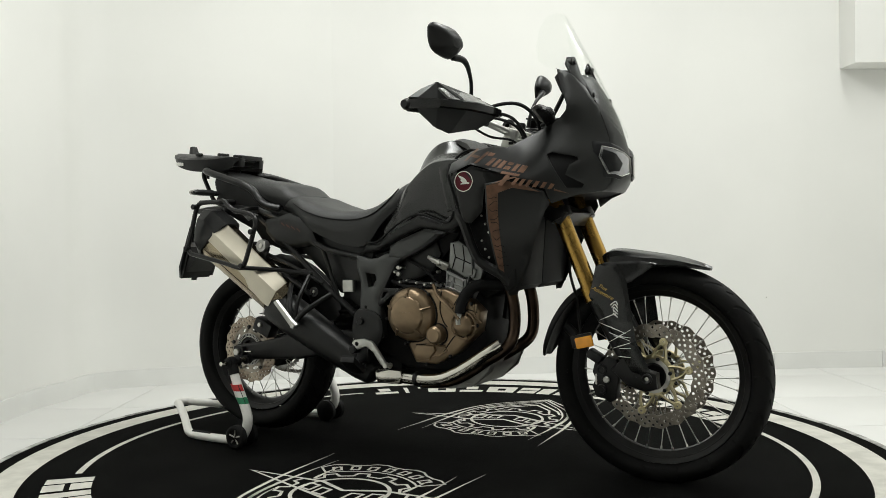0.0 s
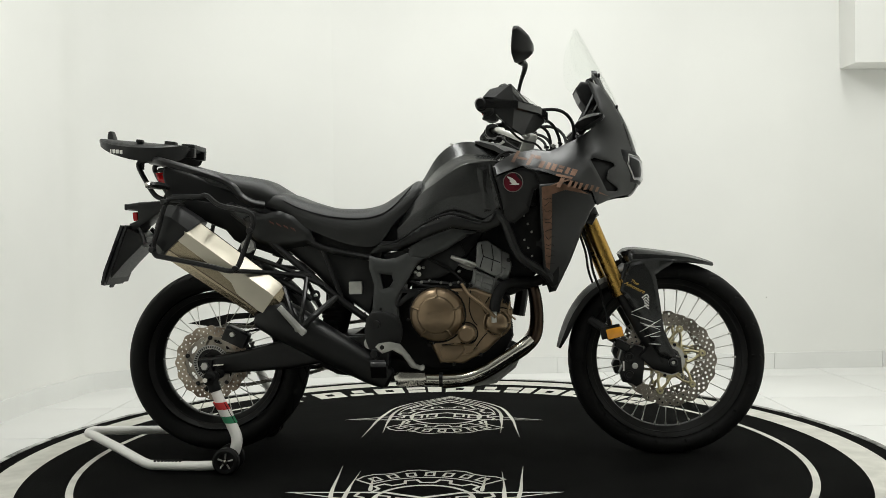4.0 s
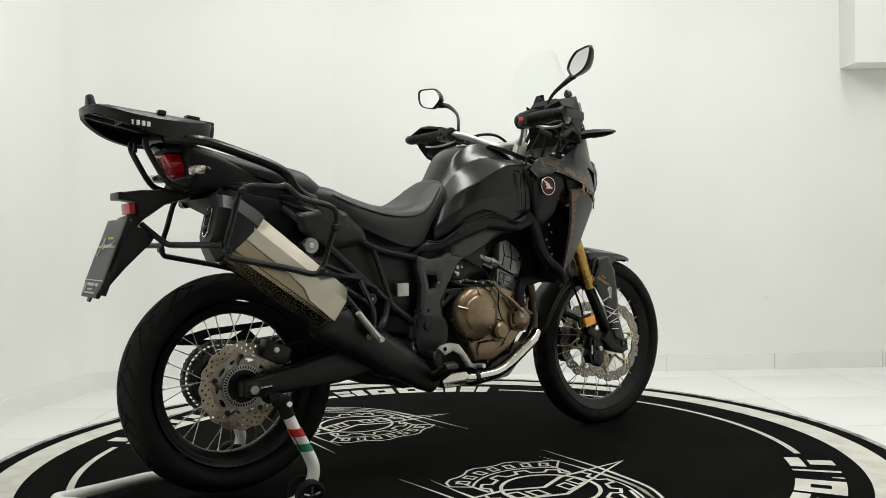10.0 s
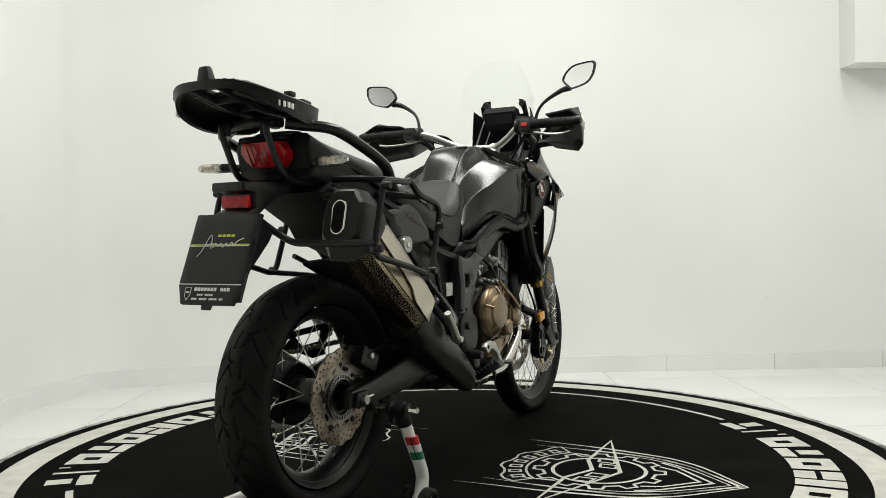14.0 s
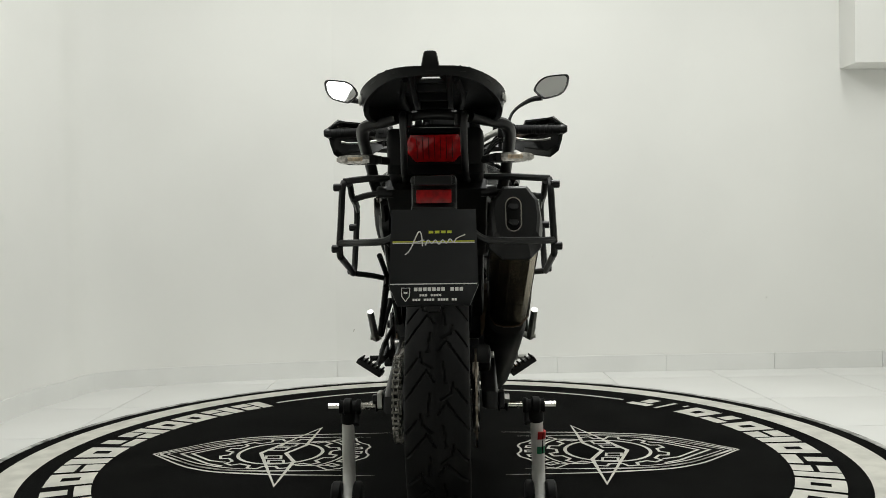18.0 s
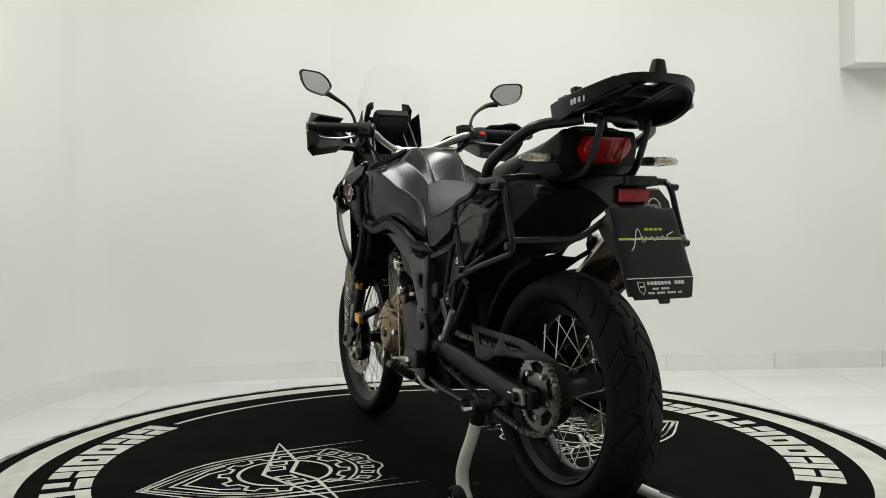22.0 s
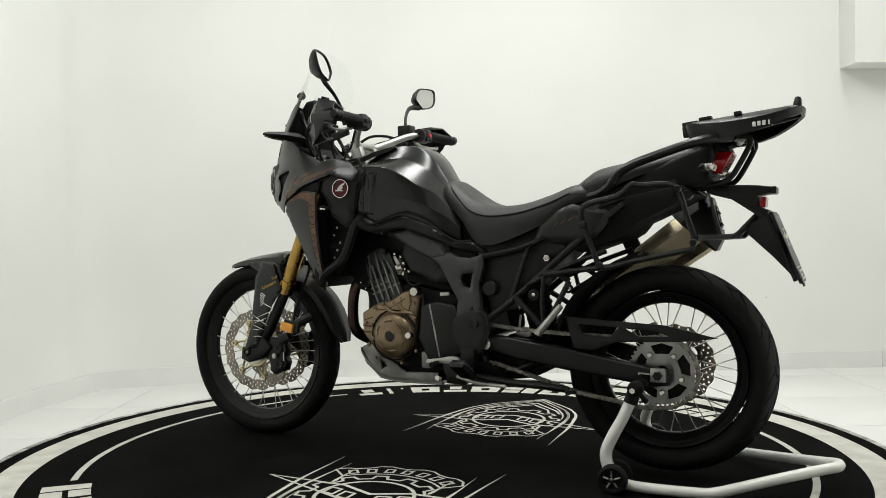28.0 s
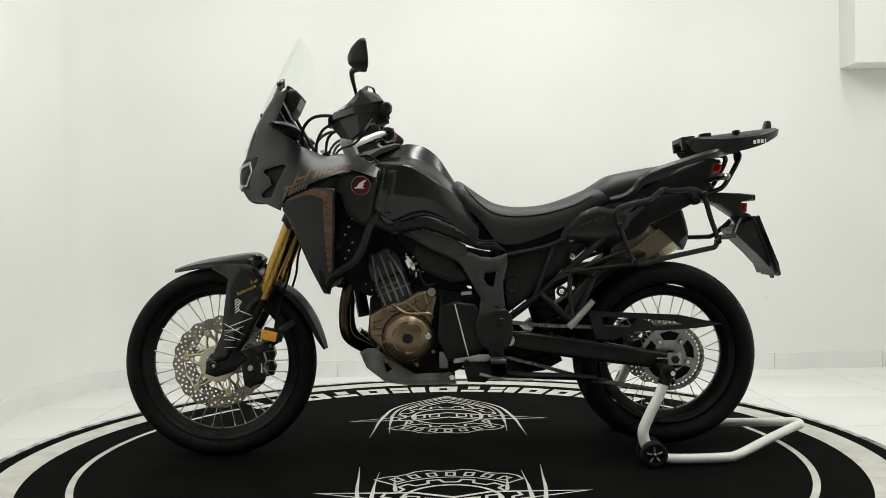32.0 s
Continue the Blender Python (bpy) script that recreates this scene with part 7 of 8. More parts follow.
    bp("mirror_glass", loft([ring_at(0.0040, 0.87), ring_at(0.0030, 0.865)]), MIRROR, mir)
    bp("mirror_stalk", tube([((1.035 if s > 0 else 1.066), my - s * 0.035, 1.288), ((1.058 if s > 0 else 1.082), s * 0.325, 1.280), ((1.056 if s > 0 else 1.070), s * 0.268, 1.243), ((1.046 if s > 0 else 1.060), s * 0.244, 1.200), ((1.036 if s > 0 else 1.050), s * 0.238, 1.145)], [0.012, 0.009, 0.006, 0.006, 0.008], 10), BLACK, mir)
bp("brake_reservoir", block(1.035, -0.205, 1.172, 0.055, 0.05, 0.04, (0, 0, 0), 0.006), PLASTIC, handlebar, "black brake fluid reservoir")
bp("top_clamp", prism([(1.21, 1.045), (1.07, 1.015), (1.075, 0.990), (1.215, 1.012)], -0.135, 0.135, 0.010), ALU)
bp("ignition", lathe([(1e-4, 0.018), (0.016, 0.018), (0.020, 0.012), (0.020, 0)], 18, "z", (1.12, 0.0, 1.025)), STEEL)
bp("cockpit_panel", prism([(1.30, 1.10), (1.20, 1.04), (1.16, 1.00), (1.25, 0.98), (1.36, 1.08)], -0.125, 0.125, 0.010), DARK)
dash = bp("instrument", prism([(1.331, 1.250), (1.313, 1.272), (1.280, 1.276), (1.262, 1.254), (1.284, 1.205), (1.298, 1.186), (1.338, 1.205)], -0.070, 0.070, 0.010, 3), DARK, label="black digital instrument with a hood")
bp("display", panel([(-0.056, 0.0), (0.056, 0.0), (0.056, 0.034), (-0.056, 0.034)], lambda u, v: 0.002, 0.002, 0.03, curl=0.0, frame_of=lambda u, v, h: (1.281 - 0.45 * v - h, u, 1.212 + v)), BLUEBLACK, dash)
both("instrument_stay", tube([(1.325, 0.085, 1.235), (1.290, 0.095, 1.165), (1.245, 0.10, 1.085), (1.225, 0.09, 1.04)], 0.007, 6), BLACK)
both("instrument_stay", tube([(1.345, 0.06, 1.215), (1.31, 0.07, 1.15), (1.27, 0.08, 1.08)], 0.006, 6), BLACK)
for s in (1, -1):
    front_signal = bp("turn_signal", loft([[(x0 + (x1 - x0) * a, s * y, z0 + (z1 - z0) * b) for a, b in ((0, 0.5), (0.25, 0.95), (0.7, 1.0), (1.0, 0.6), (0.95, 0.2), (0.4, 0.0))] for y, x0, x1, z0, z1 in (
        (0.150, 1.245, 1.300, 1.096, 1.126), (0.185, 1.250, 1.308, 1.104, 1.138), (0.250, 1.268, 1.320, 1.110, 1.139), (0.305, 1.288, 1.322, 1.114, 1.134), (0.324, 1.304, 1.319, 1.119, 1.129))]), PLASTIC, label="slim black front turn signal")
    bp("signal_glass", tube([(1.313, s * 0.215, 1.120), (1.322, s * 0.26, 1.122), (1.322, s * 0.308, 1.1225)], [0.010, 0.010, 0.006], 8, smooth=False, flat=1.0), HEADGLASS, front_signal)
    bp("signal_stem", tube([(1.27, s * 0.13, 1.10), (1.28, s * 0.165, 1.115)], 0.014, 8, smooth=False), DARK, front_signal)
    # cables from the bar round the steering head
    bp("control_cable", tube([(1.075, s * 0.225, 1.142), (1.14, s * 0.215, 1.160), (1.200, s * 0.20, 1.158), (1.238, s * 0.175, 1.125), (1.245, s * 0.14, 1.075), (1.23, s * 0.10, 1.02)], 0.0055, 8), DARK, handlebar)
    bp("control_cable", tube([(1.07, s * 0.222, 1.135), (1.13, s * 0.205, 1.135), (1.175, s * 0.18, 1.115), (1.20, s * 0.15, 1.06), (1.19, s * 0.11, 1.01)], 0.005, 8), DARK, handlebar)
    for k in range(4):
        bp("wiring_clip", block(1.155 + 0.022 * k, s * (0.165 - 0.01 * (k % 2)), 1.045 + 0.006 * (k % 3), 0.014, 0.012, 0.008, (0, 20 * k, 30), 0.002), ALU if k % 2 else DARK, handlebar)


def screen_x(y, z):
    mid = 1.279 + (1.46 - z) * 0.53 if z > 1.25 else 1.390 + (1.25 - z) * 0.44
    return mid - y * y * (4.6 if z > 1.25 else 4.6 - 14.0 * (1.25 - z))


screen_line = [(0.0, 1.462), (0.055, 1.458), (0.092, 1.44), (0.125, 1.395), (0.150, 1.335), (0.158, 1.295), (0.150, 1.272), (0.125, 1.245), (0.105, 1.20), (0.080, 1.14), (0.055, 1.09), (0.03, 1.062), (0.0, 1.054)]
full_line = screen_line + [(-y, z) for y, z in screen_line[-2:0:-1]]
windscreen = bp("windscreen", panel(full_line, screen_x, 0.004, 0.02, curl=0.0, lip=0.006, frame_of=lambda u, v, h: (h, u, v)), SCREEN, label="clear tinted-free windscreen", angle=60)
windscreen.visible_shadow = False
for s in (1, -1):
    arm = [(0.062, 1.312), (0.085, 1.308), (0.100, 1.285), (0.102, 1.235), (0.088, 1.165), (0.062, 1.165), (0.078, 1.235)]
    bp("screen_mount", panel([(s * y, z) for y, z in arm], lambda u, v: screen_x(u, v) - 0.006, 0.008, 0.015, curl=0.002, frame_of=lambda u, v, h: (h, u, v)), PLASTIC)
    for y, z in ((0.080, 1.292), (0.076, 1.185)):
        if z > 1.25:
            bp("mount_knob", disc(0.014, -0.024, -0.006, 16, "x", (screen_x(y, z), s * y, z)), BLACK, windscreen)
        bp("screen_bolt", disc(0.008, -0.004, 0.002, 14, "x", (screen_x(y, z) + 0.001, s * y, z)), BLACK, windscreen)

# ---- tail, rack and plate ----
both("grab_rail", tube([(0.205, 0.150, 0.872), (0.165, 0.170, 0.882), (0.132, 0.178, 0.905), (0.105, 0.183, 0.940), (0.06, 0.185, 0.964), (-0.02, 0.186, 0.990), (-0.10, 0.182, 1.014), (-0.145, 0.165, 1.026), (-0.18, 0.115, 1.032), (-0.205, 0.085, 1.036)], 0.0135, 10, flat=1.2), BLACK, label="black grab rail")
both("rail_bolt", lathe([(1e-4, 0.150), (0.012, 0.150), (0.015, 0.146), (0.015, 0.11)], 18, "y", (-0.085, 0, 0.868)), BLACK)
both("rack_hoop", tube([(-0.21, 0.070, 1.040), (-0.250, 0.070, 1.036), (-0.258, 0.070, 1.018), (-0.236, 0.070, 0.972), (-0.205, 0.072, 0.922), (-0.178, 0.073, 0.905), (-0.14, 0.074, 0.899), (-0.09, 0.078, 0.895)], 0.0085, 10), BLACK)
bp("rack_bridge", tube([(-0.21, -0.080, 1.038), (-0.225, 0.0, 1.040), (-0.21, 0.080, 1.038)], 0.0125, 10), BLACK)
both("rack_hook", tube([(-0.25, 0.055, 1.035), (-0.252, 0.055, 1.008)], 0.007, 8, smooth=False), BLACK)
half = [(-0.072, 0.0), (-0.074, 0.070), (-0.092, 0.100), (-0.145, 0.140), (-0.225, 0.165), (-0.305, 0.160), (-0.36, 0.127), (-0.395, 0.075), (-0.406, 0.0)]
deck_line = half + [(x, -y) for x, y in half[-2:0:-1]]


def deck_z(x, y):
    return 1.083 - 0.105 * (x + 0.06) - 0.35 * max(0, abs(y) - 0.10)


hole_a = [(-0.32, 0.03), (-0.362, 0.018), (-0.362, -0.018), (-0.32, -0.03)]
hole_b = [(-0.215, 0.078), (-0.245, 0.082), (-0.250, 0.058), (-0.220, 0.054)]
hole_c = [(x, -y) for x, y in hole_b]
deck = bp("luggage_plate", panel(deck_line, deck_z, 0.014, 0.02, [hole_a, hole_b[::-1], hole_c], curl=0.006, lip=0.012, frame_of=lambda u, v, h: (u, v, h)), PLASTIC, label="black plastic top-case mounting plate")
skirt = []
for x, y in deck_line:
    z1 = deck_z(x, y)
    drop = 0.014 if x > -0.08 else 0.050 if x > -0.2 else 0.050 - 0.13 * (-0.2 - x)
    skirt.append(((x, y, z1 - 0.003), (x * 0.985 - 0.004, y * 0.955, z1 - drop)))
ring_out = [a for a, _ in skirt]
ring_low = [b for _, b in skirt]
ring_in = [(x + (-0.21 - x) * 0.05, y * 0.93, z + 0.002) for x, y, z in ring_low]
ring_top = [(x + (-0.21 - x) * 0.05, y * 0.94, z - 0.010) for x, y, z in ring_out]
rows4 = [curve(r, 3, True) for r in (ring_out, ring_low, ring_in, ring_top)]
bp("plate_skirt", loft([[tuple(p) for p in r] for r in rows4], caps=False), PLASTIC, deck)
for y in (-0.07, 0.07):
    bp("floor_rib", tube([(-0.11, y * 0.9, deck_z(-0.11, y) - 0.020), (-0.24, y, deck_z(-0.24, y) - 0.024), (-0.36, y * 0.8, deck_z(-0.36, y) - 0.018)], 0.007, 6), PLASTIC, deck)
both("plate_spine", prism([(-0.09, 1.075), (-0.20, 1.085), (-0.39, 1.105), (-0.39, 1.095), (-0.24, 1.062), (-0.09, 1.058)], 0.034, 0.046, 0.003), PLASTIC, deck)
for k in range(3):
    bp("plate_web", block(-0.16 - 0.075 * k, 0.0, deck_z(-0.16 - 0.075 * k, 0) - 0.022, 0.006, 0.066, 0.020, (0, 6, 0), 0.001), PLASTIC, deck)
bp("catch_tongue", block(-0.383, 0.0, 1.128, 0.030, 0.046, 0.050, (0, -6, 0), 0.008, 0.6), PLASTIC, deck)
both("plate_pad", block(-0.135, 0.085, 1.094, 0.038, 0.03, 0.014, (0, 6, 0), 0.004), PLASTIC, deck)
both("plate_pad", block(-0.23, 0.120, 1.100, 0.022, 0.022, 0.012, (0, 6, 0), 0.004), PLASTIC, deck)
bp("latch", block(-0.085, 0.0, 1.086, 0.050, 0.12, 0.018, (0, 6, 0), 0.006), PLASTIC, deck)
both("latch_foot", block(-0.085, 0.052, 1.065, 0.046, 0.022, 0.034, (0, 6, 0), 0.005), PLASTIC, deck)
for s in (1, -1):
    for k in range(4):
        xx = -0.278 - 0.013 * k
        y_at = 0.164 if xx > -0.30 else 0.1625 - 0.3 * (-0.30 - xx)
        z_at = deck_z(xx, 0.155) - 0.026
        bp("plate_mark", block(xx, s * (y_at + 0.001), z_at, 0.009 if k != 3 else 0.004, 0.003, 0.013, (0, 0, s * -6), 0.001), DECAL, deck, "white maker's mark")
tl_ring = ((-0.046, -0.030), (0.046, -0.030), (0.064, -0.010), (0.069, 0.008), (0.056, 0.031), (-0.056, 0.031), (-0.069, 0.008), (-0.064, -0.010))
tl = bp("tail_light", loft([[(x - 0.52 * (z + 0.031), y * w, 0.965 + z * w) for y, z in tl_ring] for x, w in ((-0.112, 0.98), (-0.135, 1.03), (-0.164, 1.02), (-0.171, 0.985), (-0.1735, 0.94))]), RED, label="deep red ribbed tail light lens")
for k in range(7):
    bp("lens_rib", tube([(-0.1738 - 0.52 * (z + 0.031), -0.042 + 0.014 * k, 0.965 + z) for z in (-0.024, 0.025)], 0.0011, 6, smooth=False), DEEPRED, tl)
bp("tail_light_housing", loft([[(x - 0.52 * (z + 0.031), y * w, 0.965 + z * w * 1.06) for y, z in tl_ring] for x, w in ((-0.09, 1.05), (-0.124, 1.09), (-0.129, 1.06))]), PLASTIC, tl)
bp("tail_top", prism([(-0.12, 1.025), (-0.195, 1.012), (-0.20, 1.000), (-0.12, 1.0)], -0.062, 0.062, 0.006), PLASTIC)
for s in (1, -1):
    ind = bp("turn_signal", loft([[(-0.152 + dx, s * (0.165 + dy), 0.943 + dz) for dx, dz in ((-0.008 * k, 0.0), (-0.006 * k, 0.010 * k), (0.014 * k, 0.010 * k), (0.022 * k, 0.0), (0.014 * k, -0.010 * k), (-0.006 * k, -0.010 * k))] for dy, k in ((-0.035, 0.8), (-0.02, 1.1), (0.035, 1.1), (0.060, 0.8), (0.068, 0.4))]), PLASTIC, label="slim turn signal with a clear lens")
    bp("signal_glass", loft([[(-0.164 + 0.05 * max(0, y - 0.215) + dx, s * y, 0.943 + dz) for dx, dz in ((-0.012 * k, 0.0), (-0.008 * k, 0.0105 * k), (0.012 * k, 0.0115 * k), (0.020 * k, 0.0), (0.012 * k, -0.0115 * k), (-0.008 * k, -0.0105 * k))] for y, k in ((0.158, 0.7), (0.166, 1.0), (0.212, 1.0), (0.230, 0.78), (0.238, 0.35))]), SIGNALGLASS, ind, "clear faceted lens")
    bp("signal_bulb", block(-0.1755, s * 0.192, 0.943, 0.004, 0.036, 0.010, (0, 0, 0), 0.002), SIGNALBULB, ind)
    bp("signal_stem", tube([(-0.13, s * 0.10, 0.940), (-0.155, s * 0.150, 0.943)], 0.010, 8, smooth=False), DARK, ind)
holder = [(-0.12, 0.90), (-0.163, 0.900), (-0.27, 0.895), (-0.315, 0.889), (-0.314, 0.870), (-0.276, 0.864), (-0.276, 0.832), (-0.306, 0.820), (-0.335, 0.745), (-0.310, 0.752), (-0.262, 0.812), (-0.20, 0.855), (-0.13, 0.875)]
bp("plate_holder", prism(holder, -0.052, 0.052, 0.010), PLASTIC, label="black plastic number plate holder")
bp("plate_lamp", block(-0.306, 0.0, 0.879, 0.040, 0.085, 0.022, (0, 0, 0), 0.005), PLASTIC)
bp("rear_reflector", block(-0.288, 0.0, 0.845, 0.016, 0.080, 0.031, (0, -6, 0), 0.003), RED, label="red rear reflector")
pt, pb = Vector((-0.312, 0, 0.812)), Vector((-0.392, 0, 0.606))
pdir, pn = (pb - pt).normalized(), Vector((-0.925, 0, 0.38))
pn = Vector((pdir.z, 0, -pdir.x)).normalized()


def on_plate(a, b, h):
    """a across to the left, b down the plate, h proud of it."""
    p = pt + pdir * b + pn * h
    return (p.x, a, p.z)


plate = bp("number_plate", panel([(-0.094, 0.0), (0.094, 0.0), (0.097, 0.176), (0.078, 0.222), (-0.078, 0.222), (-0.097, 0.176)], lambda u, v: 0.008, 0.012, 0.03, curl=0.002, frame_of=on_plate), BLUEBLACK, label="black dealer plate with white and yellow print")
bp("plate_tab", panel([(-0.018, 0.21), (0.018, 0.21), (0.013, 0.234), (-0.013, 0.234)], lambda u, v: 0.004, 0.006, 0.03, curl=0.001, frame_of=on_plate), PLASTIC, plate)
bp("plate_backing", panel([(-0.090, -0.005), (0.090, -0.005), (0.085, 0.21), (-0.085, 0.21)], lambda u, v: -0.006, 0.010, 0.03, curl=0.001, frame_of=on_plate), PLASTIC, plate)


wedge = []
for b, deep in ((0.004, 0.088), (0.03, 0.082), (0.12, 0.042), (0.205, 0.010)):
    wedge.append([on_plate(a, b + 0.10 * max(0.0, -h - 0.02), h) for a, h in ((-0.084, -0.004), (0.084, -0.004), (0.066, -deep), (-0.066, -deep))])
bp("plate_bracket", loft(wedge), PLASTIC, plate, "black plastic wedge behind the plate")


def print_on(a0, a1, b0, b1, mat):
    flat_bar = panel([(a0, b0), (a1, b0), (a1, b1), (a0, b1)], lambda u, v: 0.0092, 0.001, 0.05, curl=0.0, lip=0.001, frame_of=on_plate)
    bp("plate_print", flat_bar, mat, plate)


print_on(-0.090, 0.090, 0.076, 0.0785, YELLOW)
print_on(-0.090, 0.090, 0.0795, 0.0815, DECAL)
print_on(-0.094, 0.094, 0.174, 0.176, DECAL)
for k in range(4):
    print_on(-0.018 + 0.0135 * k - 0.022, -0.008 + 0.0135 * k - 0.022, 0.052, 0.058, YELLOW)
strokes = [[(0.062, 0.108), (0.050, 0.094), (0.034, 0.056), (0.027, 0.060), (0.024, 0.088)],
           [(0.050, 0.082), (0.020, 0.074)],
           [(0.018, 0.086), (0.012, 0.074), (0.004, 0.082), (-0.004, 0.074), (-0.012, 0.084), (-0.020, 0.074), (-0.028, 0.082), (-0.036, 0.072), (-0.044, 0.080), (-0.052, 0.070), (-0.070, 0.062)]]
for stroke in strokes:
    bp("plate_script", tube([on_plate(a, b, 0.0095) for a, b in stroke], 0.0014, 4, 4), DECAL, plate)
for k in range(11):
    if k != 7:
        print_on(0.042 - 0.0098 * k - 0.0075, 0.042 - 0.0098 * k, 0.183, 0.191, DECAL)
for b, a0, a1 in ((0.198, 0.030, -0.028), (0.208, 0.045, -0.055)):
    n = int((a0 - a1) / 0.006)
    for k in range(n):
        if k % 5 != 3:
            print_on(a0 - 0.006 * k - 0.0045, a0 - 0.006 * k, b, b + 0.0048, DECAL)
shield_line = [(0.069, 0.184), (0.051, 0.184), (0.052, 0.203), (0.060, 0.214), (0.068, 0.203)]
bp("plate_crest", tube([on_plate(a, b, 0.0095) for a, b in shield_line], 0.0012, 4, 1, True), DECAL, plate)
bp("plate_crest", tube([on_plate(a, b, 0.0095) for a, b in ((0.064, 0.195), (0.056, 0.195))], 0.0022, 4), DECAL, plate)

# pannier frames
loop = [(0.186, 0.847), (0.099, 0.868), (0.056, 0.900), (0.029, 0.897), (-0.049, 0.897), (-0.080, 0.877), (-0.104, 0.800), (-0.122, 0.742), (-0.116, 0.712), (-0.085, 0.703), (0.048, 0.676), (0.127, 0.657), (0.153, 0.668), (0.172, 0.710), (0.192, 0.765), (0.208, 0.818)]
for s, yy in ((1, 0.238), (-1, -0.285)):
    pan = bp("pannier_frame", tube([(x, yy + s * 0.02 * (0.85 - z), z) for x, z in loop], 0.0085, 8, 4, True), BLACK, label="black tubular pannier frame")
    bp("frame_arm", tube([(0.10, s * 0.150, 0.875), (0.10, s * 0.19, 0.872), (0.107, yy, 0.860)], 0.0085, 8), BLACK, pan)
    bp("frame_arm", tube([(-0.05, s * 0.10, 0.905), (-0.055, s * 0.17, 0.905), (-0.060, yy, 0.898)], 0.0085, 8), BLACK, pan)
    bp("frame_arm", tube([(0.35, s * 0.165, 0.63), (0.25, s * 0.20, 0.645), (0.137, yy, 0.657)], 0.008, 8), BLACK, pan)
    bp("frame_arm", tube([(-0.128, yy, 0.742), (-0.150, yy - s * 0.03, 0.742), (-0.205, s * 0.150, 0.743), (-0.222, s * 0.112, 0.748), (-0.245, s * 0.075, 0.775), (-0.268, s * 0.050, 0.802)], 0.0085, 8), BLACK, pan)
    for x, z in ((0.150, 0.664), (-0.122, 0.728), (-0.08, 0.882), (0.198, 0.785)):
        bp("frame_knob", disc(0.010, yy, yy + s * 0.022, 12, "y", (x, 0, z)), BLACK, pan)
    bp("latch_plate", panel([(0.215, 0.845), (0.16, 0.862), (0.145, 0.845), (0.17, 0.825)], lambda u, v: yy, s * 0.008, 0.02), FRAME, pan)

# ---- paddock stand ----
def sp(name, mesh, mat, parent=None, label=""):
    return part(name, mesh.moved(ORIGIN), mat, parent or stand, label)


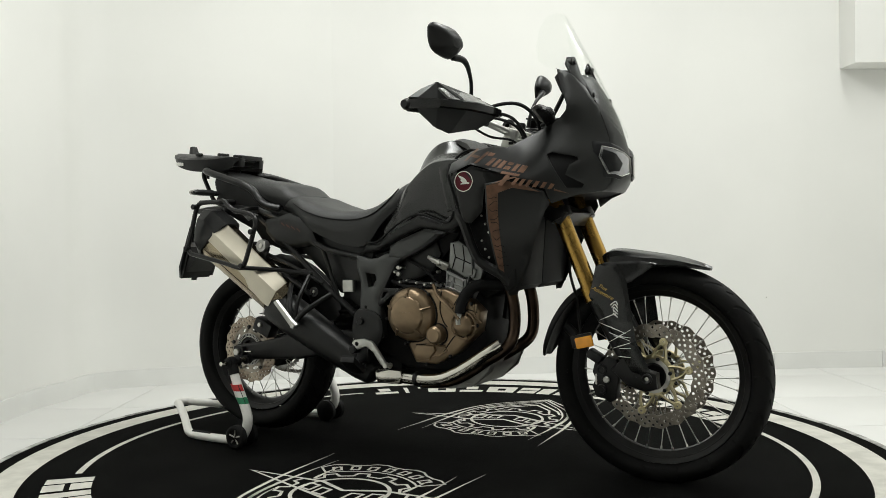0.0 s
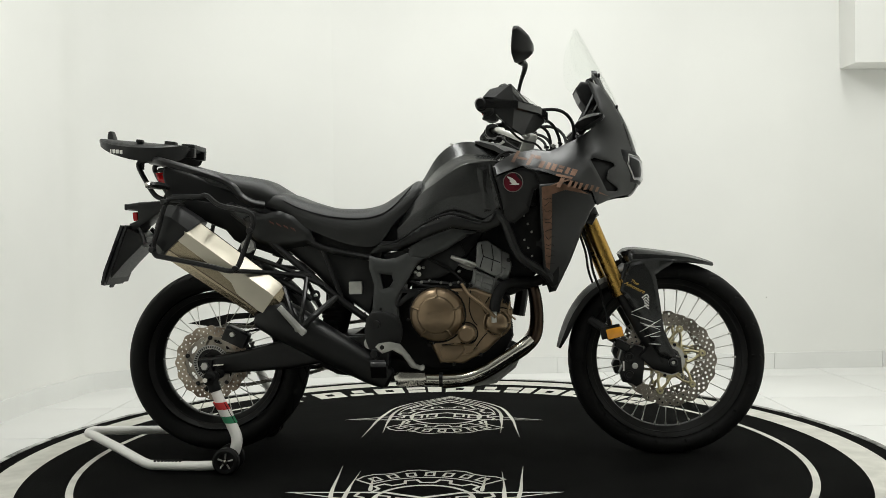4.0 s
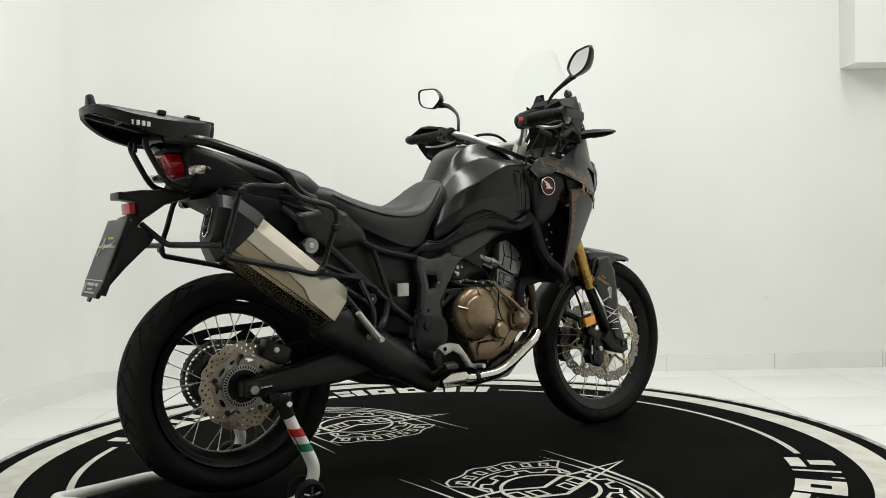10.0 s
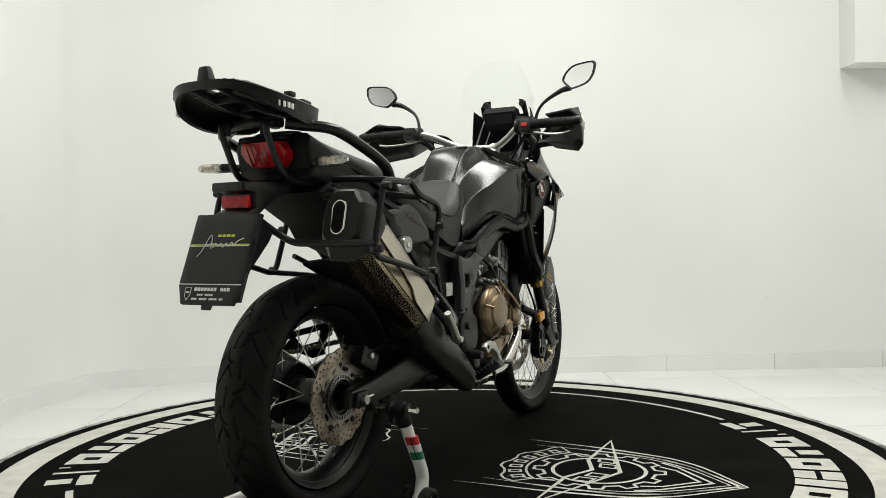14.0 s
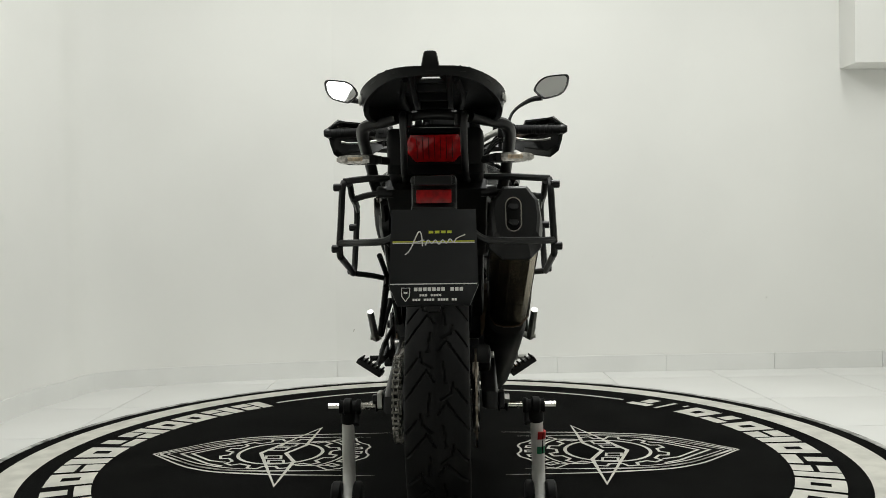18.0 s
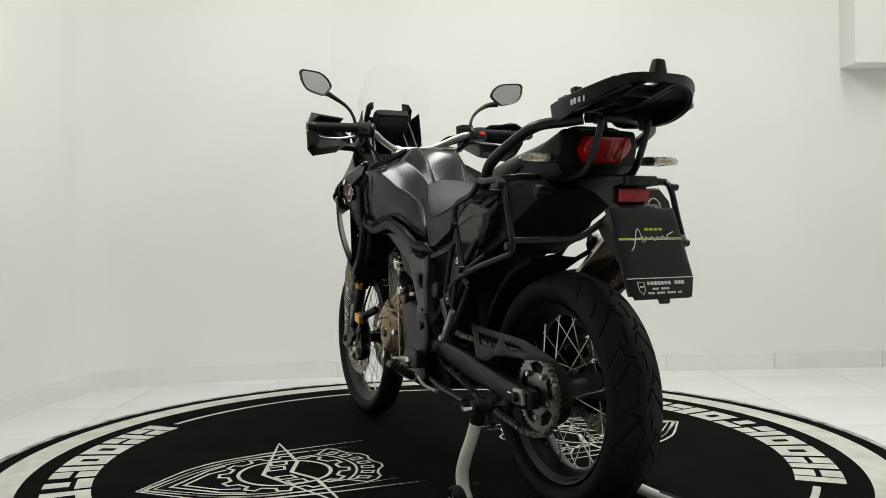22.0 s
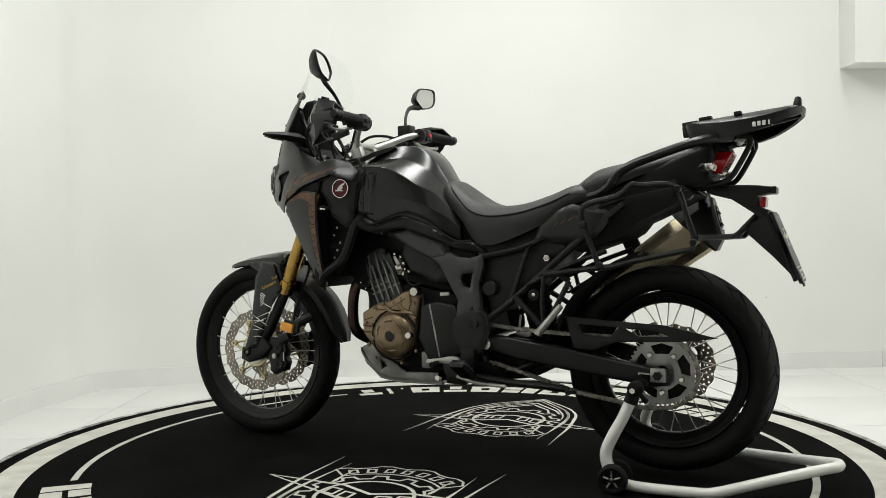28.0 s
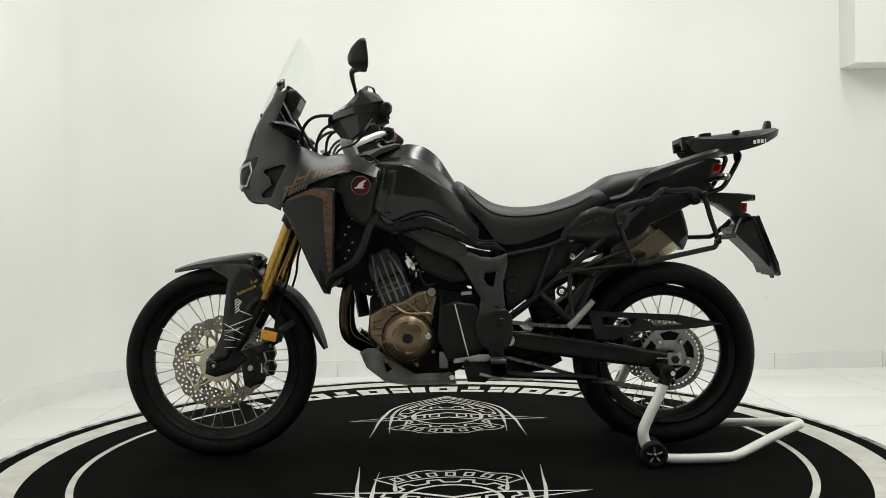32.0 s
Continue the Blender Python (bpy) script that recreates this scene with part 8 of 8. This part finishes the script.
base = [(0.10, 0.262, 0.040), (0.05, 0.262, 0.022), (-0.13, 0.260, 0.022), (-0.175, 0.250, 0.026), (-0.215, 0.222, 0.032), (-0.33, 0.130, 0.050), (-0.445, 0.045, 0.068), (-0.482, 0.020, 0.073)]
sp("base_frame", tube(base + [(x, -y, z) for x, y, z in base[::-1]], 0.0155, 14, 4), WHITE, label="white powder-coated tube frame")
for s in (1, -1):
    up = sp("upright", tube([(0.105, s * 0.262, 0.040), (0.128, s * 0.262, 0.075), (0.133, s * 0.262, 0.115), (0.112, s * 0.260, 0.165), (0.085, s * 0.256, 0.215), (0.055, s * 0.252, 0.282)], [0.019, 0.0185, 0.018, 0.0175, 0.017, 0.0165], 14), WHITE, label="white bent upright")
    whl = sp("roller", lathe([(1e-4, s * 0.277), (0.036, s * 0.277), (0.043, s * 0.283), (0.043, s * 0.302), (0.036, s * 0.307), (0.028, s * 0.306), (0.026, s * 0.300), (1e-4, s * 0.300)], 36, "y", (0.107, 0, 0.044)), DARK, label="black plastic roller wheel")
    sp("roller_hub", lathe([(1e-4, s * 0.309), (0.008, s * 0.308), (0.010, s * 0.298)], 16, "y", (0.107, 0, 0.044)), CHROME, whl)
    for k in range(5):
        t = radians(72 * k + 15)
        sp("roller_spoke", tube([(0.107 + r * math.cos(t), s * 0.303, 0.044 + r * math.sin(t)) for r in (0.010, 0.026)], 0.0028, 6, smooth=False), STEEL, whl)
    sp("roller", lathe([(1e-4, s * 0.222), (0.036, s * 0.222), (0.043, s * 0.227), (0.043, s * 0.243), (0.036, s * 0.247), (1e-4, s * 0.247)], 36, "y", (0.107, 0, 0.044)), DARK)
    clamp = sp("cradle_clamp", lathe([(0.008, s * 0.214), (0.019, s * 0.216), (0.021, s * 0.224), (0.016, s * 0.230), (0.016, s * 0.238), (0.023, s * 0.242), (0.023, s * 0.258), (0.017, s * 0.262), (0.017, s * 0.268), (0.020, s * 0.272), (0.008, s * 0.274)], 18, "y", (0.047, 0, 0.304)), DARK, label="black cradle clamp")
    sp("clamp_sleeve", tube([(0.062, s * 0.252, 0.262), (0.050, s * 0.250, 0.300)], [0.0205, 0.0195], 14, smooth=False), DARK, clamp)
    sp("clamp_lever", tube([(0.045, s * 0.226, 0.292), (0.030, s * 0.224, 0.272), (0.020, s * 0.226, 0.262)], [0.006, 0.007, 0.009], 8), DARK, clamp)
    sp("cradle_shaft", tube([(0.045, s * 0.165, 0.306), (0.045, s * 0.235, 0.306)], 0.009, 10, smooth=False), CHROME)
    sp("cradle_bolt", tube([(0.045, s * 0.27, 0.306), (0.045, s * 0.302, 0.306)], 0.0085, 6, smooth=False), CHROME)
    sp("spool", lathe([(0.010, s * 0.150), (0.017, s * 0.152), (0.011, s * 0.158), (0.011, s * 0.168), (0.017, s * 0.174), (0.010, s * 0.176)], 18, "y", (0.045, 0, 0.306)), DARK)
    if s < 0:
        for z0, mat in ((0.2175, SIGNAL), (0.1955, DECAL), (0.1735, GREEN)):
            rings = []
            for dz in (-0.0115, 0.0, 0.0115):
                z = z0 + dz
                x = 0.112 - 0.54 * (z - 0.165)
                rings.append([(x - 0.0222 * math.sin(w), -0.2580 - 0.0206 * math.cos(w), z) for w in (radians(a) for a in range(-98, 99, 14))] + [(x - 0.0165 * math.sin(w), -0.2580 - 0.0165 * math.cos(w), z) for w in (radians(a) for a in range(98, -99, -14))])
            sp("flag_band", loft(rings), mat, up)
            for w in (radians(-56), radians(56)):
                sp("flag_edge", tube([(0.112 - 0.54 * (z - 0.165) - 0.0224 * math.sin(w), -0.2580 - 0.0208 * math.cos(w), z) for z in (z0 - 0.0105, z0 + 0.0105)], 0.0013, 6, smooth=False), DARK, up)
        for k in range(8):
            sp("printed_bar", block(-0.055 - 0.012 * k, -0.262, 0.0365, 0.008, 0.012, 0.006, bevel=0.001), DARK)


# ---- what turns ----
def motions():
    rows = [(t, pose(0, 0, 0, 0, 0, START + SPEED * t)) for t in range(0, 33, 4)]
    for carried in (turntable, bike, stand):
        walk(carried, rows)


motions()
